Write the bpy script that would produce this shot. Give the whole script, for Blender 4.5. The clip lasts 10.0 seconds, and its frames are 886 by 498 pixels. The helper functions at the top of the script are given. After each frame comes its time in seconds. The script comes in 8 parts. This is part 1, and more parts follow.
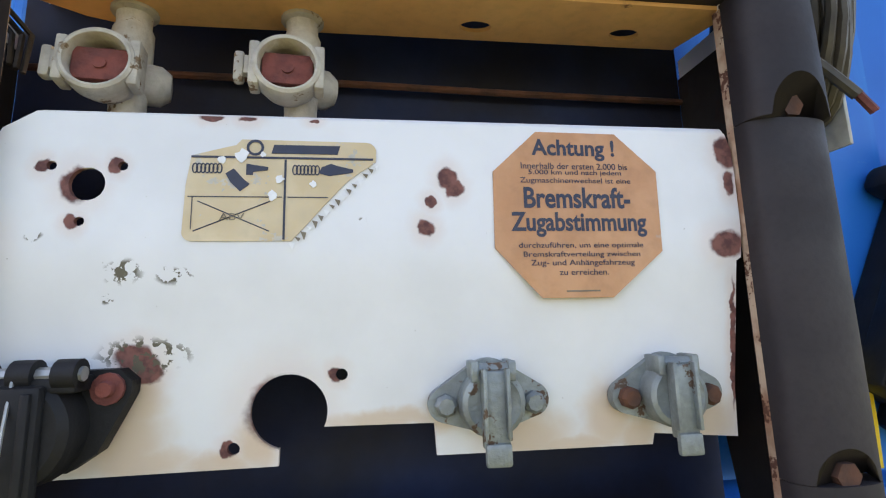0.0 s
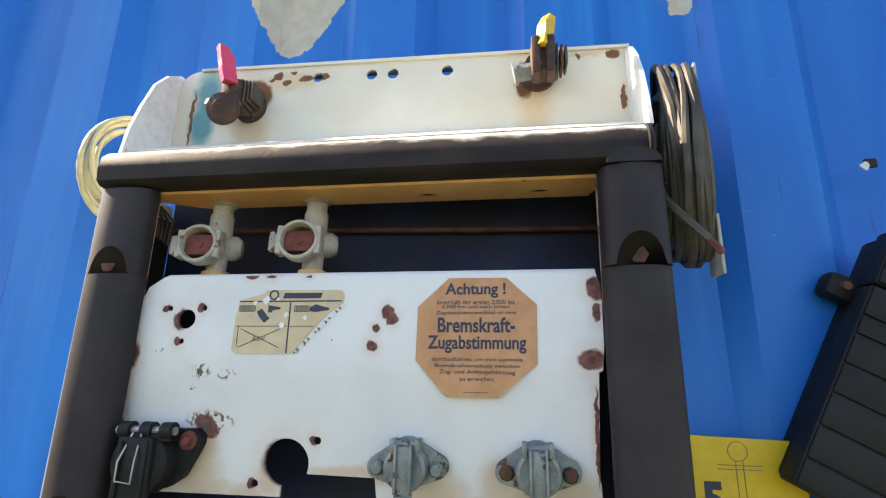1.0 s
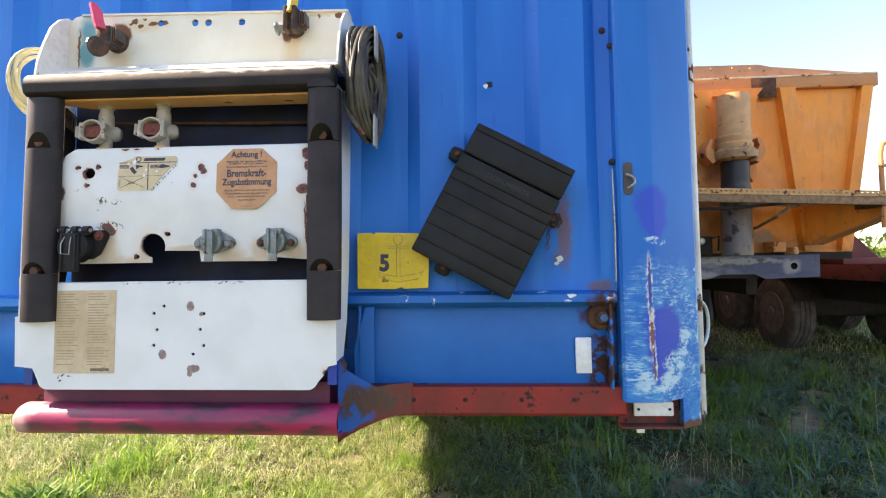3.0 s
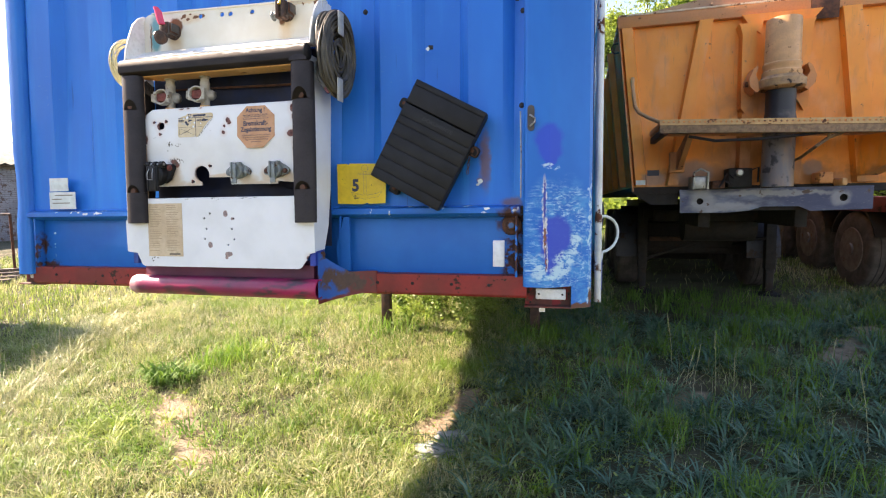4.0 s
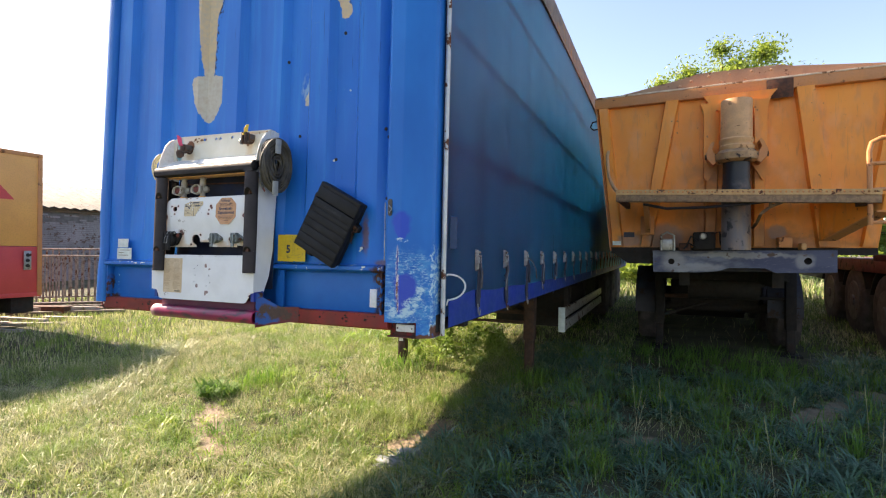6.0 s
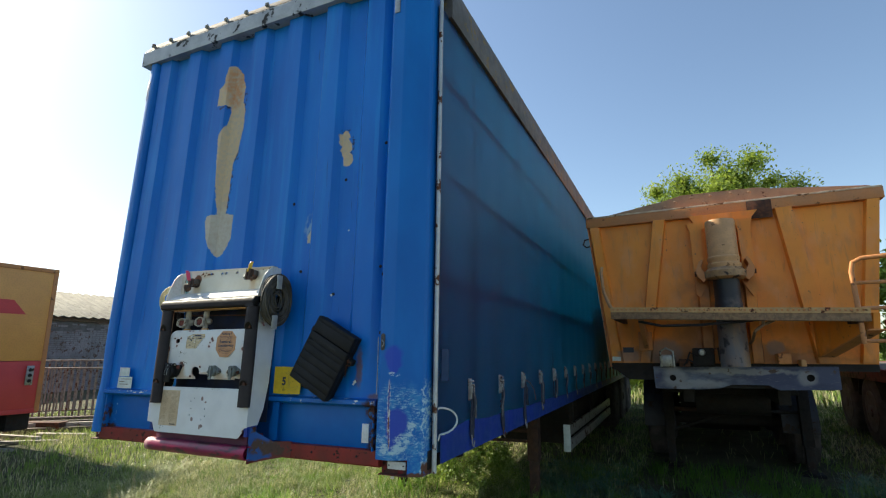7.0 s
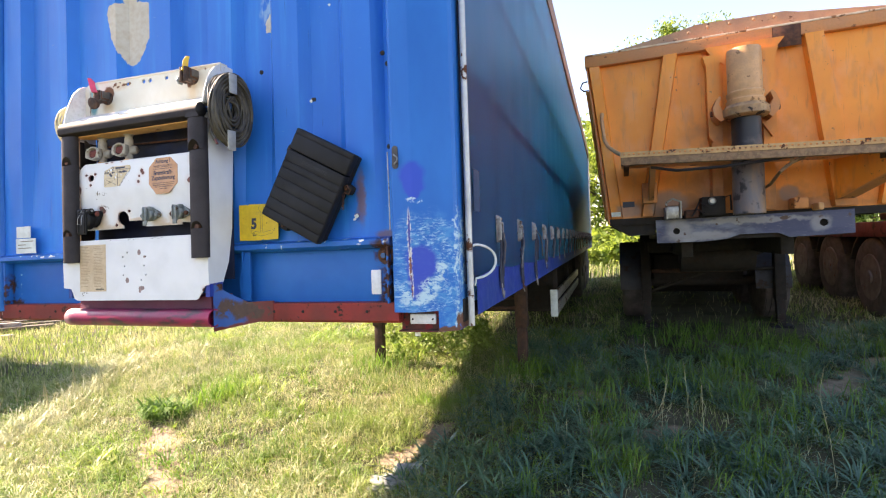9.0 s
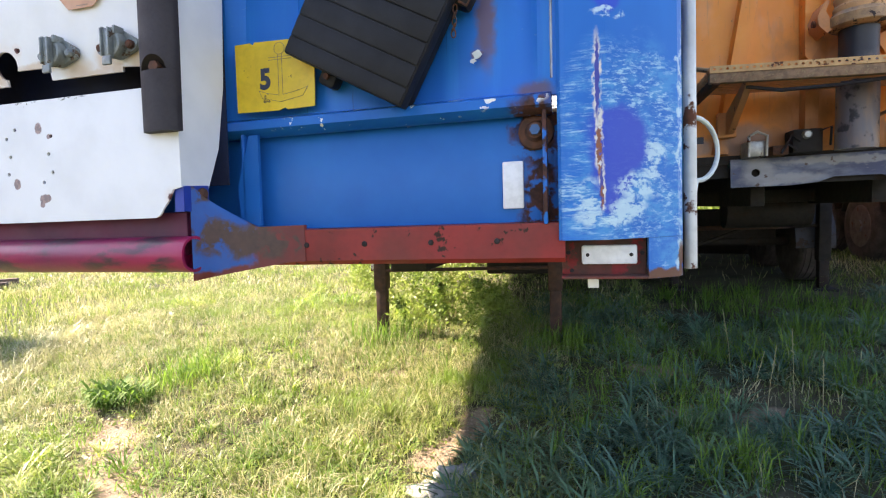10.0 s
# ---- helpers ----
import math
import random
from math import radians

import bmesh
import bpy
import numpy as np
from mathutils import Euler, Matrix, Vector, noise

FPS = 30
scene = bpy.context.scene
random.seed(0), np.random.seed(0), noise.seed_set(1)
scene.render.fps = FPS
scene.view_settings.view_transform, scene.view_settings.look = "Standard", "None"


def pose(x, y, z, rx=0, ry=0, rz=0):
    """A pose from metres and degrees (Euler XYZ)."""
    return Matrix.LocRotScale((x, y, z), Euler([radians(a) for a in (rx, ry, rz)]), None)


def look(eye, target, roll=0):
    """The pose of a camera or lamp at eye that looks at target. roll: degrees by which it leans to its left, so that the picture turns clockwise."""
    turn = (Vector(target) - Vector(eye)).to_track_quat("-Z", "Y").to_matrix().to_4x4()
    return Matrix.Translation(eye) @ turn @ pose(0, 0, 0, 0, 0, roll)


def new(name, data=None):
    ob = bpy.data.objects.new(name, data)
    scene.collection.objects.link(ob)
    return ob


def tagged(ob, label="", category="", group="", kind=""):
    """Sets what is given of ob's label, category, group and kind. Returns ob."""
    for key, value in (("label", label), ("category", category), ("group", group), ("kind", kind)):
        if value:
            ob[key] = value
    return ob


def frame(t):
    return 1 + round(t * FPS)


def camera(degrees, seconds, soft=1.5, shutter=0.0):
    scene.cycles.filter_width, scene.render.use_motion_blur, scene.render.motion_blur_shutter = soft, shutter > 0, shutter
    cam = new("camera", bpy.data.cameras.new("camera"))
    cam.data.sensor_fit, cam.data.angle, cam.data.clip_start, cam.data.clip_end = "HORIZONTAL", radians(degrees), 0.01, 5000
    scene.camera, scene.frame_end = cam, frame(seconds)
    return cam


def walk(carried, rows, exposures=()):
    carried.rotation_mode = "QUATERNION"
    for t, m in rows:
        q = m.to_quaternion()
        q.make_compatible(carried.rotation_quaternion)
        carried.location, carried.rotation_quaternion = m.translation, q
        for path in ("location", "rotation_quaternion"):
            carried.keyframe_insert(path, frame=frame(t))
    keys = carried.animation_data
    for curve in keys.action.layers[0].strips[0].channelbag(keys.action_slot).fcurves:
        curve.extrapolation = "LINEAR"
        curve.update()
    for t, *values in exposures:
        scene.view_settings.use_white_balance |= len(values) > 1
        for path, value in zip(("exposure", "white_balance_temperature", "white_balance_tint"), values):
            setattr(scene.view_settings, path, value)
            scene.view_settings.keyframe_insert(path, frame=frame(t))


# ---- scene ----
cam = camera(82.6, 10.0, soft=1.15)
PATH = [
    (0, (-0.087, -0.557, 1.726), (0.113, 1.413, 2.003), -1.3),
    (0.5, (0.061, -0.635, 1.787), (-0.118, 1.319, 2.173), -0.4),
    (1, (0.132, -0.76, 1.776), (-0.216, 1.158, 2.225), 0.7),
    (1.5, (0.204, -0.926, 1.687), (-0.039, 1.019, 2.085), -0.4),
    (2, (0.306, -1.068, 1.642), (0.342, 0.926, 1.782), -0.5),
    (2.2, (0.324, -1.105, 1.633), (0.389, 0.891, 1.752), -1.2),
    (3.3, (0.759, -1.36, 1.607), (0.442, 0.614, 1.634), -0.4),
    (3.5, (0.861, -1.434, 1.598), (0.448, 0.523, 1.601), -0.2),
    (4, (1.114, -1.661, 1.55), (0.592, 0.261, 1.365), -0.8),
    (4.5, (1.464, -1.747, 1.59), (0.876, 0.154, 1.391), -1.3),
    (5, (1.838, -1.775, 1.605), (1.13, 0.093, 1.521), 0.3),
    (5.2, (1.93, -1.809, 1.595), (1.196, 0.051, 1.542), 0.4),
    (6.3, (2.296, -2.127, 1.629), (1.415, -0.333, 1.687), 0.4),
    (6.5, (2.331, -2.14, 1.667), (1.449, -0.349, 1.787), 0.2),
    (7, (2.345, -2.145, 1.761), (1.484, -0.386, 2.164), -0.1),
    (7.5, (2.339, -2.146, 1.772), (1.52, -0.404, 2.317), -0.5),
    (8, (2.243, -2.066, 1.689), (1.438, -0.303, 2.185), 1.0),
    (8.5, (1.985, -1.83, 1.549), (1.247, 0.026, 1.654), 0.6),
    (9, (1.716, -1.618, 1.502), (1.033, 0.261, 1.482), -2.5),
    (9.5, (1.323, -1.305, 1.457), (0.683, 0.588, 1.37), -2.4),
    (10, (0.992, -0.933, 1.327), (0.425, 0.98, 1.18), -2.1),
]
EXPOSURES = [(0, 2.31, 7400, 20), (0.5, 2.25, 7350, 17), (1, 2.06, 7250, 15), (2, 2.16, 7300, 17), (3.5, 2.23, 7400, 21), (4.5, 2.25, 7250, 24), (5, 2.18, 7200, 24), (6.5, 1.45, 7200, 14), (7, 1.0, 6600, 6),
             (7.5, 0.85, 6200, 0), (8, 1.1, 6600, 5), (8.5, 2.1, 7450, 18), (9, 2.37, 7400, 24), (9.5, 2.41, 7300, 25), (10, 2.42, 7100, 24)]
walk(cam, [(t, look(eye, target, roll)) for t, eye, target, roll in PATH], EXPOSURES)


# ---- light ----
SUN_ELEVATION, SUN_BACK = 37.5, 0.07   # low sun from the open side of the trailer, just behind its headboard plane
world = bpy.data.worlds.new("sky")
scene.world = world
world.use_nodes = True
wn = world.node_tree
sky = wn.nodes.new("ShaderNodeTexSky")
sky.sky_type, sky.sun_disc = "NISHITA", False
sky.sun_elevation, sky.sun_rotation = radians(SUN_ELEVATION), radians(-90 + math.degrees(math.atan(SUN_BACK)))
sky.air_density, sky.dust_density, sky.ozone_density = 1.0, 0.6, 1.0
wn.links.new(sky.outputs[0], wn.nodes["Background"].inputs[0])
wn.nodes["Background"].inputs[1].default_value = 0.098
sun = new("sun", bpy.data.lights.new("sun", "SUN"))
sun.data.energy, sun.data.angle, sun.data.color = 5.0, radians(0.6), (1.0, 0.89, 0.72)
sun.matrix_world = look((-40 * math.cos(radians(SUN_ELEVATION)), 40 * SUN_BACK * math.cos(radians(SUN_ELEVATION)), 40 * math.sin(radians(SUN_ELEVATION))), (0, 0, 0))


# ---- material helpers ----
class Mat:
    """A node material with a few short ways to wire it."""

    def __init__(self, name, rough=0.6, metal=0.0):
        self.mat = bpy.data.materials.new(name)
        self.mat.use_nodes = True
        self.t = self.mat.node_tree
        self.b = self.t.nodes["Principled BSDF"]
        self.out = self.t.nodes["Material Output"]
        self.put(self.b.inputs["Roughness"], rough)
        self.put(self.b.inputs["Metallic"], metal)
        self.pos = self.t.nodes.new("ShaderNodeNewGeometry").outputs["Position"]

    def put(self, socket, value):
        if isinstance(value, bpy.types.NodeSocket):
            self.t.links.new(value, socket)
        elif isinstance(value, tuple) and socket.type == "RGBA":
            socket.default_value = (*value, 1.0)
        else:
            socket.default_value = value

    def math(self, op, a, b=0.0, c=0.0, clamp=False):
        n = self.t.nodes.new("ShaderNodeMath")
        n.operation, n.use_clamp = op, clamp
        for s, v in zip(n.inputs, (a, b, c)):
            self.put(s, v)
        return n.outputs[0]

    def vec(self, op, a, b=(0, 0, 0), scale=None):
        n = self.t.nodes.new("ShaderNodeVectorMath")
        n.operation = op
        self.put(n.inputs[0], a)
        self.put(n.inputs[1], b)
        if scale is not None:
            self.put(n.inputs["Scale"], scale)
        return n.outputs["Value"] if op in ("LENGTH", "DISTANCE", "DOT_PRODUCT") else n.outputs[0]

    def noise(self, scale, detail=4.0, stretch=(1, 1, 1), rough=0.55, offset=(0, 0, 0), colour=False):
        n = self.t.nodes.new("ShaderNodeTexNoise")
        p = self.vec("MULTIPLY", self.vec("ADD", self.pos, offset), stretch)
        self.put(n.inputs["Vector"], p)
        self.put(n.inputs["Scale"], scale)
        self.put(n.inputs["Detail"], detail)
        self.put(n.inputs["Roughness"], rough)
        return n.outputs["Color" if colour else "Fac"]

    def step(self, v, lo, hi, a=0.0, b=1.0):
        n = self.t.nodes.new("ShaderNodeMapRange")
        n.interpolation_type = "SMOOTHSTEP"
        for s, x in zip(n.inputs, (v, lo, hi, a, b)):
            self.put(s, x)
        return n.outputs[0]

    def mix(self, fac, a, b):
        n = self.t.nodes.new("ShaderNodeMix")
        n.data_type = "RGBA"
        self.put(n.inputs[0], fac)
        self.put(n.inputs[6], a)
        self.put(n.inputs[7], b)
        return n.outputs[2]

    def bump(self, height, strength=0.2, distance=0.002):
        n = self.t.nodes.new("ShaderNodeBump")
        self.put(n.inputs["Height"], height)
        self.put(n.inputs["Strength"], strength)
        self.put(n.inputs["Distance"], distance)
        self.put(self.b.inputs["Normal"], n.outputs[0])

    def colour(self, c):
        self.put(self.b.inputs["Base Color"], c)
        return self

    def blobs(self, spots, wobble=0.006, scale=60.0, soft=0.25):
        """1 inside any of the ellipses (x, z, half width, half height), with ragged edges."""
        j = self.vec("SCALE", self.vec("SUBTRACT", self.noise(scale, 5, colour=True), (0.5, 0.5, 0.5)), scale=wobble * 2)
        p = self.vec("ADD", self.pos, j)
        best = None
        for x, z, rx, rz in spots:
            d = self.vec("LENGTH", self.vec("MULTIPLY", self.vec("SUBTRACT", p, (x, 0, z)), (1 / rx, 0, 1 / rz)))
            best = d if best is None else self.math("MINIMUM", best, d)
        return self.step(best, 1.0 - soft, 1.0 + soft, 1.0, 0.0)


def worn(name, base, second, rough=0.55, metal=0.0, scale=6.0, spot=None, amount=0.0, grain=80.0, relief=0.15, stretch=(1, 1, 1), spot_scale=9.0):
    """A surface in two tones with grain and, where asked, ragged spots of a third colour (rust, dirt)."""
    m = Mat(name, rough, metal)
    c = m.mix(m.step(m.noise(scale, 5, stretch), 0.35, 0.65), base, second)
    g = m.noise(grain, 3, stretch)
    c = m.mix(m.math("MULTIPLY", m.step(g, 0.4, 0.75), 0.25), c, tuple(v * 0.55 for v in base))
    if spot:
        k = m.step(m.math("ADD", m.noise(spot_scale, 6, offset=(3, 1, 7)), m.math("MULTIPLY", m.math("SUBTRACT", m.noise(spot_scale * 6, 4), 0.5), 0.35)), 0.72 - amount, 0.76 - amount)
        c = m.mix(k, c, m.mix(m.noise(120, 3), spot, tuple(v * 0.45 for v in spot)))
        m.put(m.b.inputs["Roughness"], m.math("ADD", m.math("MULTIPLY", k, 0.85 - rough), m.step(m.noise(scale * 2.3, 4), 0.2, 0.8, rough - 0.07, rough + 0.1)))
    else:
        m.put(m.b.inputs["Roughness"], m.step(m.noise(scale * 2.3, 4), 0.2, 0.8, max(rough - 0.08, 0.05), rough + 0.1))
    m.bump(g, relief, 0.002)
    m.colour(c)
    return m.mat


RUST = (0.16, 0.055, 0.025)


def blue_wall_material():
    m = Mat("blue_wall_paint", 0.45)
    m.put(m.b.inputs["Specular IOR Level"], 0.34)
    base = m.mix(m.step(m.noise(2.2, 5, (1.0, 1.0, 0.35)), 0.3, 0.7), (0.001, 0.135, 0.52), (0.002, 0.19, 0.65))
    fade = m.step(m.noise(9, 6, (2.2, 1, 0.13)), 0.48, 0.75)
    base = m.mix(m.math("MULTIPLY", fade, 0.5), base, (0.012, 0.27, 0.68))
    scuff = m.math("MULTIPLY", m.step(m.noise(70, 5, (0.6, 1, 2.0), offset=(8, 1, 3)), 0.66, 0.72), m.step(m.noise(3.5, 3, offset=(2, 6, 1)), 0.52, 0.62))
    base = m.mix(m.math("MULTIPLY", scuff, 0.5), base, (0.16, 0.30, 0.50))
    grime = m.step(m.noise(30, 6, (2.5, 1, 0.12), offset=(5, 0, 2)), 0.66, 0.74)
    base = m.mix(m.math("MULTIPLY", grime, 0.6), base, (0.012, 0.03, 0.11))
    chip = m.step(m.noise(34, 3, offset=(1, 4, 2)), 0.79, 0.80)
    base = m.mix(chip, base, (0.45, 0.5, 0.52))
    # long peeled strip: its two edges by height, with a blocky head and a round foot, and smaller bare spots
    ramp = m.t.nodes.new("ShaderNodeValToRGB").color_ramp
    ramp_node = [n for n in m.t.nodes if n.type == "VALTORGB"][-1]
    edges = [(2.355, -0.325, -0.315), (2.37, -0.347, -0.285), (2.41, -0.370, -0.255), (2.487, -0.406, -0.213), (2.59, -0.424, -0.208), (2.625, -0.420, -0.222), (2.64, -0.352, -0.291), (2.758, -0.366, -0.286), (2.878, -0.377, -0.282), (3.0, -0.388, -0.279), (3.06, -0.392, -0.248),
             (3.185, -0.406, -0.234), (3.22, -0.385, -0.226), (3.27, -0.358, -0.224), (3.36, -0.347, -0.228), (3.412, -0.352, -0.240), (3.418, -0.448, -0.252), (3.55, -0.446, -0.249), (3.575, -0.404, -0.262), (3.64, -0.402, -0.275), (3.705, -0.385, -0.330), (3.72, -0.36, -0.35)]
    while len(ramp.elements) < len(edges):
        ramp.elements.new(0.5)
    for el, (z, lo, hi) in zip(ramp.elements, edges):
        el.position, el.color = (z - 2.3) / 1.5, (lo + 0.6, hi + 0.6, 0, 1)
    shake = m.vec("SCALE", m.vec("SUBTRACT", m.noise(45, 6, colour=True, rough=0.7), (0.5, 0.5, 0.5)), scale=0.030)
    place = m.t.nodes.new("ShaderNodeSeparateXYZ")
    m.put(place.inputs[0], m.vec("ADD", m.pos, shake))
    across, height = m.math("ADD", place.outputs[0], 0.6), place.outputs[2]
    m.put(ramp_node.inputs[0], m.math("DIVIDE", m.math("SUBTRACT", height, 2.3), 1.5))
    split = m.t.nodes.new("ShaderNodeSeparateColor")
    m.put(split.inputs[0], ramp_node.outputs[0])
    inside = m.math("MULTIPLY", m.step(m.math("SUBTRACT", across, split.outputs[0]), -0.001, 0.001), m.step(m.math("SUBTRACT", split.outputs[1], across), -0.001, 0.001))
    inside = m.math("MULTIPLY", inside, m.math("MULTIPLY", m.step(height, 2.353, 2.357), m.step(height, 3.722, 3.718)))
    spots = [(0.608, 2.99, 0.034, 0.055), (0.622, 2.93, 0.036, 0.06), (0.634, 2.86, 0.034, 0.045), (0.398, 2.42, 0.014, 0.038), (0.402, 2.40, 0.020, 0.020)]
    bare = m.math("MAXIMUM", inside, m.blobs(spots, 0.020, 30, 0.03))
    faded = m.math("MULTIPLY", m.blobs([(0.397, 2.475, 0.032, 0.07)], 0.03, 22, 0.4), m.step(m.noise(38, 5, (1, 1, 0.4)), 0.42, 0.58))
    base = m.mix(m.math("MULTIPLY", faded, 0.7), base, (0.30, 0.48, 0.62))
    dark_edge = m.math("MULTIPLY", m.blobs([(-0.233, 3.40, 0.016, 0.10), (-0.226, 3.24, 0.014, 0.05), (-0.258, 3.05, 0.022, 0.06), (-0.276, 2.87, 0.010, 0.10), (-0.284, 2.72, 0.009, 0.08), (0.612, 3.046, 0.03, 0.010), (0.664, 2.95, 0.012, 0.06), (-0.395, 3.40, 0.05, 0.012)], 0.02, 40, 0.3), m.step(m.noise(60, 4, offset=(9, 9, 9)), 0.50, 0.54))
    base = m.mix(dark_edge, base, (0.012, 0.018, 0.05))
    orange = m.blobs([(-0.330, 3.60, 0.075, 0.10), (-0.315, 3.47, 0.055, 0.075)], 0.02, 20, 0.35)
    primer = m.mix(m.step(height, 2.60, 2.75), (0.60, 0.56, 0.47), (0.66, 0.50, 0.30))
    primer = m.mix(orange, primer, (0.58, 0.29, 0.13))
    base = m.mix(bare, base, m.mix(m.step(m.noise(40, 4), 0.3, 0.8), primer, (0.52, 0.44, 0.33)))
    # rust runs under the document case fittings and along the sill
    rust = m.blobs([(0.805, 1.69, 0.018, 0.09), (0.79, 1.62, 0.012, 0.012), (0.895, 1.545, 0.03, 0.02)], 0.02, 30, 0.5)
    base = m.mix(m.math("MULTIPLY", rust, 0.75), base, (0.17, 0.08, 0.04))
    m.colour(base)
    m.put(m.b.inputs["Roughness"], m.math("ADD", m.math("MULTIPLY", bare, 0.35), m.step(m.noise(7, 4), 0.2, 0.8, 0.40, 0.55)))
    m.bump(m.math("SUBTRACT", m.noise(3.0, 3, (1, 1, 0.6)), m.math("MULTIPLY", bare, 0.06)), 0.35, 0.012)
    return m.mat


def blue_low_material():
    m = Mat("blue_sill_paint", 0.45)
    m.put(m.b.inputs["Specular IOR Level"], 0.3)
    base = m.mix(m.step(m.noise(3, 5), 0.3, 0.7), (0.001, 0.105, 0.40), (0.003, 0.15, 0.50))
    ragged = m.step(m.noise(38, 6, offset=(6, 1, 3)), 0.40, 0.50)
    rust = m.blobs([(0.90, 1.47, 0.05, 0.07), (0.905, 1.37, 0.035, 0.09), (-1.115, 1.36, 0.022, 0.07), (-1.09, 1.31, 0.06, 0.018), (0.905, 1.31, 0.04, 0.03), (0.60, 1.27, 0.006, 0.006)], 0.05, 24, 0.3)
    rust = m.math("MULTIPLY", rust, ragged)
    base = m.mix(rust, base, m.mix(m.step(m.noise(60, 5), 0.3, 0.7), (0.10, 0.038, 0.026), (0.040, 0.020, 0.016)))
    chip = m.math("MULTIPLY", m.step(m.noise(30, 4, offset=(2, 2, 2)), 0.62, 0.63), m.blobs([(0.60, 1.52, 0.24, 0.020), (-1.03, 1.40, 0.03, 0.07), (0.86, 1.53, 0.06, 0.02), (-0.9, 1.53, 0.2, 0.012)], 0.01, 20, 0.2))
    base = m.mix(chip, base, (0.75, 0.74, 0.68))
    m.colour(base)
    m.put(m.b.inputs["Roughness"], m.math("ADD", m.math("MULTIPLY", rust, 0.45), 0.36))
    m.bump(m.math("ADD", m.noise(8, 4), m.math("MULTIPLY", rust, m.noise(90, 5))), 0.35, 0.004)
    return m.mat


def blue_post_material():
    """Blue post: two violet shields where labels were, dry white brush scrapes over the foot, one rusty seam."""
    m = Mat("blue_post_paint", 0.45)
    m.put(m.b.inputs["Specular IOR Level"], 0.3)
    base = m.mix(m.step(m.noise(2.5, 5, (1, 1, 0.4)), 0.3, 0.7), (0.002, 0.125, 0.46), (0.004, 0.18, 0.58))
    upper = m.blobs([(1.016, 1.752, 0.044, 0.042), (1.020, 1.715, 0.036, 0.040), (1.022, 1.69, 0.022, 0.03)], 0.016, 22, 0.25)
    shield = m.blobs([(1.036, 1.455, 0.052, 0.045), (1.040, 1.425, 0.050, 0.050), (1.030, 1.385, 0.036, 0.045), (1.022, 1.350, 0.018, 0.035)], 0.014, 26, 0.25)
    base = m.mix(m.math("MULTIPLY", upper, 0.8), base, (0.026, 0.060, 0.50))
    base = m.mix(m.math("MULTIPLY", shield, 0.85), base, (0.034, 0.058, 0.44))
    # where the paint is scrubbed: a broad field round the shield, thickest under it
    field = m.blobs([(1.06, 1.47, 0.115, 0.135), (0.985, 1.36, 0.050, 0.10), (1.05, 1.32, 0.10, 0.060), (1.12, 1.42, 0.045, 0.12), (1.135, 1.26, 0.03, 0.06)], 0.05, 14, 0.3)
    field = m.math("MULTIPLY", field, m.math("SUBTRACT", 1.0, m.math("MULTIPLY", shield, 0.96)))
    strokes = m.step(m.noise(95, 9, (0.20, 1, 1.7), 0.80), 0.49, 0.60)
    patches = m.step(m.noise(15, 6, (0.8, 1, 1.3), 0.65), 0.40, 0.56)
    scrape = m.math("MULTIPLY", field, m.math("MULTIPLY", strokes, patches))
    haze = m.math("MULTIPLY", field, m.step(m.noise(22, 7, (0.6, 1, 1.3), 0.7, offset=(3, 3, 3)), 0.42, 0.62))
    base = m.mix(m.math("MULTIPLY", haze, 0.42), base, (0.10, 0.42, 0.66))
    base = m.mix(m.math("MULTIPLY", scrape, 0.80), base, (0.42, 0.64, 0.72))
    rim = m.blobs([(1.075, 1.36, 0.040, 0.022), (1.055, 1.325, 0.030, 0.022), (0.985, 1.345, 0.024, 0.03), (1.015, 1.305, 0.05, 0.016), (1.100, 1.40, 0.018, 0.05), (1.022, 1.658, 0.028, 0.006), (1.148, 1.48, 0.006, 0.14), (1.146, 1.25, 0.007, 0.05)], 0.024, 26, 0.3)
    rim = m.math("MULTIPLY", rim, m.step(m.noise(48, 7, (0.6, 1, 1.1), 0.7, offset=(1, 7, 2)), 0.44, 0.54))
    base = m.mix(m.math("MULTIPLY", rim, 0.8), base, (0.50, 0.68, 0.72))
    # vertical crease with flaked edges and rust in its middle
    crease = m.blobs([(1.004, 1.55, 0.0075, 0.075), (1.006, 1.45, 0.0075, 0.07), (1.011, 1.36, 0.005, 0.05)], 0.006, 70, 0.3)
    base = m.mix(m.math("MULTIPLY", crease, m.step(m.noise(90, 4, (1, 1, 0.5)), 0.40, 0.52)), base, (0.62, 0.60, 0.55))
    violet = m.blobs([(1.004, 1.55, 0.0035, 0.07), (1.010, 1.36, 0.003, 0.04)], 0.005, 80, 0.25)
    base = m.mix(violet, base, (0.05, 0.06, 0.30))
    core = m.blobs([(1.0065, 1.425, 0.0045, 0.045), (1.011, 1.345, 0.002, 0.02)], 0.007, 80, 0.25)
    base = m.mix(m.math("MULTIPLY", core, m.step(m.noise(80, 4), 0.36, 0.46)), base, m.mix(m.noise(150, 3), (0.36, 0.13, 0.03), (0.12, 0.05, 0.07)))
    foot = m.blobs([(1.115, 1.200, 0.05, 0.010), (1.150, 1.225, 0.006, 0.03)], 0.012, 50, 0.3)
    base = m.mix(foot, base, (0.13, 0.055, 0.035))
    m.colour(base)
    m.put(m.b.inputs["Roughness"], m.math("ADD", m.math("MULTIPLY", scrape, 0.3), 0.45))
    m.bump(m.math("ADD", m.noise(4, 3), m.math("MULTIPLY", m.math("ADD", scrape, rim), 0.06)), 0.3, 0.008)
    return m.mat


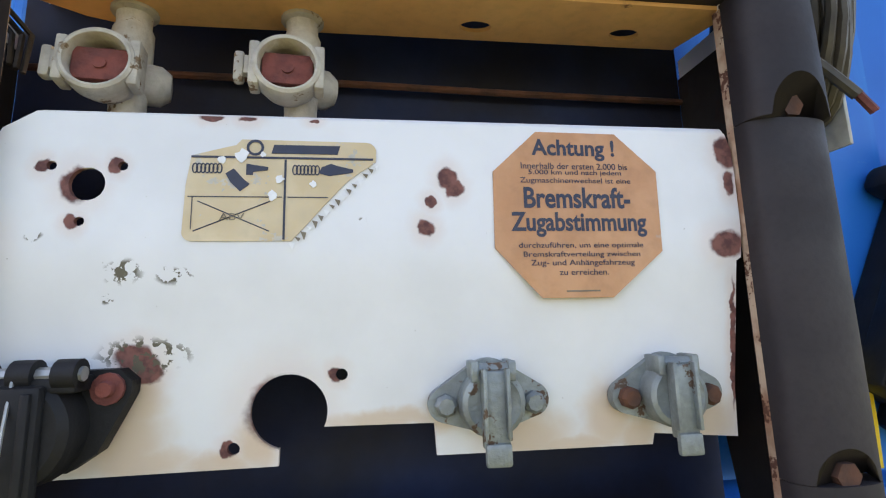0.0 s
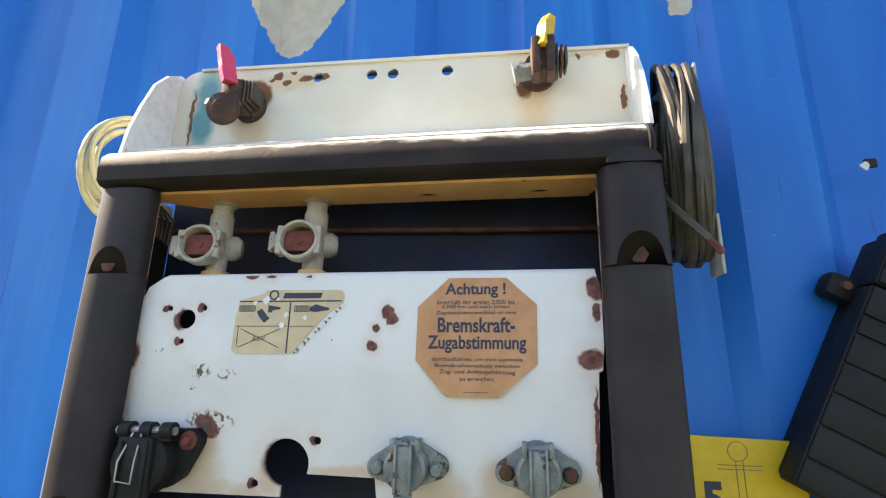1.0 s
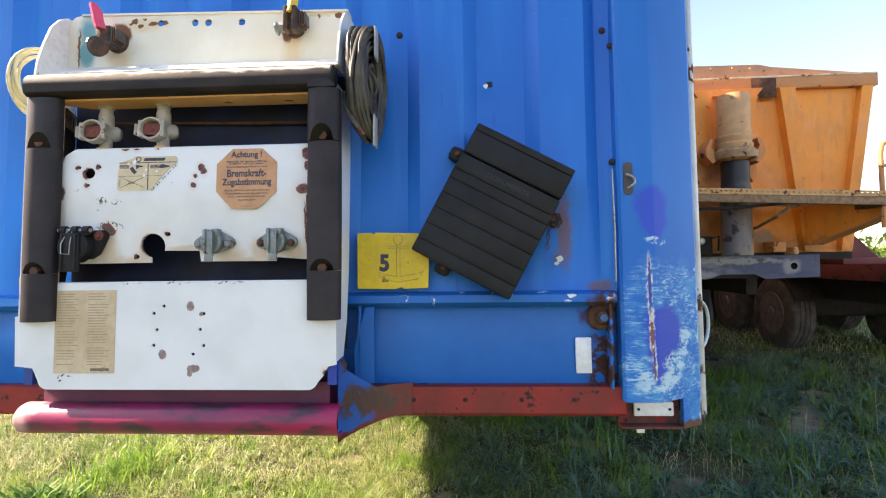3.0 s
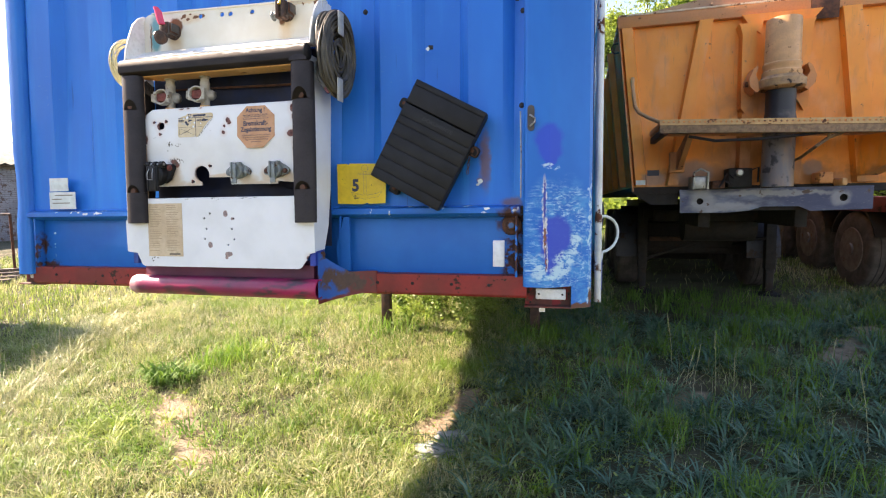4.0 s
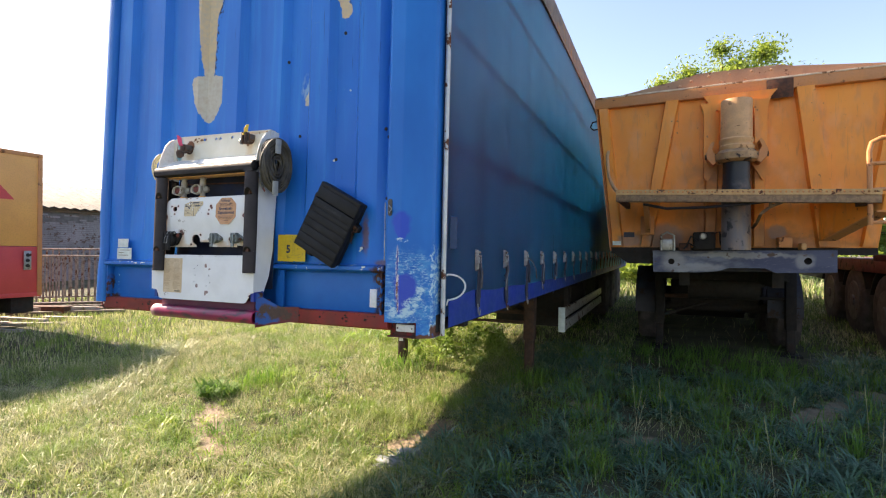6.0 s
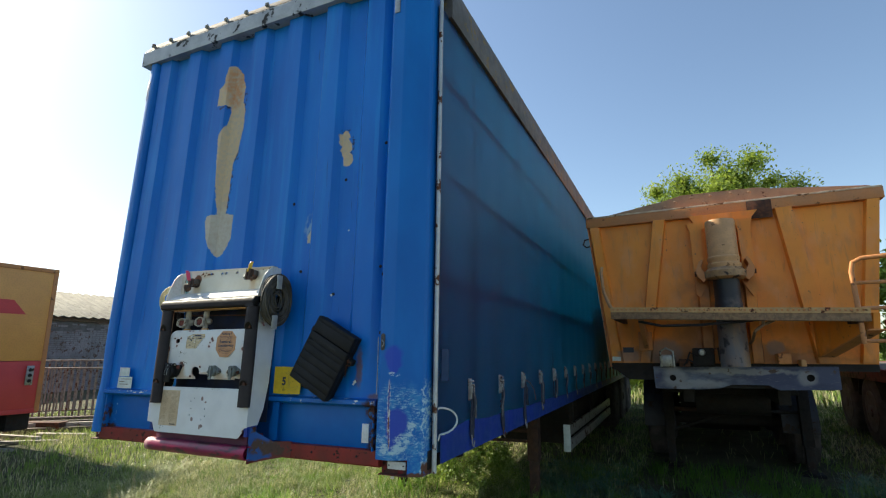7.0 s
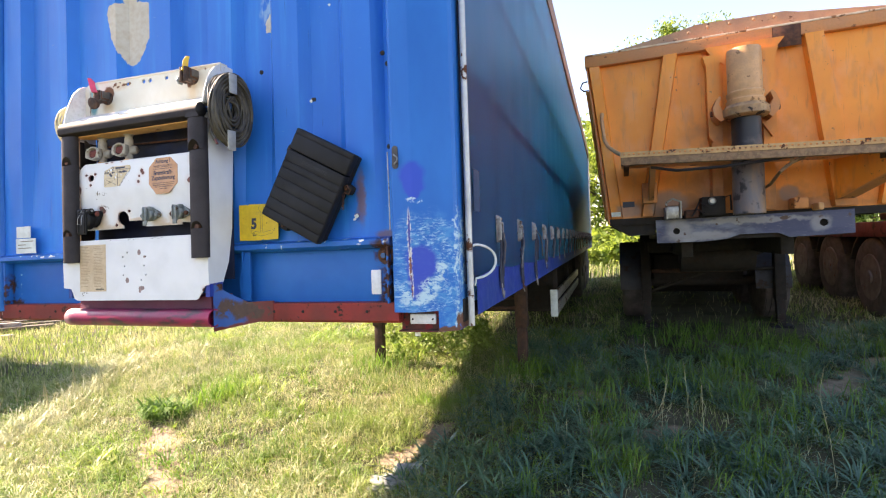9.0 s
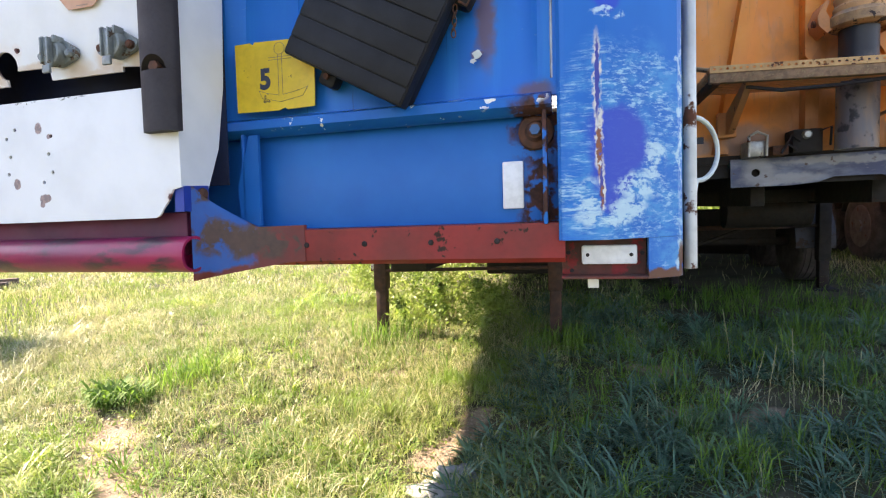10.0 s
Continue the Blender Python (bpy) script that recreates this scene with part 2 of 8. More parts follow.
def white_panel_material():
    m = Mat("white_panel_paint", 0.42)
    base = m.mix(m.step(m.noise(9, 5), 0.3, 0.75), (0.745, 0.755, 0.765), (0.665, 0.675, 0.68))
    spots = [(-0.043, 1.838, 0.009, 0.010), (-0.037, 1.829, 0.008, 0.008), (-0.057, 1.818, 0.005, 0.005), (-0.061, 1.797, 0.008, 0.008),
             (-0.3385, 1.8437, 0.0060, 0.0060), (-0.290, 1.844, 0.0060, 0.0060), (-0.3165, 1.802, 0.0060, 0.0060), (-0.3135, 1.8295, 0.0150, 0.0150),
             (0.194, 1.784, 0.018, 0.013), (0.203, 1.865, 0.012, 0.016), (0.202, 1.838, 0.006, 0.012), (0.1975, 1.70, 0.003, 0.06), (-0.386, 1.785, 0.021, 0.022), (-0.390, 1.760, 0.012, 0.03), (-0.386, 1.87, 0.010, 0.014), (-0.390, 1.69, 0.008, 0.05),
             (-0.272, 1.703, 0.016, 0.011), (-0.263, 1.694, 0.011, 0.011), (-0.225, 1.884, 0.010, 0.003), (-0.198, 1.884, 0.009, 0.003), (-0.148, 1.884, 0.005, 0.002),
             (-0.1305, 1.6865, 0.0068, 0.0072), (-0.209, 1.635, 0.0060, 0.0060), (-0.169, 1.660, 0.0300, 0.0298), (0.255, 1.372, 0.012, 0.010)]
    halo = m.blobs([(x, z, rx * 1.15 + 0.003, rz * 1.2 + 0.004) for x, z, rx, rz in spots], 0.005, 70, 0.6)
    base = m.mix(m.math("MULTIPLY", halo, 0.26), base, (0.62, 0.36, 0.22))
    # tan stains that run down under the sockets
    stain = m.blobs([(-0.272, 1.672, 0.020, 0.026), (-0.282, 1.645, 0.030, 0.032), (-0.27, 1.628, 0.04, 0.012), (-0.215, 1.622, 0.03, 0.010), (-0.188, 1.636, 0.016, 0.018), (-0.095, 1.650, 0.04, 0.007), (-0.045, 1.655, 0.02, 0.012), (0.020, 1.632, 0.035, 0.018), (0.055, 1.625, 0.05, 0.008), (0.085, 1.645, 0.02, 0.028), (0.110, 1.63, 0.02, 0.014), (0.170, 1.638, 0.026, 0.022), (0.150, 1.66, 0.012, 0.02)], 0.010, 40, 0.6)
    base = m.mix(m.math("MULTIPLY", stain, 0.62), base, (0.57, 0.38, 0.20))
    rust = m.blobs([(x, z, rx * 0.88, rz * 0.88) for x, z, rx, rz in spots], 0.005, 80, 0.16)
    base = m.mix(rust, base, m.mix(m.step(m.noise(110, 5), 0.35, 0.65), (0.095, 0.036, 0.034), (0.21, 0.085, 0.068)))
    grey = m.blobs([(-0.059, 1.5216, 0.009, 0.011), (-0.122, 1.4135, 0.009, 0.010), (-0.053, 1.381, 0.011, 0.009), (-0.042, 1.383, 0.007, 0.007), (-0.058, 1.371, 0.006, 0.006), (-0.033, 1.504, 0.005, 0.005)], 0.004, 90, 0.15)
    base = m.mix(m.math("MULTIPLY", grey, 0.85), base, m.mix(m.step(m.noise(120, 4), 0.4, 0.6), (0.11, 0.045, 0.035), (0.26, 0.13, 0.10)))
    chip = m.math("MULTIPLY", m.step(m.noise(150, 5, offset=(4, 4, 1)), 0.53, 0.56), m.blobs([(-0.265, 1.705, 0.03, 0.012), (-0.245, 1.762, 0.012, 0.006), (-0.28, 1.765, 0.012, 0.008), (-0.29, 1.745, 0.004, 0.004), (-0.11, 1.80, 0.004, 0.004), (-0.34, 1.79, 0.006, 0.003), (-0.20, 1.5735, 0.022, 0.0022), (-0.09, 1.5735, 0.028, 0.0022), (0.03, 1.5735, 0.03, 0.0022), (-0.345, 1.367, 0.012, 0.004), (-0.36, 1.362, 0.005, 0.007)], 0.006, 60, 0.3))
    base = m.mix(chip, base, (0.10, 0.09, 0.06))
    fine = m.step(m.noise(220, 2, offset=(7, 2, 2)), 0.79, 0.80)
    base = m.mix(m.math("MULTIPLY", fine, 0.6), base, (0.25, 0.22, 0.18))
    m.colour(base)
    m.put(m.b.inputs["Roughness"], m.math("ADD", m.math("MULTIPLY", rust, 0.4), 0.42))
    m.bump(m.math("ADD", m.noise(25, 3), m.math("MULTIPLY", rust, m.noise(200, 4))), 0.12, 0.003)
    return m.mat


def cream_header_material():
    m = Mat("cream_header_paint", 0.45)
    base = m.mix(m.step(m.noise(8, 5), 0.3, 0.7), (0.74, 0.72, 0.62), (0.66, 0.62, 0.50))
    teal = m.blobs([(-0.380, 2.195, 0.024, 0.050), (-0.385, 2.15, 0.020, 0.04)], 0.012, 30, 0.5)
    base = m.mix(m.math("MULTIPLY", teal, 0.95), base, (0.06, 0.27, 0.30))
    rust = m.blobs([(-0.300, 2.192, 0.030, 0.030), (0.126, 2.188, 0.014, 0.030), (-0.262, 2.226, 0.008, 0.007), (-0.248, 2.214, 0.006, 0.006), (-0.214, 2.2195, 0.012, 0.006), (-0.184, 2.221, 0.009, 0.005), (-0.236, 2.231, 0.004, 0.003), (-0.272, 2.222, 0.004, 0.004),
                    (0.255, 2.222, 0.010, 0.008), (0.266, 2.15, 0.004, 0.02), (0.205, 2.222, 0.003, 0.006), (-0.405, 2.16, 0.003, 0.05)], 0.008, 60, 0.15)
    run = m.blobs([(0.14, 2.135, 0.022, 0.045), (-0.30, 2.13, 0.03, 0.03), (0.2, 2.225, 0.05, 0.004), (-0.24, 2.215, 0.05, 0.015)], 0.015, 40, 0.6)
    base = m.mix(m.math("MULTIPLY", run, 0.5), base, (0.60, 0.38, 0.14))
    base = m.mix(rust, base, m.mix(m.noise(120, 4), (0.13, 0.05, 0.02), (0.24, 0.11, 0.05)))
    m.colour(base)
    m.put(m.b.inputs["Roughness"], m.math("ADD", m.math("MULTIPLY", rust, 0.4), 0.45))
    m.bump(m.noise(40, 4), 0.12, 0.003)
    return m.mat


def edge_bar_material():
    """Black rubber, its upper edge pale with chalky wear and painted sunlight."""
    m = Mat("chalked_lit_rubber_bar", 0.65)
    m.put(m.b.inputs["Specular IOR Level"], 0.25)
    sep = m.t.nodes.new("ShaderNodeSeparateXYZ")
    m.put(sep.inputs[0], m.pos)
    worn_lit_top = m.step(m.math("ADD", sep.outputs[2], m.math("MULTIPLY", m.math("SUBTRACT", m.noise(40, 6, (0.5, 1, 1)), 0.5), 0.03)), 2.046, 2.058)
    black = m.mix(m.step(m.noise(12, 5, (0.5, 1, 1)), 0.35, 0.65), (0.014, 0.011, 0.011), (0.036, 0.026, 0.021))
    m.colour(m.mix(worn_lit_top, black, (0.60, 0.58, 0.52)))
    m.bump(m.noise(120, 4), 0.15, 0.002)
    return m.mat


def gusset_material():
    """Blue paint over red oxide, with brown rust eating in from the edges."""
    m = Mat("rusty_blue_gusset", 0.5)
    sep = m.t.nodes.new("ShaderNodeSeparateXYZ")
    m.put(sep.inputs[0], m.pos)
    base = m.mix(m.step(m.noise(8, 5), 0.35, 0.65), (0.002, 0.07, 0.30), (0.003, 0.10, 0.38))
    wander = m.math("MULTIPLY", m.math("SUBTRACT", m.noise(16, 6), 0.5), 0.07)
    along = m.math("ADD", sep.outputs[0], wander)
    foot = m.math("ADD", sep.outputs[2], wander)
    red = m.mix(m.noise(30, 4), (0.20, 0.020, 0.018), (0.09, 0.022, 0.017))
    base = m.mix(m.step(along, 0.318, 0.338), base, red)
    base = m.mix(m.step(foot, 1.238, 1.228), base, red)
    rust = m.blobs([(0.290, 1.300, 0.018, 0.035), (0.272, 1.385, 0.018, 0.022), (0.325, 1.285, 0.03, 0.035), (0.36, 1.27, 0.03, 0.03), (0.395, 1.275, 0.012, 0.02)], 0.03, 28, 0.3)
    base = m.mix(m.math("MULTIPLY", rust, m.step(m.noise(34, 5, offset=(4, 4, 4)), 0.36, 0.48)), base, m.mix(m.noise(80, 4), (0.10, 0.045, 0.03), (0.040, 0.022, 0.018)))
    m.colour(base)
    m.bump(m.noise(40, 5), 0.25, 0.003)
    return m.mat


def magenta_tube_material():
    m = Mat("magenta_tube_paint", 0.4)
    base = m.mix(m.step(m.noise(5, 5, (0.5, 1, 1)), 0.35, 0.65), (0.34, 0.012, 0.07), (0.16, 0.014, 0.06))
    worn_k = m.step(m.noise(16, 6, (0.5, 1, 1.6)), 0.46, 0.58)
    base = m.mix(m.math("MULTIPLY", worn_k, m.step(m.noise(6, 2), 0.4, 0.6)), base, (0.045, 0.022, 0.034))
    bleached = m.blobs([(-0.462, 1.27, 0.035, 0.05), (-0.44, 1.30, 0.03, 0.02)], 0.015, 30, 0.4)
    base = m.mix(m.math("MULTIPLY", bleached, 0.8), base, (0.62, 0.36, 0.36))
    m.colour(base)
    m.bump(m.noise(60, 5), 0.2, 0.003)
    return m.mat


def curtain_material(name, thin, weave):
    """Coated tarpaulin that lets part of the daylight through."""
    m = Mat(name, 0.4)
    c = m.mix(m.step(m.noise(1.2, 5, (1, 0.5, 0.8)), 0.3, 0.7), weave, tuple(v * 1.35 for v in weave))
    stain = m.step(m.noise(9, 5, (1, 1.6, 0.10), offset=(2, 0, 0)), 0.58, 0.75)
    c = m.mix(m.math("MULTIPLY", stain, 0.35), c, (0.07, 0.085, 0.12))
    m.colour(c)
    m.bump(m.noise(2.0, 3, (1, 0.8, 0.8)), 0.35, 0.02)
    t = m.t.nodes.new("ShaderNodeBsdfTranslucent")
    t.inputs[0].default_value = (*thin, 1)
    mixer = m.t.nodes.new("ShaderNodeMixShader")
    mixer.inputs[0].default_value = 0.47
    m.t.links.new(m.b.outputs[0], mixer.inputs[1])
    m.t.links.new(t.outputs[0], mixer.inputs[2])
    m.t.links.new(mixer.outputs[0], m.out.inputs[0])
    return m.mat


def roof_sheet_material():
    m = Mat("roof_tarpaulin", 0.5)
    m.colour(m.mix(m.noise(2, 4), (0.55, 0.57, 0.55), (0.42, 0.44, 0.42)))
    t = m.t.nodes.new("ShaderNodeBsdfTranslucent")
    t.inputs[0].default_value = (0.90, 0.93, 0.93, 1)
    clear = m.t.nodes.new("ShaderNodeBsdfTransparent")
    clear.inputs[0].default_value = (0.75, 0.85, 0.85, 1)
    a, b = m.t.nodes.new("ShaderNodeMixShader"), m.t.nodes.new("ShaderNodeMixShader")
    a.inputs[0].default_value, b.inputs[0].default_value = 0.20, 0.96
    m.t.links.new(t.outputs[0], a.inputs[1])
    m.t.links.new(clear.outputs[0], a.inputs[2])
    m.t.links.new(m.b.outputs[0], b.inputs[1])
    m.t.links.new(a.outputs[0], b.inputs[2])
    m.t.links.new(b.outputs[0], m.out.inputs[0])
    return m.mat


def leaf_material(name, a, b, c, thin, share=0.4, ground=False, rough=0.5, clump=0.7):
    m = Mat(name, rough)
    rnd = m.t.nodes.new("ShaderNodeNewGeometry").outputs["Random Per Island"]
    col = m.mix(m.step(rnd, 0.1, 0.9), a, b)
    if ground:
        # dry straw in drifts among the green
        drift = m.math("ADD", m.math("MULTIPLY", m.noise(1.1, 3), 0.6), m.math("MULTIPLY", m.noise(4.5, 4, offset=(5, 3, 0)), 0.4))
        dry = m.math("ADD", drift, m.math("MULTIPLY", m.math("SUBTRACT", rnd, 0.5), 0.26))
        col = m.mix(m.step(dry, 0.47, 0.58), col, m.mix(m.step(rnd, 0.3, 0.9), c, tuple(v * 1.35 for v in c)))
        col = m.mix(m.step(m.noise(2.1, 3, offset=(9, 1, 0)), 0.52, 0.64), col, (0.16, 0.29, 0.035))
    else:
        col = m.mix(m.step(m.noise(clump, 3), 0.4, 0.65), col, c)
    m.colour(col)
    t = m.t.nodes.new("ShaderNodeBsdfTranslucent")
    m.t.links.new(m.mix(0.5, col, thin), t.inputs[0])
    mixer = m.t.nodes.new("ShaderNodeMixShader")
    mixer.inputs[0].default_value = share
    m.t.links.new(m.b.outputs[0], mixer.inputs[1])
    m.t.links.new(t.outputs[0], mixer.inputs[2])
    m.t.links.new(mixer.outputs[0], m.out.inputs[0])
    return m.mat


def ground_material():
    """Dry pale soil with a felt of dead grass and moss."""
    m = Mat("meadow_soil", 0.95)
    attr = m.t.nodes.new("ShaderNodeAttribute")
    attr.attribute_name = "soil"
    felt = m.mix(m.step(m.noise(2.2, 6), 0.35, 0.62), (0.045, 0.055, 0.022), (0.11, 0.10, 0.055))
    dry = m.mix(m.step(m.noise(9, 6), 0.35, 0.68), (0.24, 0.18, 0.12), (0.37, 0.285, 0.20))
    dry = m.mix(m.step(m.noise(60, 4), 0.5, 0.75), dry, (0.44, 0.36, 0.26))
    c = m.mix(m.step(m.math("ADD", attr.outputs["Fac"], m.math("MULTIPLY", m.math("SUBTRACT", m.noise(11, 5), 0.5), 0.7)), 0.25, 0.6), felt, dry)
    m.colour(c)
    m.bump(m.math("ADD", m.noise(18, 6), m.noise(110, 4)), 0.8, 0.03)
    return m.mat


M_WALL, M_LOW, M_POST = blue_wall_material(), blue_low_material(), blue_post_material()
M_PANEL, M_HEADER, M_TUBE = white_panel_material(), cream_header_material(), magenta_tube_material()
M_RED = worn("red_oxide_rail", (0.27, 0.018, 0.015), (0.16, 0.018, 0.014), 0.55, spot=(0.05, 0.022, 0.014), amount=0.10, spot_scale=16)
M_RUST = worn("rusty_steel", (0.13, 0.05, 0.025), (0.06, 0.028, 0.018), 0.85, scale=30, grain=160, relief=0.5)
M_RUBBER = worn("black_rubber", (0.019, 0.016, 0.019), (0.032, 0.026, 0.028), 0.60, scale=9, grain=160, relief=0.10)
M_PLASTIC = worn("black_plastic", (0.008, 0.008, 0.009), (0.013, 0.013, 0.014), 0.58, scale=12, grain=220, relief=0.2)
for dull in (M_RUBBER, M_PLASTIC):
    dull.node_tree.nodes["Principled BSDF"].inputs["Specular IOR Level"].default_value = 0.28
M_CAST = worn("weathered_cast_metal", (0.52, 0.48, 0.40), (0.38, 0.34, 0.28), 0.65, 0.1, scale=40, spot=(0.26, 0.17, 0.10), amount=0.12, grain=200, relief=0.5, spot_scale=30)
M_GREY = worn("grey_zinc_cast", (0.27, 0.30, 0.29), (0.19, 0.21, 0.21), 0.5, 0.5, scale=45, spot=(0.20, 0.13, 0.09), amount=0.12, grain=220, relief=0.5, spot_scale=40)
M_REDRUST = worn("red_rust_core", (0.22, 0.06, 0.045), (0.12, 0.035, 0.03), 0.85, scale=60, grain=220, relief=0.5)
M_STEEL = worn("scuffed_steel", (0.42, 0.42, 0.40), (0.30, 0.30, 0.29), 0.4, 0.6, scale=30, spot=RUST, amount=0.12)
M_TAN = worn("tan_underside_paint", (0.78, 0.44, 0.17), (0.68, 0.36, 0.13), 0.6, scale=8, spot=(0.26, 0.11, 0.05), amount=0.045, grain=90, relief=0.2)
M_REDH = worn("red_plastic", (0.70, 0.05, 0.14), (0.58, 0.05, 0.12), 0.4, scale=30)
M_YELH = worn("yellow_plastic", (0.75, 0.48, 0.02), (0.65, 0.42, 0.03), 0.4, scale=30)
M_CABLE = worn("dull_cable_sheath", (0.035, 0.029, 0.021), (0.085, 0.072, 0.050), 0.55, scale=18, spot=(0.22, 0.19, 0.13), amount=0.05, spot_scale=25)
M_CABLEW = worn("pale_cable_sheath", (0.55, 0.52, 0.32), (0.42, 0.40, 0.24), 0.5, scale=25)
M_YELLOW = worn("yellow_label_film", (0.72, 0.50, 0.016), (0.64, 0.43, 0.014), 0.45, scale=18, spot=(0.25, 0.18, 0.05), amount=0.06, spot_scale=20)
M_LABEL = worn("orange_label_film", (0.50, 0.235, 0.10), (0.56, 0.28, 0.13), 0.35, scale=30, spot=(0.62, 0.52, 0.42), amount=0.04)
M_FOIL = worn("worn_gold_foil", (0.58, 0.45, 0.26), (0.66, 0.54, 0.35), 0.35, scale=40, spot=(0.70, 0.66, 0.58), amount=0.12, spot_scale=40)
M_PLATE = worn("brown_type_film", (0.54, 0.40, 0.25), (0.62, 0.49, 0.33), 0.5, scale=14, spot=(0.44, 0.31, 0.18), amount=0.1)
M_INK = worn("dark_ink", (0.020, 0.028, 0.060), (0.03, 0.035, 0.06), 0.5, scale=60)
M_INKG = worn("grey_ink", (0.16, 0.13, 0.09), (0.2, 0.17, 0.12), 0.6, scale=60)
M_WHITE = worn("white_plastic", (0.80, 0.81, 0.82), (0.72, 0.73, 0.74), 0.4, scale=20)
M_PAPER = worn("pale_paper_label", (0.62, 0.68, 0.66), (0.52, 0.58, 0.56), 0.6, scale=25)
M_ALU = worn("weathered_roof_metal", (0.46, 0.47, 0.46), (0.34, 0.35, 0.35), 0.5, 0.35, scale=7, spot=(0.07, 0.07, 0.07), amount=0.12, spot_scale=4)
M_CAP = worn("grey_roof_cap", (0.17, 0.15, 0.13), (0.11, 0.10, 0.09), 0.7, scale=8, spot=(0.35, 0.23, 0.08), amount=0.12)
M_BRASS = worn("ochre_corner_cap", (0.42, 0.29, 0.09), (0.30, 0.22, 0.09), 0.55, scale=14, spot=(0.10, 0.05, 0.03), amount=0.12)
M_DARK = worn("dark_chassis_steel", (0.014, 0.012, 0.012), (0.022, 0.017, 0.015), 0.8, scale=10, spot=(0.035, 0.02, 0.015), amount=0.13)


def tipper_paint():
    """Orange paint with soot round the ram, dull rubbed patches and rust runs from the ribs."""
    m = Mat("orange_tipper_paint", 0.5)
    c = m.mix(m.step(m.noise(2.5, 5), 0.3, 0.7), (0.92, 0.325, 0.038), (0.80, 0.268, 0.034))
    c = m.mix(m.math("MULTIPLY", m.step(m.noise(14, 6, (1, 1, 0.3), offset=(1, 2, 0)), 0.52, 0.7), 0.30), c, (0.42, 0.186, 0.077))
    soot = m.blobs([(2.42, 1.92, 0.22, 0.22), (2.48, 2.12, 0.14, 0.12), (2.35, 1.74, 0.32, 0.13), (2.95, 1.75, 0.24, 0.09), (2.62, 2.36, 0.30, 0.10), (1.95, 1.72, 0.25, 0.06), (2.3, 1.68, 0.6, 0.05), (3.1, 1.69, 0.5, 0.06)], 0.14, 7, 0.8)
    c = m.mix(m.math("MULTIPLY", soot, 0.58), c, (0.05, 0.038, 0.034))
    dull = m.blobs([(2.08, 1.76, 0.15, 0.13), (1.75, 1.73, 0.10, 0.06), (2.99, 1.80, 0.07, 0.06)], 0.03, 16, 0.25)
    c = m.mix(m.math("MULTIPLY", dull, 0.7), c, (0.23, 0.17, 0.15))
    rust = m.math("MULTIPLY", m.step(m.noise(26, 6, offset=(3, 1, 7)), 0.66, 0.70), m.step(m.noise(2.2, 3, offset=(1, 1, 4)), 0.46, 0.60))
    c = m.mix(rust, c, (0.19, 0.075, 0.03))
    grime = m.step(m.noise(24, 6, (1.5, 1, 0.15), offset=(4, 0, 1)), 0.60, 0.72)
    c = m.mix(m.math("MULTIPLY", grime, 0.34), c, (0.30, 0.13, 0.05))
    scuff = m.step(m.noise(120, 3, offset=(6, 2, 5)), 0.74, 0.76)
    c = m.mix(m.math("MULTIPLY", scuff, 0.7), c, (0.10, 0.06, 0.05))
    pale = m.math("MULTIPLY", m.step(m.noise(5, 6, (1, 1, 0.5), offset=(7, 7, 7)), 0.50, 0.66), 0.22)
    c = m.mix(pale, c, (0.85, 0.432, 0.232))
    m.colour(c)
    m.put(m.b.inputs["Roughness"], m.step(m.noise(6, 4), 0.2, 0.8, 0.42, 0.62))
    m.bump(m.noise(5, 4), 0.3, 0.01)
    return m.mat


def ram_stage():
    m = Mat("greasy_shaded_ram_steel", 0.5)
    # the upper end is painted black for the shadow below the collar
    top = m.step(m.math("ADD", m.vec("DOT_PRODUCT", m.pos, (0, 0, 1)), m.math("MULTIPLY", m.noise(9, 5), 0.4)), 2.18, 2.42)
    c = m.mix(m.step(m.noise(7, 5, (1, 1, 0.3)), 0.35, 0.65), (0.34, 0.21, 0.12), (0.15, 0.14, 0.16))
    c = m.mix(m.step(m.noise(11, 5, offset=(2, 2, 2)), 0.56, 0.66), c, (0.03, 0.03, 0.04))
    m.colour(m.mix(top, c, (0.018, 0.017, 0.018)))
    m.bump(m.noise(40, 4), 0.2, 0.003)
    return m.mat


def scuffed_beam():
    m = Mat("scuffed_grey_blue_beam", 0.5, 0.1)
    c = m.mix(m.step(m.noise(5, 5, (0.6, 1, 1.6)), 0.42, 0.58), (0.15, 0.17, 0.24), (0.060, 0.070, 0.125))
    navy = m.blobs([(3.14, 1.53, 0.42, 0.15), (2.02, 1.53, 0.06, 0.06)], 0.05, 9, 0.3)
    c = m.mix(m.math("MULTIPLY", navy, 0.8), c, (0.040, 0.050, 0.115))
    pale = m.blobs([(2.16, 1.52, 0.10, 0.10), (2.3, 1.47, 0.25, 0.04), (2.72, 1.59, 0.45, 0.025), (3.19, 1.545, 0.07, 0.065)], 0.04, 14, 0.35)
    c = m.mix(m.math("MULTIPLY", pale, 0.5), c, (0.40, 0.39, 0.38))
    c = m.mix(m.math("MULTIPLY", m.step(m.noise(60, 5, (0.3, 1, 2.2)), 0.60, 0.68), 0.5), c, (0.26, 0.25, 0.26))
    c = m.mix(m.step(m.noise(8, 6, offset=(5, 5, 5)), 0.62, 0.66), c, (0.08, 0.045, 0.035))
    m.colour(c)
    m.bump(m.noise(30, 5), 0.25, 0.004)
    return m.mat


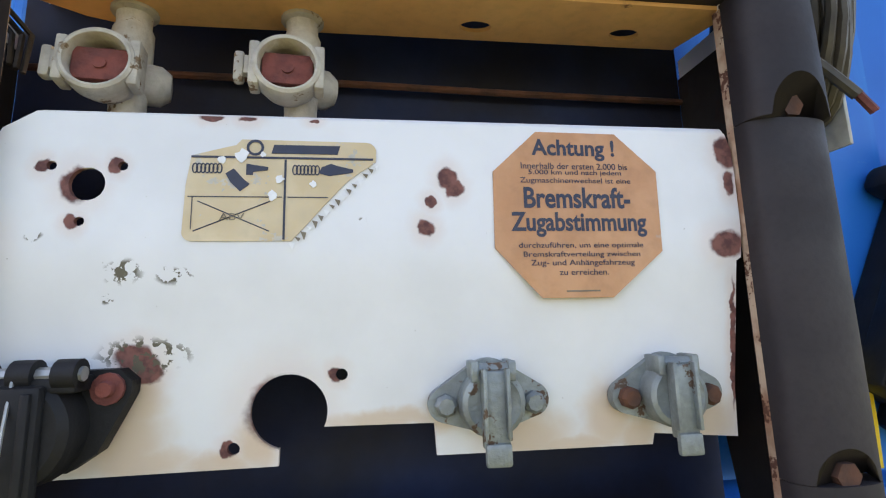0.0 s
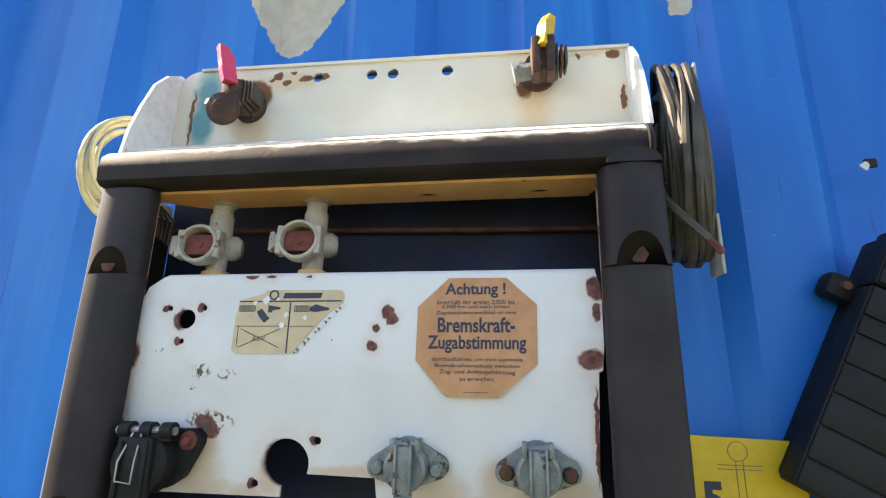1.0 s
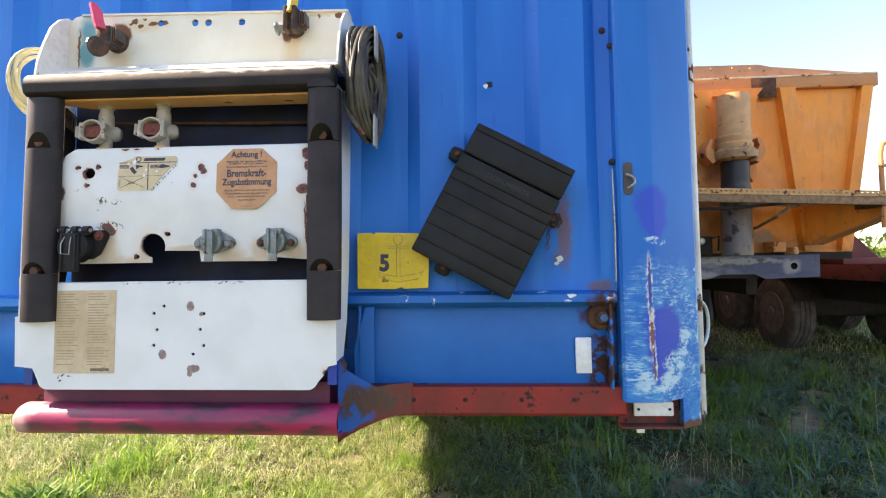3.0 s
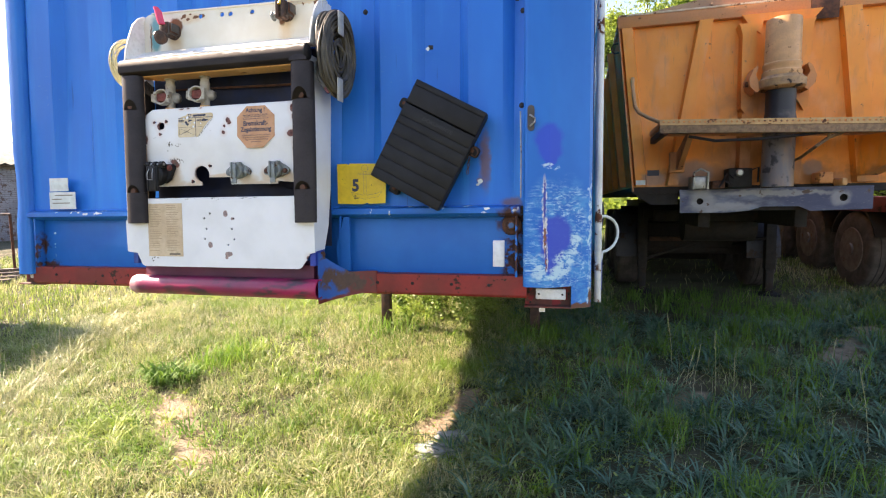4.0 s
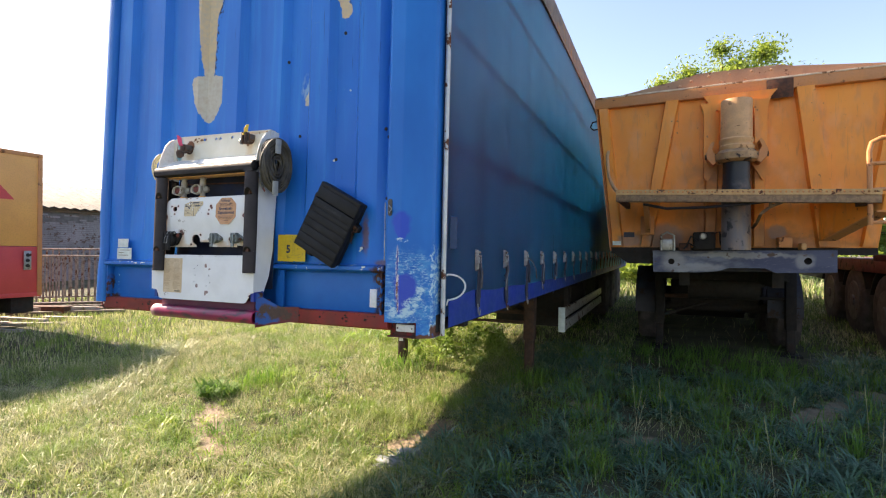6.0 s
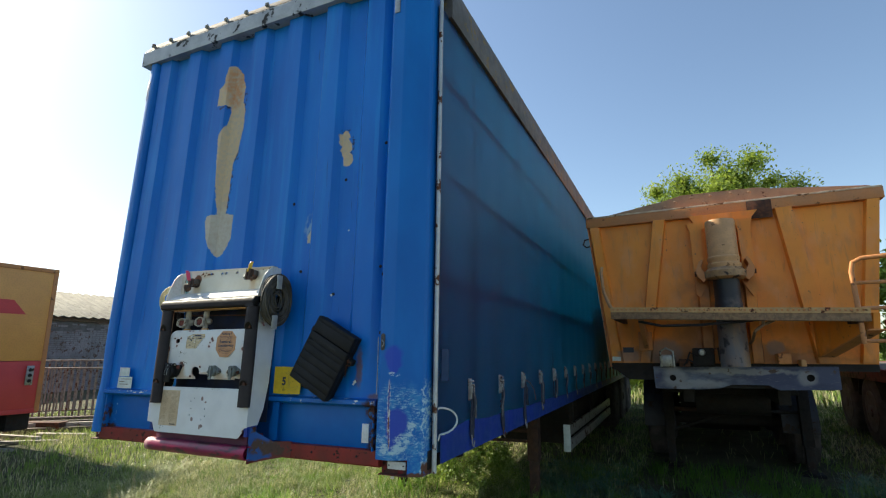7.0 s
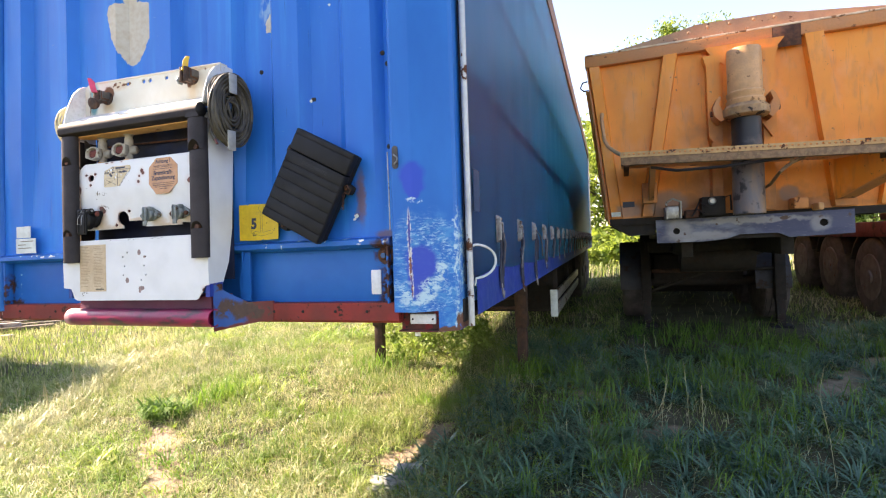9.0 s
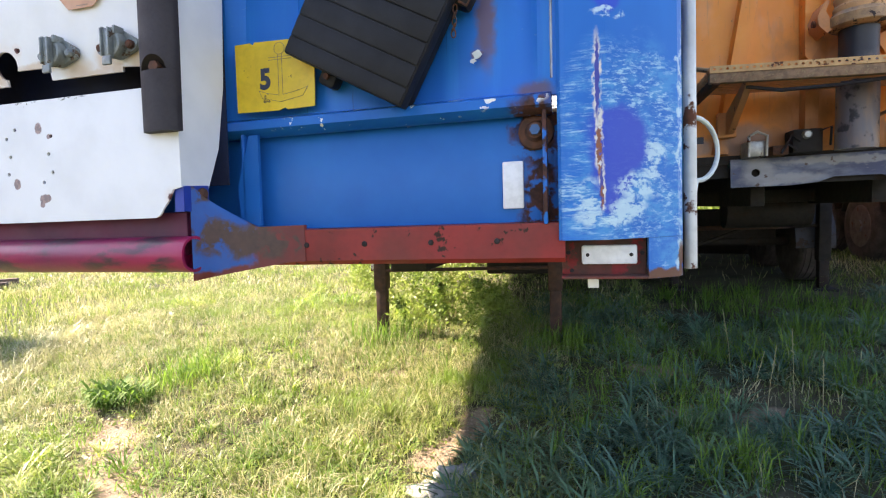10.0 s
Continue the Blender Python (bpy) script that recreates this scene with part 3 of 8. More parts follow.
M_ORANGE = tipper_paint()
M_STAGE = ram_stage()
M_ORANGE_DUSTY = worn("dusty_orange_paint", (0.63, 0.255, 0.085), (0.55, 0.24, 0.10), 0.65, scale=5, spot=(0.26, 0.11, 0.05), amount=0.09, grain=70)
M_CYL = worn("tan_cylinder_paint", (0.66, 0.36, 0.16), (0.56, 0.31, 0.14), 0.5, scale=14, spot=(0.36, 0.19, 0.09), amount=0.08, spot_scale=14)
M_GREASE = worn("greasy_grey_steel", (0.10, 0.085, 0.075), (0.055, 0.05, 0.048), 0.45, 0.3, scale=10)
M_GREYBEAM = scuffed_beam()
M_TYRE = worn("dusty_tyre_rubber", (0.06, 0.052, 0.052), (0.105, 0.09, 0.088), 0.88, scale=8, grain=60)
M_RIM = worn("dusty_wheel_steel", (0.17, 0.145, 0.14), (0.12, 0.10, 0.095), 0.85, scale=12, spot=RUST, amount=0.08)
M_WINE = worn("dark_red_deck_paint", (0.17, 0.03, 0.035), (0.12, 0.025, 0.03), 0.6, scale=5, spot=(0.05, 0.03, 0.03), amount=0.14)
M_TRUCKO = worn("orange_box_paint", (0.85, 0.41, 0.11), (0.78, 0.36, 0.10), 0.45, scale=1.5, grain=40, relief=0.05)
M_TRUCKR = worn("red_box_paint", (0.70, 0.075, 0.07), (0.62, 0.06, 0.06), 0.45, scale=2.0, spot=(0.5, 0.25, 0.2), amount=0.01)
M_BRICK = worn("grey_painted_brick", (0.30, 0.30, 0.33), (0.20, 0.20, 0.22), 0.85, scale=1.2, spot=(0.16, 0.10, 0.08), amount=0.15)
M_MORTAR = worn("dark_mortar", (0.15, 0.15, 0.16), (0.11, 0.11, 0.12), 0.9, scale=6)
M_SHEET = worn("grey_roof_sheet", (0.25, 0.24, 0.19), (0.18, 0.17, 0.14), 0.85, scale=3, spot=(0.12, 0.10, 0.07), amount=0.10, stretch=(0.4, 2.0, 1))
M_FENCE = worn("grey_fence_steel", (0.32, 0.28, 0.25), (0.20, 0.165, 0.145), 0.8, 0.1, scale=14, spot=RUST, amount=0.14)
M_WOOD = worn("grey_weathered_timber", (0.15, 0.12, 0.095), (0.09, 0.07, 0.055), 0.85, scale=9, stretch=(1, 6, 6))
M_STONE = worn("pale_stone", (0.34, 0.36, 0.37), (0.20, 0.21, 0.21), 0.9, scale=18, grain=120, relief=0.5)
M_BARK = worn("brown_bark", (0.12, 0.085, 0.055), (0.07, 0.05, 0.035), 0.95, scale=12, relief=0.6)
M_CURTAIN = curtain_material("blue_curtain_tarpaulin", (0.060, 0.56, 0.82), (0.032, 0.040, 0.10))
M_CURTAIN_LOW = worn("bright_blue_valance", (0.010, 0.040, 0.30), (0.012, 0.05, 0.24), 0.5, scale=8)
M_WEB = worn("dark_webbing", (0.018, 0.022, 0.045), (0.03, 0.035, 0.06), 0.7, scale=30)
M_ROOF = roof_sheet_material()
M_GRASS = leaf_material("grass_blades", (0.050, 0.11, 0.022), (0.27, 0.35, 0.085), (0.45, 0.41, 0.24), (0.36, 0.45, 0.10), 0.36, True)
M_PALE = leaf_material("pale_meadow_stalks", (0.26, 0.31, 0.12), (0.46, 0.46, 0.26), (0.36, 0.38, 0.20), (0.45, 0.48, 0.22), 0.35, False, 0.45, 1.4)
M_STRAW = leaf_material("dry_seed_stalks", (0.40, 0.36, 0.20), (0.50, 0.46, 0.28), (0.34, 0.36, 0.18), (0.5, 0.45, 0.25), 0.3)
# couch blades carry the blue cast of the shade in their colour
M_COUCH = leaf_material("shade_tinted_couch_blades", (0.030, 0.095, 0.066), (0.12, 0.24, 0.165), (0.14, 0.25, 0.13), (0.14, 0.30, 0.16), 0.25, False, 0.34, 2.2)
M_TUFT = leaf_material("fresh_tuft_blades", (0.11, 0.25, 0.022), (0.30, 0.44, 0.05), (0.36, 0.42, 0.10), (0.40, 0.56, 0.07), 0.45, False, 0.45, 1.6)
M_HERB = leaf_material("meadow_herb_leaves", (0.08, 0.17, 0.022), (0.25, 0.36, 0.07), (0.32, 0.36, 0.11), (0.32, 0.46, 0.07), 0.4)
M_WEED = leaf_material("broad_weed_leaves", (0.06, 0.15, 0.022), (0.17, 0.30, 0.045), (0.10, 0.22, 0.035), (0.24, 0.40, 0.05), 0.4, False, 0.75)
M_LEAF = leaf_material("tree_leaves", (0.05, 0.105, 0.016), (0.16, 0.24, 0.04), (0.22, 0.29, 0.05), (0.42, 0.54, 0.07), 0.5)
M_GROUND = ground_material()


# ---- geometry helpers ----
LEAN, YAW = 0.035, 0.030      # the trailer's headboard leans back a little, and the whole trailer stands turned by under two degrees
ORIGIN, LEANING = {}, set()


def lean(p):
    x, y, z = p
    return Vector((x - YAW * y, y + YAW * x - 0.006 + LEAN * (z - 1.6), z))


def thing(name, at, label, category, group="", leaning=False, kind=""):
    """A top-level thing: an Empty at its base."""
    root = new(name)
    root.empty_display_size = 0.1
    root.location = at
    ORIGIN[root.name] = Vector(at)
    if leaning:
        LEANING.add(root.name)
    return tagged(root, label, category, group, kind)


def mesh_of(name, bm, smooth=None):
    bmesh.ops.recalc_face_normals(bm, faces=bm.faces)
    me = bpy.data.meshes.new(name)
    bm.to_mesh(me)
    bm.free()
    if smooth is not None:
        me.polygons.foreach_set("use_smooth", [True] * len(me.polygons))
        me.set_sharp_from_angle(angle=radians(smooth))
    return me


def part(name, bm, material, parent, label="", smooth=35, leaning=None):
    """Links a bmesh, drawn in world metres, as one mesh object under a thing or a part."""
    o = ORIGIN[parent.name]
    tilt = parent.name in LEANING if leaning is None else leaning
    for v in bm.verts:
        v.co = (lean(v.co) if tilt else v.co) - o
    ob = new(name, mesh_of(name, bm, smooth))
    ob.data.materials.append(material)
    ob.parent = parent
    ORIGIN[ob.name] = o
    if parent.name in LEANING:
        LEANING.add(ob.name)
    if label:
        ob["label"] = label
    return ob


def from_mesh(name, me, material, parent, label=""):
    bm = bmesh.new()
    bm.from_mesh(me)
    bpy.data.meshes.remove(me)
    return part(name, bm, material, parent, label, 30)


def piece(name, me, parent, at, turn=(0, 0, 0), label=""):
    """A repeated piece: an object of its own on shared mesh data."""
    ob = new(name, me)
    at = lean(at) if parent.name in LEANING else Vector(at)
    ob.parent = parent
    ob.location = at - ORIGIN[parent.name]
    ob.rotation_euler = [radians(a) for a in turn]
    ORIGIN[ob.name] = at
    if label:
        ob["label"] = label
    return ob


def solo(name, bm, material, label, category, group="", kind="", smooth=35, at=(0, 0, 0)):
    """A thing that is one mesh."""
    for v in bm.verts:
        v.co -= Vector(at)
    ob = new(name, mesh_of(name, bm, smooth))
    ob.location = at
    ob.data.materials.append(material)
    return tagged(ob, label, category, group, kind)


def shared(name, bm, material, smooth=35):
    me = mesh_of(name, bm, smooth)
    me.materials.append(material)
    return me


def box(bm, x0, x1, y0, y1, z0, z1, bevel=0.0, m=None):
    before = set(bm.verts)
    v = [bm.verts.new((x, y, z)) for x in (x0, x1) for y in (y0, y1) for z in (z0, z1)]
    faces = [bm.faces.new([v[i] for i in q]) for q in ((0, 1, 3, 2), (4, 6, 7, 5), (0, 4, 5, 1), (2, 3, 7, 6), (0, 2, 6, 4), (1, 5, 7, 3))]
    if bevel:
        bmesh.ops.recalc_face_normals(bm, faces=faces)
        bmesh.ops.bevel(bm, geom=list({e for f in faces for e in f.edges}), offset=bevel, segments=2, affect="EDGES", profile=0.5)
    if m is not None:
        bmesh.ops.transform(bm, matrix=m, verts=[w for w in bm.verts if w not in before])
    return bm


def rod(bm, a, b, r, r2=None, n=14, caps=True):
    a, b = Vector(a), Vector(b)
    r2 = r if r2 is None else r2
    q = (b - a).to_track_quat("Z", "Y")
    ring = [[bm.verts.new(p + q @ Vector((k * math.cos(2 * math.pi * i / n), k * math.sin(2 * math.pi * i / n), 0))) for i in range(n)] for p, k in ((a, r), (b, r2))]
    for i in range(n):
        j = (i + 1) % n
        bm.faces.new((ring[0][i], ring[0][j], ring[1][j], ring[1][i]))
    if caps:
        bm.faces.new(ring[0][::-1])
        bm.faces.new(ring[1])
    return bm


def lathe(bm, axis_a, axis_b, profile, n=20):
    """Turned shape: profile of (distance along the axis, radius)."""
    a, b = Vector(axis_a), Vector(axis_b)
    d = (b - a).normalized()
    q = d.to_track_quat("Z", "Y")
    rings = [[bm.verts.new(a + d * s + q @ Vector((r * math.cos(2 * math.pi * i / n), r * math.sin(2 * math.pi * i / n), 0))) for i in range(n)] for s, r in profile]
    for p, w in zip(rings, rings[1:]):
        for i in range(n):
            j = (i + 1) % n
            bm.faces.new((p[i], p[j], w[j], w[i]))
    bm.faces.new(rings[0][::-1])
    bm.faces.new(rings[-1])
    return bm


def pipe(bm, pts, r, n=8, closed=False):
    """A bent pipe or cable through the points."""
    pts = [Vector(p) for p in pts]
    rings = []
    for i, p in enumerate(pts):
        a = pts[i - 1] if i or closed else p
        b = pts[(i + 1) % len(pts)] if i < len(pts) - 1 or closed else p
        q = (b - a).to_track_quat("Z", "Y")
        rings.append([bm.verts.new(p + q @ Vector((r * math.cos(2 * math.pi * k / n), r * math.sin(2 * math.pi * k / n), 0))) for k in range(n)])
    pairs = list(zip(rings, rings[1:])) + ([(rings[-1], rings[0])] if closed else [])
    for u, w in pairs:
        shift = min(range(n), key=lambda s: sum((u[k].co - w[(k + s) % n].co).length for k in range(0, n, 2)))
        for k in range(n):
            bm.faces.new((u[k], u[(k + 1) % n], w[(k + 1 + shift) % n], w[(k + shift) % n]))
    if not closed:
        bm.faces.new(rings[0][::-1])
        bm.faces.new(rings[-1])
    return bm


def sweep(bm, outline, y0, y1, axis="y"):
    """A closed outline of (u, w) drawn out along an axis: y: (x, z); x: (y, z); z: (x, y)."""
    def at(u, w, s):
        return {"y": (u, s, w), "x": (s, u, w), "z": (u, w, s)}[axis]
    lo, hi = [[bm.verts.new(at(u, w, s)) for u, w in outline] for s in (y0, y1)]
    n = len(outline)
    for i in range(n):
        j = (i + 1) % n
        bm.faces.new((lo[i], lo[j], hi[j], hi[i]))
    bm.faces.new(lo[::-1])
    bm.faces.new(hi)
    return bm


def arc(cx, cz, r, a0, a1, n=10, rz=None):
    rz = r if rz is None else rz
    return [(cx + r * math.cos(radians(a0 + (a1 - a0) * i / n)), cz + rz * math.sin(radians(a0 + (a1 - a0) * i / n))) for i in range(n + 1)]


def ring(cx, cz, r, n=18):
    return arc(cx, cz, r, 0, 360 - 360 / n, n - 1)


def plate(loops, y0, y1):
    """A sheet in the x-z plane with holes; the first loop is its outline."""
    cu = bpy.data.curves.new("sheet", "CURVE")
    cu.dimensions, cu.fill_mode, cu.extrude = "2D", "BOTH", abs(y1 - y0) / 2
    for loop in loops:
        s = cu.splines.new("POLY")
        s.points.add(len(loop) - 1)
        s.use_cyclic_u = True
        for p, (u, w) in zip(s.points, loop):
            p.co = (u, w, 0, 1)
    ob = bpy.data.objects.new("sheet", cu)
    scene.collection.objects.link(ob)
    bpy.context.view_layer.update()
    me = bpy.data.meshes.new_from_object(ob.evaluated_get(bpy.context.evaluated_depsgraph_get()))
    bpy.data.objects.remove(ob)
    bpy.data.curves.remove(cu)
    me.transform(Matrix.Translation((0, (y0 + y1) / 2, 0)) @ Matrix.Rotation(radians(90), 4, "X"))
    return me


def lettering(words, x, z, width, height, y, thick=0.0004, heavy=0.0, turn=0.0):
    """Words as a flat mesh in the x-z plane, centred on x, z and fitted to a width and height."""
    cu = bpy.data.curves.new("words", "FONT")
    cu.body, cu.extrude, cu.offset, cu.resolution_u = words, 0.5, heavy, 4
    ob = bpy.data.objects.new("words", cu)
    scene.collection.objects.link(ob)
    bpy.context.view_layer.update()
    me = bpy.data.meshes.new_from_object(ob.evaluated_get(bpy.context.evaluated_depsgraph_get()))
    bpy.data.objects.remove(ob)
    bpy.data.curves.remove(cu)
    co = np.array([v.co for v in me.vertices])
    lo, hi = co.min(0), co.max(0)
    c, size = (lo + hi) / 2, hi - lo
    me.transform(Matrix.Translation((x, y, z)) @ Matrix.Rotation(radians(turn), 4, "Y") @ Matrix.Rotation(radians(90), 4, "X") @ Matrix.Diagonal((width / size[0], height / size[1], thick / size[2], 1)) @ Matrix.Translation(-Vector(c)))
    return me


def hexbolt(r=0.010, h=0.008):
    bm = bmesh.new()
    lathe(bm, (0, 0, 0), (0, -1, 0), [(0, r * 1.5), (0.002, r * 1.5), (0.0021, r * 0.6)], 16)
    rod(bm, (0, -0.002, 0), (0, -0.002 - h, 0), r, r * 0.92, 6)
    return bm


# ---- the ground ----
def smooth01(v, a, b):
    u = np.clip((v - a) / (b - a), 0, 1)
    return u * u * (3 - 2 * u)


def ground_z(x, y):
    x, y = np.asarray(x, float), np.asarray(y, float)
    z = 0.20 * smooth01(y, 0.8, 4.2) + 0.14 * smooth01(y, 4.0, 9.5) + 0.05 * smooth01(x, 0.8, 3.5) * smooth01(y, 0.0, 2.0) + 0.06 * smooth01(-x, 1.0, 5.0)
    z = z + 0.08 * smooth01(x, 3.7, 4.5) * smooth01(y, 4.6, 6.0)
    return z + 0.018 * np.sin(1.7 * x + 0.6 * y) * np.sin(1.3 * y - 0.5 * x + 1.0) + 0.010 * np.sin(4.1 * x + 1.1) * np.sin(3.7 * y)


def gz(x, y):
    return float(ground_z(x, y))


def grid_sheet(xs, ys):
    xx, yy = np.meshgrid(xs, ys)
    co = np.stack([xx, yy, ground_z(xx, yy)], -1).reshape(-1, 3)
    nx, ny = len(xs), len(ys)
    i = (np.arange(ny - 1)[:, None] * nx + np.arange(nx - 1)[None]).ravel()
    me = bpy.data.meshes.new("ground")
    me.from_pydata(co.tolist(), [], np.stack([i, i + 1, i + nx + 1, i + nx], 1).tolist())
    me.polygons.foreach_set("use_smooth", [True] * len(me.polygons))
    return me


def stretch_axis(lo, hi, fine, far):
    mid = np.arange(lo, hi + fine / 2, fine)
    tail = np.geomspace(fine * 2, far, 28)
    return np.concatenate([lo - tail[::-1], mid, hi + tail])


# trodden strips and bare spots: from, to, half width
BARE = ((-1.15, 0.78, -1.85, 1.36, 0.17), (-1.85, 1.36, -2.0, 1.55, 0.09), (-3.0, 0.95, -3.35, 1.45, 0.13), (-3.35, 1.45, -3.75, 2.15, 0.07), (1.30, 2.86, 1.50, 2.84, 0.10), (1.45, 2.20, 1.56, 2.26, 0.09), (1.80, 2.20, 1.95, 2.30, 0.11), (3.2, 3.2, 3.9, 4.1, 0.14), (-0.62, 2.5, -0.45, 2.6, 0.08), (0.15, 1.45, 0.35, 2.1, 0.09))


def bareness(x, y):
    """1 on bare trodden soil, 0 in the grass."""
    bare = np.zeros(np.shape(x))
    for ax, ay, bx, by, w in BARE:
        t = np.clip(((x - ax) * (bx - ax) + (y - ay) * (by - ay)) / ((bx - ax) ** 2 + (by - ay) ** 2), 0, 1)
        d = np.hypot(x - ax - t * (bx - ax), y - ay - t * (by - ay)) + 0.05 * np.sin(11 * x + 3) * np.sin(13 * y)
        bare = np.maximum(bare, np.exp(-(d / w) ** 2))
    return bare


def patchy(x, y):
    """Where the grass grows thick: 0 on bare soil, 1 in tufts."""
    v = np.sin(2.1 * x + 1.3 * np.sin(1.7 * y)) * np.sin(1.9 * y + 0.9 * np.sin(2.3 * x + 1)) + 0.6 * np.sin(5.3 * x + 2 * np.sin(3.1 * y)) * np.sin(4.7 * y + 1)
    return np.clip((0.80 + 0.30 * v) * (1 - 0.97 * bareness(x, y)), 0.02, 1)


ground = new("ground", grid_sheet(stretch_axis(-14, 10, 0.10, 900), stretch_axis(-6, 14, 0.10, 900)))
ground.data.materials.append(M_GROUND)
co = np.empty(3 * len(ground.data.vertices))
ground.data.vertices.foreach_get("co", co)
soil = ground.data.attributes.new("soil", "FLOAT", "POINT")
soil.data.foreach_set("value", bareness(co[0::3], co[1::3]).astype(np.float32))
tagged(ground, "uneven meadow ground of dry soil and short grass", "ground", kind="structure")


# ---- the curtain-side trailer ----
X0, X1 = -1.285, 1.155           # outer faces of the corner posts
trailer = thing("semi_trailer", (0, 0, 0), "blue curtain-side semi-trailer with a corrugated headboard and peeling paint", "trailer", leaning=True)


def headboard():
    """Trapezoid ribs across the whole width, drawn as one bent sheet with thickness."""
    pitch, xs = 0.31, []
    x = -1.145 - pitch
    while x < 1.0:
        xs += [(x, 0.038), (x + 0.035, 0.0), (x + 0.150, 0.0), (x + 0.185, 0.038)]
        x += pitch
    line = [(-1.14, 0.02)] + [p for p in xs if -1.12 < p[0] < 0.91] + [(0.94, 0.02)]
    bm = bmesh.new()
    zs = [1.535, 1.56, 1.62] + [1.62 + 0.19 * i for i in range(1, 12)] + [3.93]
    rows = []
    for z in zs:
        # the ribs run out just above the sill
        k = min(1.0, max(0.0, (z - 1.54) / 0.5)) * 0.75 + 0.25
        if z < 1.55:
            k = 0.15
        rows.append([bm.verts.new((px, 0.012 + (py - 0.012) * k + 0.003 * math.sin(5 * px + 2.3 * z), z)) for px, py in line])
    for a, b in zip(rows, rows[1:]):
        for i in range(len(line) - 1):
            bm.faces.new((a[i], a[i + 1], b[i + 1], b[i]))
    back = bmesh.ops.extrude_face_region(bm, geom=list(bm.faces))
    bmesh.ops.translate(bm, vec=(0, 0.012, 0), verts=[g for g in back["geom"] if isinstance(g, bmesh.types.BMVert)])
    return bm


wall = part("headboard", headboard(), M_WALL, trailer, "corrugated blue headboard with bare cream patches where paint peeled", 25)

bm = bmesh.new()
sweep(bm, [(-0.022, 1.512), (-0.020, 1.530), (0.0, 1.538), (0.03, 1.538), (0.03, 1.505), (0.012, 1.498), (0.0, 1.500)], -1.135, 0.925, "x")
part("sill_ledge", bm, M_LOW, trailer)
bm = box(bmesh.new(), -1.14, 0.935, 0.030, 0.048, 1.296, 1.506, 0.002)
part("sill_panel", bm, M_LOW, trailer, "flat blue panel under the ledge, rusted through at the ends")
for x in (-1.11, 0.285, 0.912):
    part("sill_rib", box(bmesh.new(), x - 0.004, x + 0.004, -0.012, 0.030, 1.298, 1.505, 0.002), M_LOW, trailer)
rail = bmesh.new()
sweep(rail, [(0.0, 1.300), (0.029, 1.302), (0.11, 1.302), (0.11, 1.222), (0.012, 1.226), (0.002, 1.235)], -1.145, 0.945, "x")
red_rail = part("front_rail", rail, M_RED, trailer, "red-oxide steel rail with rust spots")
bolt_mesh = shared("bolt", hexbolt(0.010), M_RUST)
rivet_mesh = shared("rivet", lathe(bmesh.new(), (0, 0, 0), (0, -1, 0), [(0, 0.006), (0.003, 0.005), (0.004, 0.002)], 10), M_DARK)
for x in (-1.02, -0.78, 0.42, 0.55, 0.69, 0.82):
    piece("rivet", rivet_mesh, red_rail, (x, 0.001, 1.268))


def corner_post(sign, edge_in, edge_out, z0, z1, dent=None):
    """Rounded front post: a step at the inner edge, a broad face and a round outer corner."""
    s = sign
    w = abs(edge_out - edge_in)
    prof = [(0, 0.05), (0, -0.012), (0.006, -0.020), (0.014, -0.022), (w * 0.38, -0.022), (w * 0.42, -0.019), (w * 0.955, 0.052), (w, 0.068), (w, 0.19), (w - 0.02, 0.19), (w - 0.02, 0.09), (0.02, 0.05)]
    bm = bmesh.new()
    zs = [z0 + (z1 - z0) * i / 26 for i in range(27)]
    rows = []
    for z in zs:
        d = 0.0
        if dent:
            d = dent[1] * math.exp(-((z - dent[0]) / dent[2]) ** 2)
        rows.append([bm.verts.new((edge_in + s * (u - d * (u / w) ** 2), v + d * 0.6 * (u / w), z)) for u, v in prof])
    n = len(prof)
    for a, b in zip(rows, rows[1:]):
        for i in range(n):
            j = (i + 1) % n
            bm.faces.new((a[i], a[j], b[j], b[i]))
    bm.faces.new(rows[0])
    bm.faces.new(rows[-1][::-1])
    return bm


post_r = part("corner_post", corner_post(1, 0.935, X1, 1.268, 3.93), M_POST, trailer, "blue corner post with white scrape marks near its foot", 14)
post_l = part("corner_post", corner_post(-1, -1.13, X0, 1.27, 3.93, (1.62, 0.030, 0.10)), M_POST, trailer, "dented blue corner post", 50)
# the outer strip of the post runs on down beside the marker lamp
part("post_foot", sweep(bmesh.new(), [(1.090, 0.019), (1.145, 0.052), (X1, 0.068), (X1, 0.19), (1.135, 0.19), (1.135, 0.075), (1.090, 0.040)], 1.194, 1.2675, "z"), M_POST, trailer, "scraped blue foot of the corner post")
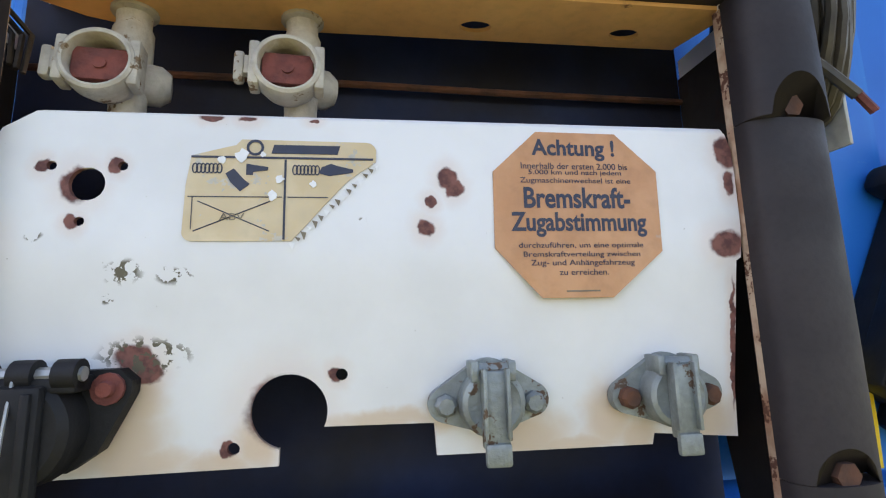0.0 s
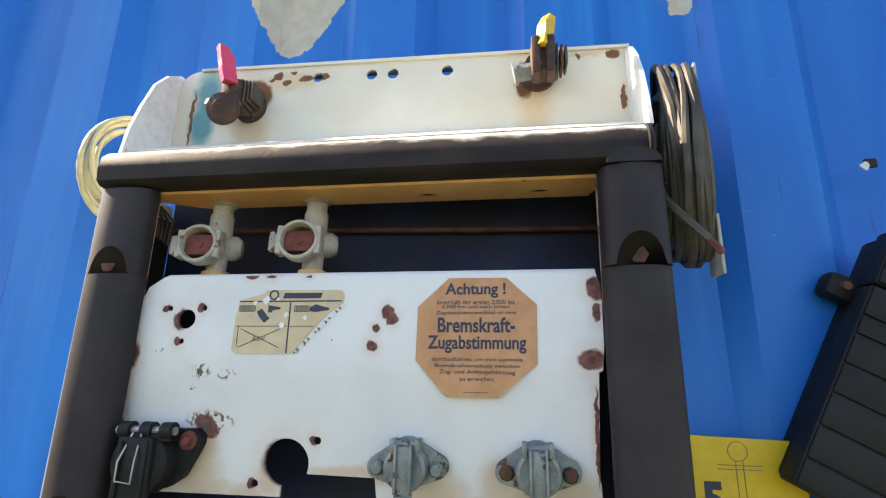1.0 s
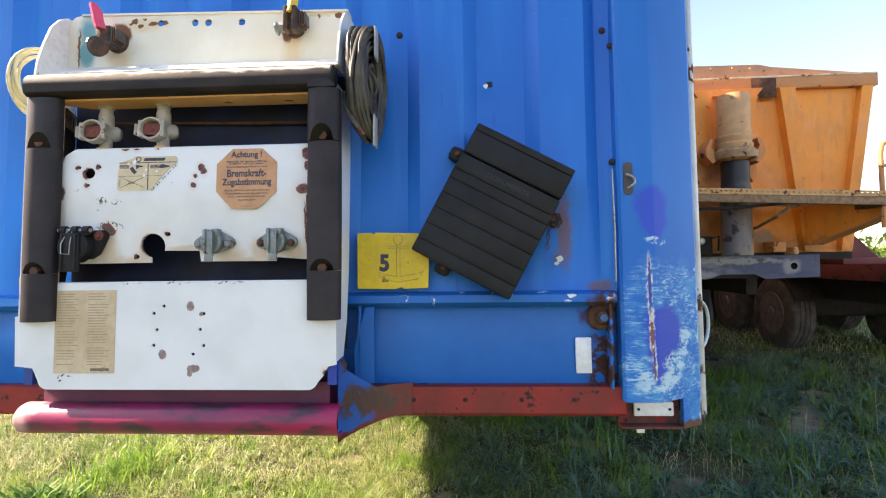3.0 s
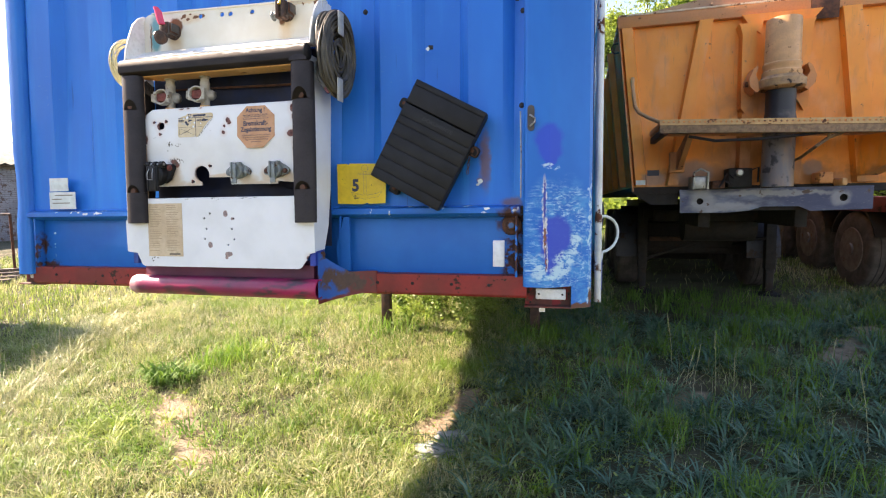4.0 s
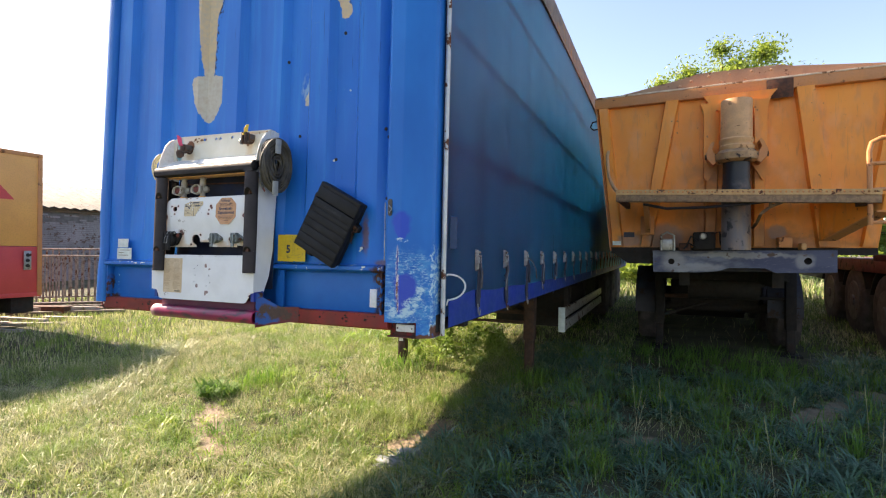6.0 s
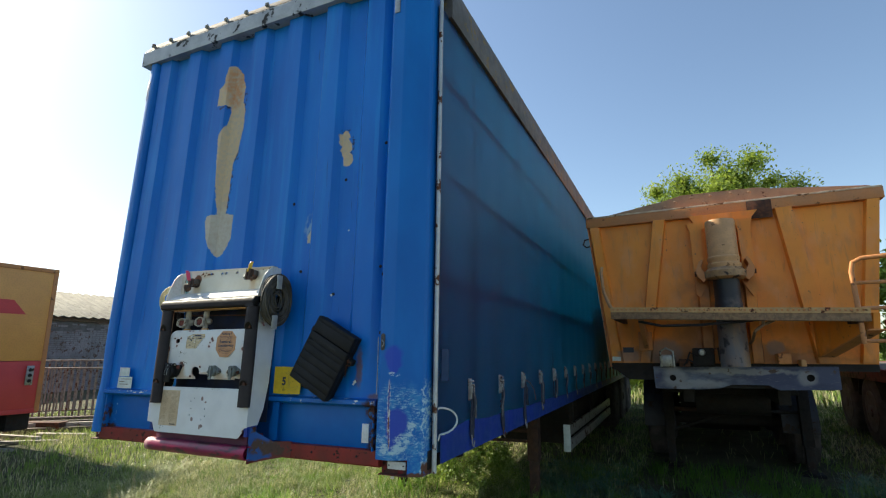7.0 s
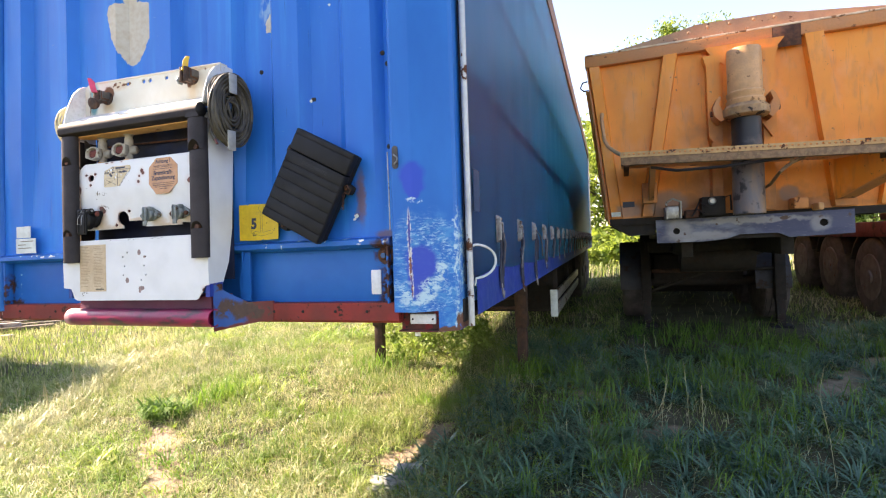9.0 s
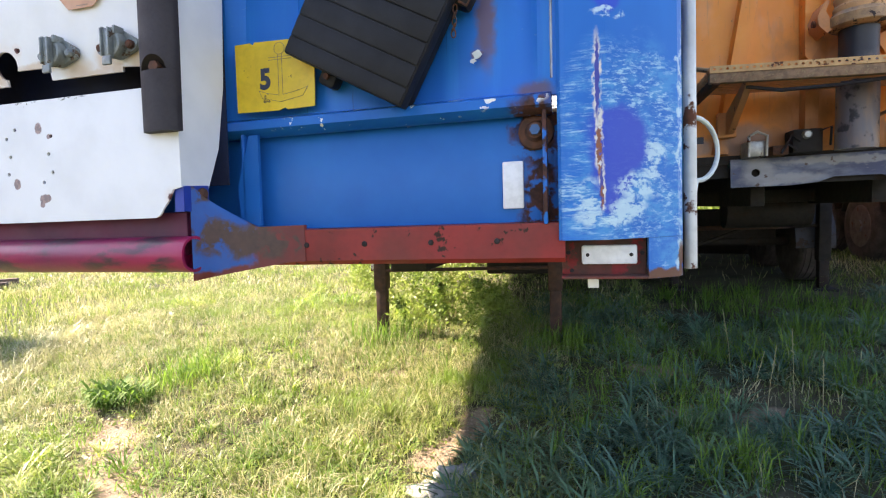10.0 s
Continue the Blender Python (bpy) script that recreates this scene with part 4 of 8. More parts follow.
# marker lamps set back in rusty pockets at the feet of the posts
M_POCKET = worn("rust_eaten_red_plate", (0.13, 0.035, 0.025), (0.07, 0.03, 0.02), 0.8, scale=22, spot=(0.30, 0.03, 0.03), amount=0.16, grain=120, relief=0.5, spot_scale=14)
for x0, x1, zc in ((0.938, 1.089, 1.2365), (-1.245, -1.10, 1.262)):
    b = part("marker_bracket", box(bmesh.new(), x0, x1, 0.046, 0.056, zc - 0.040, zc + 0.034, 0.002), M_POCKET, trailer, "rust-eaten red bracket plate")
    part("bracket_lip", box(bmesh.new(), x0, x1, 0.012, 0.0455, zc - 0.0425, zc - 0.037, 0.002), M_POCKET, b)
    part("marker_lens", box(bmesh.new(), x0 + 0.036, x1 - 0.016, 0.035, 0.0455, zc - 0.018, zc + 0.018, 0.004), M_WHITE, b, "white marker reflector")
    for xs in (x0 + 0.047, x1 - 0.027):
        part("screw", rod(bmesh.new(), (xs, 0.0345, zc), (xs, 0.032, zc), 0.0035, n=8), M_DARK, b)
    for xs, zs in ((x0 + 0.012, zc + 0.004), (x1 - 0.007, zc + 0.002), (x0 + 0.018, zc - 0.030)):
        part("screw", rod(bmesh.new(), (xs, 0.0455, zs), (xs, 0.043, zs), 0.004, n=8), M_DARK, b)
part("cable_tag", box(bmesh.new(), 0.985, 1.005, 0.052, 0.056, 1.172, 1.196, 0.001), M_WHITE, trailer, "small white tag under the rail")
part("reflector_plate", box(bmesh.new(), 0.830, 0.870, 0.0215, 0.0295, 1.328, 1.418, 0.003), M_WHITE, trailer, "white oblong reflector")
part("paper_label", box(bmesh.new(), -1.018, -0.924, -0.0115, -0.0085, 1.617, 1.671), M_PAPER, trailer, "faded white paper label")
lab = part("paper_label", box(bmesh.new(), -1.020, -0.888, -0.0125, -0.0095, 1.543, 1.613), M_PAPER, trailer, "faded white paper label with grey lines")
for i, (a, b) in enumerate(((-0.990, -0.900), (-1.005, -0.955), (-1.005, -0.915))):
    part("print_bar", box(bmesh.new(), a, b, -0.0132, -0.0124, 1.598 - 0.016 * i, 1.602 - 0.016 * i), M_INKG, lab)
# round boss with bolt in the rusted end of the sill
boss = part("bolt_boss", lathe(bmesh.new(), (0.895, 0.030, 1.4705), (0.895, -1, 1.4705), [(0, 0.034), (0.012, 0.032), (0.016, 0.024), (0.016, 0.020), (0.022, 0.018), (0.03, 0.014), (0.032, 0.004)], 22), M_RUST, trailer, "rusty round boss")
part("bolt_head", rod(bmesh.new(), (0.895, 0.0, 1.4705), (0.895, -0.010, 1.4705), 0.010, n=6), worn("blue_bolt_paint", (0.03, 0.12, 0.28), (0.02, 0.08, 0.2), 0.5), boss)
small_bolt = shared("bolt", hexbolt(0.006, 0.005), M_DARK)
for p in ((0.389, 0.0, 2.210), (0.912, 0.0, 2.203), (0.931, -0.002, 2.161), (0.928, 0.0, 1.861), (0.915, 0.0, 2.9), (0.30, 0.0, 2.62), (0.66, 0.0, 2.72)):
    piece("bolt", small_bolt, wall, p)
part("paint_flake", box(bmesh.new(), 0.614, 0.630, -0.004, 0.003, 2.064, 2.078, 0.002, None), M_DARK, trailer, "small rusty fixing stub")
q = random.Random(9)
for cx, cz, r in ((0.791, 1.617, 0.011), (0.612, 2.066, 0.007), (0.783, 1.606, 0.006), (0.70, 2.42, 0.006), (-0.62, 1.95, 0.006), (0.5, 1.60, 0.004)):
    loop = [(cx + r * q.uniform(0.5, 1.3) * math.cos(a), cz + r * q.uniform(0.5, 1.2) * math.sin(a)) for a in [2 * math.pi * i / 9 for i in range(9)]]
    from_mesh("lifted_paint_flake", plate([loop], -0.0045, -0.002), M_PAPER, wall)
latch = part("latch_plate", sweep(bmesh.new(), [(0.948 + u, w) for u, w in arc(0.011, 1.845, 0.011, 0, 180, 8)] + [(0.948 + u, w) for u, w in arc(0.011, 1.785, 0.011, 180, 360, 8)], -0.026, -0.021), M_GREASE, trailer, "small scuffed steel latch plate")
part("latch_loop", pipe(bmesh.new(), [(0.955, -0.026, 1.825), (0.962, -0.036, 1.82), (0.972, -0.036, 1.812), (0.972, -0.036, 1.80), (0.960, -0.032, 1.792), (0.957, -0.026, 1.79)], 0.003, 6), M_STEEL, latch)
part("seal_strip", pipe(bmesh.new(), [(0.926, -0.010, 1.56), (0.927, -0.012, 1.7), (0.924, -0.011, 1.84)], 0.0025, 6), M_STEEL, trailer, "thin grey sealant bead")
tag_top = part("number_tag", box(bmesh.new(), 0.950, 0.985, -0.028, -0.022, 3.70, 3.86, 0.003), M_STEEL, trailer, "small riveted metal tag")
tag_l = part("number_tag", box(bmesh.new(), -1.20, -1.17, -0.022, -0.012, 3.62, 3.78, 0.003), M_STEEL, trailer, "small riveted metal tag")

# roof beam with its bolted cap
part("roof_beam", sweep(bmesh.new(), [(-0.035, 3.925), (-0.038, 3.94), (-0.038, 4.035), (-0.030, 4.045), (0.14, 4.045), (0.14, 3.925)], X0, 0.96, "x"), M_ALU, trailer, "grey metal roof beam with flaking paint")
cap = part("roof_cap", sweep(bmesh.new(), [(-0.030, 4.047), (-0.028, 4.060), (0.035, 4.150), (0.07, 4.165), (0.25, 4.175), (0.25, 4.047)], X0 + 0.01, 0.95, "x"), M_CAP, trailer, "grey sloped roof cap")
corner = bmesh.new()
pts = [(0.95, -0.030), (1.00, -0.028), (1.06, -0.008), (1.12, 0.045), (1.165, 0.12), (1.175, 0.25), (0.95, 0.25)]
lo = [corner.verts.new((x, y, 4.047)) for x, y in pts]
mid = [corner.verts.new((x * 1.0 - (0.02 if i < 6 else 0), y + (0.05 if i < 4 else 0.02), 4.15) if i not in (5, 6) else (x, y, 4.175)) for i, (x, y) in enumerate(pts)]
for i in range(7):
    j = (i + 1) % 7
    corner.faces.new((lo[i], lo[j], mid[j], mid[i]))
corner.faces.new(mid)
corner.faces.new(lo[::-1])
part("corner_cap", corner, M_BRASS, trailer, "ochre corner casting of the roof")
band = bmesh.new()
sweep(band, [(0.955, -0.036), (1.00, -0.034), (1.07, -0.014), (1.13, 0.04), (1.178, 0.12), (1.182, 0.25), (0.955, 0.25)], 3.925, 4.045, "z")
part("corner_band", band, M_CAP, trailer, "rust-streaked band round the roof corner")
clip = bmesh.new()
box(clip, -0.012, 0.012, -0.016, 0.0, -0.022, 0.022, 0.003)
rod(clip, (0, -0.016, 0.004), (0, -0.028, 0.004), 0.008, n=6)
clip_mesh = shared("roof_clip", clip, M_STEEL)
for i in range(12):
    piece("roof_clip", clip_mesh, cap, (-1.20 + 0.1895 * i, -0.012, 4.088), (35, 0, 0))

# sides, roof, floor
REAR = 13.45


def curtain(x, z0, z1, wave):
    bm = bmesh.new()
    ys = [0.13 + (REAR - 0.3 - 0.13) * i / 140 for i in range(141)]
    zs = [z0 + (z1 - z0) * i / 14 for i in range(15)]
    rows = [[bm.verts.new((x + wave * (0.010 * math.sin(14.6 * y) * (1 - (z - z0) / (z1 - z0)) + 0.008 * math.sin(1.1 * y + z)), y, z - (0.015 * math.sin(7.3 * y) ** 2 if z == z0 else 0))) for y in ys] for z in zs]
    for a, b in zip(rows, rows[1:]):
        for i in range(len(ys) - 1):
            bm.faces.new((a[i], a[i + 1], b[i + 1], b[i]))
    g = bmesh.ops.extrude_face_region(bm, geom=list(bm.faces))
    bmesh.ops.translate(bm, vec=(-0.004 * wave, 0, 0), verts=[v for v in g["geom"] if isinstance(v, bmesh.types.BMVert)])
    return bm


side = part("side_curtain", curtain(1.175, 1.30, 3.80, 1), M_CURTAIN, trailer, "dark blue translucent side curtain", 60)
# far curtain made opaque so that no sun glows through it
part("side_curtain", curtain(-1.262, 1.30, 3.80, -1), worn("opaque_navy_tarpaulin", (0.010, 0.030, 0.16), (0.014, 0.036, 0.13), 0.45, scale=3), trailer, "dark blue far side curtain, made opaque to block sunlight", 60)
part("curtain_valance", sweep(bmesh.new(), [(0.16, 1.235), (REAR - 0.4, 1.235), (REAR - 0.4, 1.30), (3.2, 1.34), (2.3, 1.36), (1.7, 1.355), (1.25, 1.375), (0.9, 1.37), (0.5, 1.395), (0.16, 1.37)], 1.1945, 1.1975, "x"), M_CURTAIN_LOW, side, "bright blue lower hem")
for i in range(24):
    y = 0.15 + 0.545 * i
    part("webbing_strap", box(bmesh.new(), 1.158, 1.161, y - 0.016, y + 0.016, 1.35, 3.80), M_WEB, trailer)
for z in (2.17, 2.76, 3.35):
    part("side_slat", box(bmesh.new(), 1.132, 1.157, 0.2, REAR - 0.3, z - 0.016, z + 0.016, 0.003), M_STEEL, trailer)
part("curtain_tube", rod(bmesh.new(), (1.180, 0.125, 1.20), (1.180, 0.125, 3.90), 0.012, n=14), worn("pale_tube_paint", (0.55, 0.56, 0.55), (0.42, 0.43, 0.42), 0.45, 0.3, scale=9, spot=RUST, amount=0.1), trailer, "pale curtain tensioner tube")
part("top_rail", sweep(bmesh.new(), [(1.10, 3.79), (1.192, 3.79), (1.196, 3.81), (1.196, 3.985), (1.165, 4.085), (1.10, 4.10)], 0.25, REAR, "y"), M_CAP, trailer, "grey-brown upper side rail")
part("top_rail", sweep(bmesh.new(), [(-1.20, 3.78), (-1.282, 3.78), (-1.286, 3.80), (-1.282, 3.925), (-1.20, 4.03), (-1.19, 4.03)], 0.25, REAR, "y"), M_CAP, trailer, "grey-brown upper side rail")
part("roof_sheet", box(bmesh.new(), -1.20, 1.11, 0.25, REAR, 4.035, 4.041), M_ROOF, trailer, "translucent tarpaulin roof")
for i in range(1, 20):
    part("roof_bow", box(bmesh.new(), -1.19, 1.10, 0.25 + 0.66 * i, 0.29 + 0.66 * i, 3.98, 4.03), M_STEEL, trailer)
part("floor", box(bmesh.new(), -1.235, 1.14, 0.13, REAR, 1.25, 1.30), M_DARK, trailer, "dark plank floor on steel cross members")
part("rear_frame", sweep(bmesh.new(), [(-1.28, 1.25), (1.19, 1.25), (1.19, 4.03), (-1.28, 4.03)], REAR, REAR + 0.06), M_ALU, trailer)
part("side_rail", box(bmesh.new(), 1.09, 1.160, 0.1, REAR, 1.215, 1.30, 0.004), M_DARK, trailer)
part("side_rail", box(bmesh.new(), -1.255, -1.18, 0.1, REAR, 1.245, 1.30, 0.004), M_DARK, trailer)
for x in (-0.56, 0.44):
    part("chassis_beam", sweep(bmesh.new(), [(0.6, 1.24), (3.0, 1.24), (REAR, 1.24), (REAR, 0.92), (4.2, 0.86), (3.3, 1.10), (0.6, 1.14)], x - 0.06, x + 0.06, "x"), M_DARK, trailer)
for i in range(14):
    part("cross_member", box(bmesh.new(), -1.15, 1.05, 0.75 + 0.9 * i, 0.82 + 0.9 * i, 1.15, 1.248), M_DARK, trailer)

# curtain buckles with their hanging straps
bk = bmesh.new()
box(bk, 0.0, 0.010, -0.020, 0.020, -0.060, 0.060, 0.003)
box(bk, 0.010, 0.026, -0.023, -0.016, -0.050, 0.050, 0.002)
box(bk, 0.010, 0.026, 0.016, 0.023, -0.058, 0.030, 0.002)
box(bk, 0.012, 0.022, -0.012, 0.012, -0.030, 0.020, 0.003)
rod(bk, (0.016, -0.024, 0.044), (0.016, 0.024, 0.044), 0.006, n=8)
rod(bk, (0.016, -0.024, -0.046), (0.016, 0.024, -0.046), 0.006, n=8)
buckle_mesh = shared("buckle", bk, worn("dull_zinc_buckle", (0.46, 0.44, 0.42), (0.30, 0.28, 0.27), 0.5, 0.2, scale=40, spot=(0.10, 0.06, 0.05), amount=0.14, spot_scale=30))
GREY_WEB = worn("faded_grey_webbing", (0.21, 0.20, 0.20), (0.11, 0.10, 0.11), 0.75, scale=40)
HOOK = worn("zinc_hook", (0.36, 0.34, 0.33), (0.22, 0.2, 0.2), 0.5, 0.5, scale=30, spot=RUST, amount=0.14)
for i in range(28):
    y = 0.545 + 0.545 * i
    if y > 12.6:
        break
    b = piece("buckle", buckle_mesh, side, (1.195, y, 1.558), (2.5 * math.sin(5.1 * i), 0, 0))
    q = random.Random(70 + i)
    low = q.uniform(1.25, 1.30) if i < 3 else q.uniform(1.30, 1.40)
    sway = q.uniform(-0.01, 0.06)
    st = bmesh.new()
    pts = [(1.212, y, 1.57), (1.216, y + 0.006, 1.50), (1.210, y + 0.3 * sway, 1.42), (1.207, y + 0.7 * sway, low + 0.06), (1.209, y + sway, low)]
    widths = (0.020, 0.022, 0.012, 0.020, 0.012)
    va = [st.verts.new((x - 0.004, yy - w, z)) for (x, yy, z), w in zip(pts, widths)]
    vb = [st.verts.new((x + 0.004, yy + w, z)) for (x, yy, z), w in zip(pts, widths)]
    for k in range(4):
        st.faces.new((va[k], va[k + 1], vb[k + 1], vb[k]))
    g = bmesh.ops.extrude_face_region(st, geom=list(st.faces))
    bmesh.ops.translate(st, vec=(0.003, 0, 0), verts=[v for v in g["geom"] if isinstance(v, bmesh.types.BMVert)])
    part("hanging_strap", st, M_WEB, side)
    hy = y + sway
    part("strap_hook", pipe(bmesh.new(), [(1.209, hy - 0.010, low + 0.02), (1.213, hy - 0.006, low - 0.03), (1.213, hy + 0.014, low - 0.045), (1.210, hy + 0.034, low - 0.015)], 0.004, 6), HOOK, side)
    # frayed loose ends beside the strap
    for k in range(3 if i < 4 else 2):
        dy, zl = q.uniform(-0.03, 0.10), q.uniform(1.33, 1.45)
        cord = [(1.220, y + q.uniform(-0.01, 0.012), 1.54), (1.226, y + 0.35 * dy, 1.49), (1.216, y + 0.8 * dy + q.uniform(-0.02, 0.02), 0.5 * (1.49 + zl)), (1.211, y + dy, zl)]
        part("strap_tail", pipe(bmesh.new(), cord, 0.0062, 6), GREY_WEB if k == 1 else M_WEB, side)
    if i == 2:
        part("strap_tail", pipe(bmesh.new(), [(1.222, y + 0.01, 1.56), (1.228, y + 0.12, 1.53), (1.226, y + 0.24, 1.47), (1.214, y + 0.33, 1.39)], 0.0048, 6), GREY_WEB, side)
part("tensioner_rope", pipe(bmesh.new(), [(1.196 + 0.058 * max(-0.1, math.cos(radians(a))), 0.150 + 0.080 * max(-0.1, math.cos(radians(a))), 1.432 + 0.062 * math.sin(radians(a)) - (0.03 if a < -100 else 0)) for a in range(120, -121, -15)], 0.0050, 8), M_PAPER, side, "looped pale rope")
part("chart_patch", box(bmesh.new(), 1.190, 1.1925, 0.17, 0.26, 1.62, 1.78), worn("pale_blue_patch", (0.022, 0.055, 0.13), (0.03, 0.07, 0.15), 0.5), side, "pale blue repair patch")

# unseen crates added to darken the lower rear part of the curtain
for y0, y1, h in ((5.6, 6.75, 1.30), (6.8, 8.2, 1.50), (8.25, 9.7, 1.42), (9.75, 11.6, 1.52)):
    crate = bmesh.new()
    side_x = 1.03 - 0.03 * y1
    box(crate, -1.0 - 0.03 * y0, side_x, y0, y1, 1.27, 1.27 + h, 0.02)
    for k in range(5):
        z = 1.30 + k * (h - 0.16) / 4
        box(crate, side_x + 0.001, side_x + 0.021, y0, y1, z, z + 0.10, 0.004)
    solo("curtain_shade_crate", crate, M_WOOD, "unseen dark crate added behind the side curtain to darken it", "crate", "crates inside the trailer", at=(0, (y0 + y1) / 2, 1.27))

# landing legs, side guard, axles
M_LEG = worn("dark_rusty_leg", (0.075, 0.035, 0.022), (0.04, 0.022, 0.016), 0.85, scale=14, grain=90, relief=0.4)
for x in (-0.81, 0.79):
    leg = part("landing_leg", box(bmesh.new(), x - 0.06, x + 0.06, 3.44, 3.56, 0.62, 1.22, 0.008), M_LEG, trailer, "rusty brown landing leg")
    part("inner_leg", box(bmesh.new(), x - 0.048, x + 0.048, 3.455, 3.545, 0.08, 0.64, 0.006), M_LEG, leg)
    part("foot_plate", box(bmesh.new(), x - 0.07, x + 0.07, 3.43, 3.57, 0.06, 0.09, 0.004), M_LEG, leg)
brace = bmesh.new()
rod(brace, (-0.81, 3.5, 0.92), (0.79, 3.5, 0.92), 0.022, n=10)
rod(brace, (-0.81, 3.52, 0.95), (-0.25, 3.52, 1.22), 0.02, n=8)
rod(brace, (0.79, 3.52, 0.95), (0.35, 3.52, 1.22), 0.02, n=8)
rod(brace, (-0.81, 3.46, 0.80), (0.79, 3.46, 0.82), 0.016, n=8)
part("leg_brace", brace, M_LEG, trailer)
guard = part("side_guard", box(bmesh.new(), 1.05, 1.125, 3.80, 3.83, 0.68, 0.965, 0.004), M_PAPER, trailer, "pale end plate of the side guard")
for z in (0.745, 0.90):
    part("guard_rail", box(bmesh.new(), 1.09, 1.122, 3.831, 7.6, z - 0.055, z + 0.055, 0.006), M_STEEL, guard)
for y in (4.2, 5.8, 7.4):
    part("guard_stay", box(bmesh.new(), 1.04, 1.0895, y, y + 0.06, 0.69, 1.25), M_DARK, guard)
for z in (0.745, 0.90):
    part("far_guard_rail", box(bmesh.new(), -1.26, -1.225, 4.3, 6.9, z - 0.05, z + 0.05, 0.006), M_STEEL, trailer)
# box added to keep the space under the floor dark
underfloor_dark_box = part("underfloor_dark_box", box(bmesh.new(), -0.05, 1.02, 4.9, 7.0, 0.58, 1.14, 0.02), M_DARK, trailer, "dark box added under the floor to block the bright ground behind")


def wheel_mesh(name, r=0.5, w=0.30, rim=0.29):
    """A tyre turned round the x axis, with tread blocks cut as grooves."""
    h = w / 2
    bm = bmesh.new()
    prof = [(-h, rim), (-h - 0.012, r * 0.78), (-h, r * 0.93), (-h * 0.86, r * 0.985)]
    for k in (-0.6, -0.2, 0.2, 0.6):
        prof += [(h * (k - 0.16), r), (h * (k + 0.16), r), (h * (k + 0.165), r - 0.012), (h * (k + 0.235), r - 0.012)]
    prof += [(h * 0.86, r * 0.985), (h, r * 0.93), (h + 0.012, r * 0.78), (h, rim)]
    lathe(bm, (0, 0, 0), (1, 0, 0), prof, 40)
    return shared(name, bm, M_TYRE, 30)


def rim_mesh(name, rim=0.29, w=0.30):
    bm = bmesh.new()
    h = w / 2
    lathe(bm, (-h, 0, 0), (1, 0, 0), [(-0.01, rim * 0.98), (0.0, rim), (0.02, rim * 0.93), (0.09, rim * 0.85), (0.10, rim * 0.5), (0.06, rim * 0.42), (0.02, rim * 0.30), (-0.03, rim * 0.27), (-0.035, 0.02)], 32)
    for i in range(10):
        a = 2 * math.pi * i / 10
        rod(bm, (-h + 0.10, rim * 0.62 * math.cos(a), rim * 0.62 * math.sin(a)), (-h + 0.06, rim * 0.62 * math.cos(a), rim * 0.62 * math.sin(a)), 0.016, n=6)
    return shared(name, bm, M_RIM, 30)


TYRE, RIM = wheel_mesh("tyre"), rim_mesh("rim")


def wheel(parent, x, y, z, outward):
    """A wheel whose dish looks to -x (outward -1) or +x."""
    w = piece("wheel", TYRE, parent, (x, y, z), (0, 0, 0 if outward < 0 else 180))
    rm = new("rim", RIM)
    rm.parent = w
    return w


for y in (8.6, 9.95, 11.3):
    for x, o in ((-1.03, -1), (0.98, 1)):
        wheel(trailer, x, y, gz(0, y) + 0.50, o)
    part("axle", rod(bmesh.new(), (-0.95, y, gz(0, y) + 0.5), (0.9, y, gz(0, y) + 0.5), 0.07, n=12), M_DARK, trailer, leaning=True)


# ---- the connection panel on the headboard ----
PANEL_Y = -0.168
unit = thing("connection_panel", (-0.10, -0.10, 1.23), "white steel connection panel with rust spots, rubber buffers and brake couplings", "trailer panel", leaning=True)

# upper sheet with its holes and the open keyhole in the lower edge
outline = [(-0.390, 1.6195), (-0.177, 1.6206), (-0.1765, 1.634)] + arc(-0.169, 1.660, 0.028, 255, -25, 30) + [(-0.060, 1.647), (-0.058, 1.622), (0.120, 1.621), (0.1215, 1.630), (0.1965, 1.6235), (0.194, 1.664), (0.1965, 1.770), (0.201, 1.7722),
           (0.2035, 1.80), (0.2040, 1.845), (0.2035, 1.868), (0.199, 1.8825), (-0.352, 1.886), (-0.374, 1.872), (-0.390, 1.833)]
holes = [ring(-0.3135, 1.830, 0.0125), ring(-0.3385, 1.8437, 0.0036, 10), ring(-0.290, 1.844, 0.0036, 10), ring(-0.3165, 1.802, 0.0036, 10), ring(-0.1305, 1.6865, 0.0046, 12), ring(-0.209, 1.635, 0.0046, 12)]


def bent(me):
    """The lower third of the sheet is bent inwards along a soft fold."""
    bm = bmesh.new()
    bm.from_mesh(me)
    for z in (1.785, 1.770, 1.755):
        bmesh.ops.bisect_plane(bm, geom=list(bm.verts) + list(bm.edges) + list(bm.faces), plane_co=(0, 0, z), plane_no=(0, 0, 1))
    for v in bm.verts:
        v.co.y += flap_depth(v.co.z)
    bm.to_mesh(me)
    bm.free()
    return me


def flap_depth(z):
    return 0.0 if z > 1.784 else 0.0012 if z > 1.769 else 0.0012 + 0.166 * (1.770 - z)


sheet = from_mesh("upper_sheet", bent(plate([outline] + holes, PANEL_Y, PANEL_Y + 0.004)), M_PANEL, unit, "white panel sheet with drilled holes and rust-eaten edges")
bm = bmesh.new()
sweep(bm, [(PANEL_Y + 0.002, 1.8795)] + [(PANEL_Y + 0.010 + 0.009 * math.cos(radians(a)), 1.880 + 0.010 * math.sin(radians(a))) for a in range(180, 80, -15)] + [(-0.11, 1.893), (-0.11, 1.889), (PANEL_Y + 0.012, 1.886), (PANEL_Y + 0.006, 1.8795)], -0.352, 0.199, "x")
part("folded_lip", bm, M_PANEL, unit)
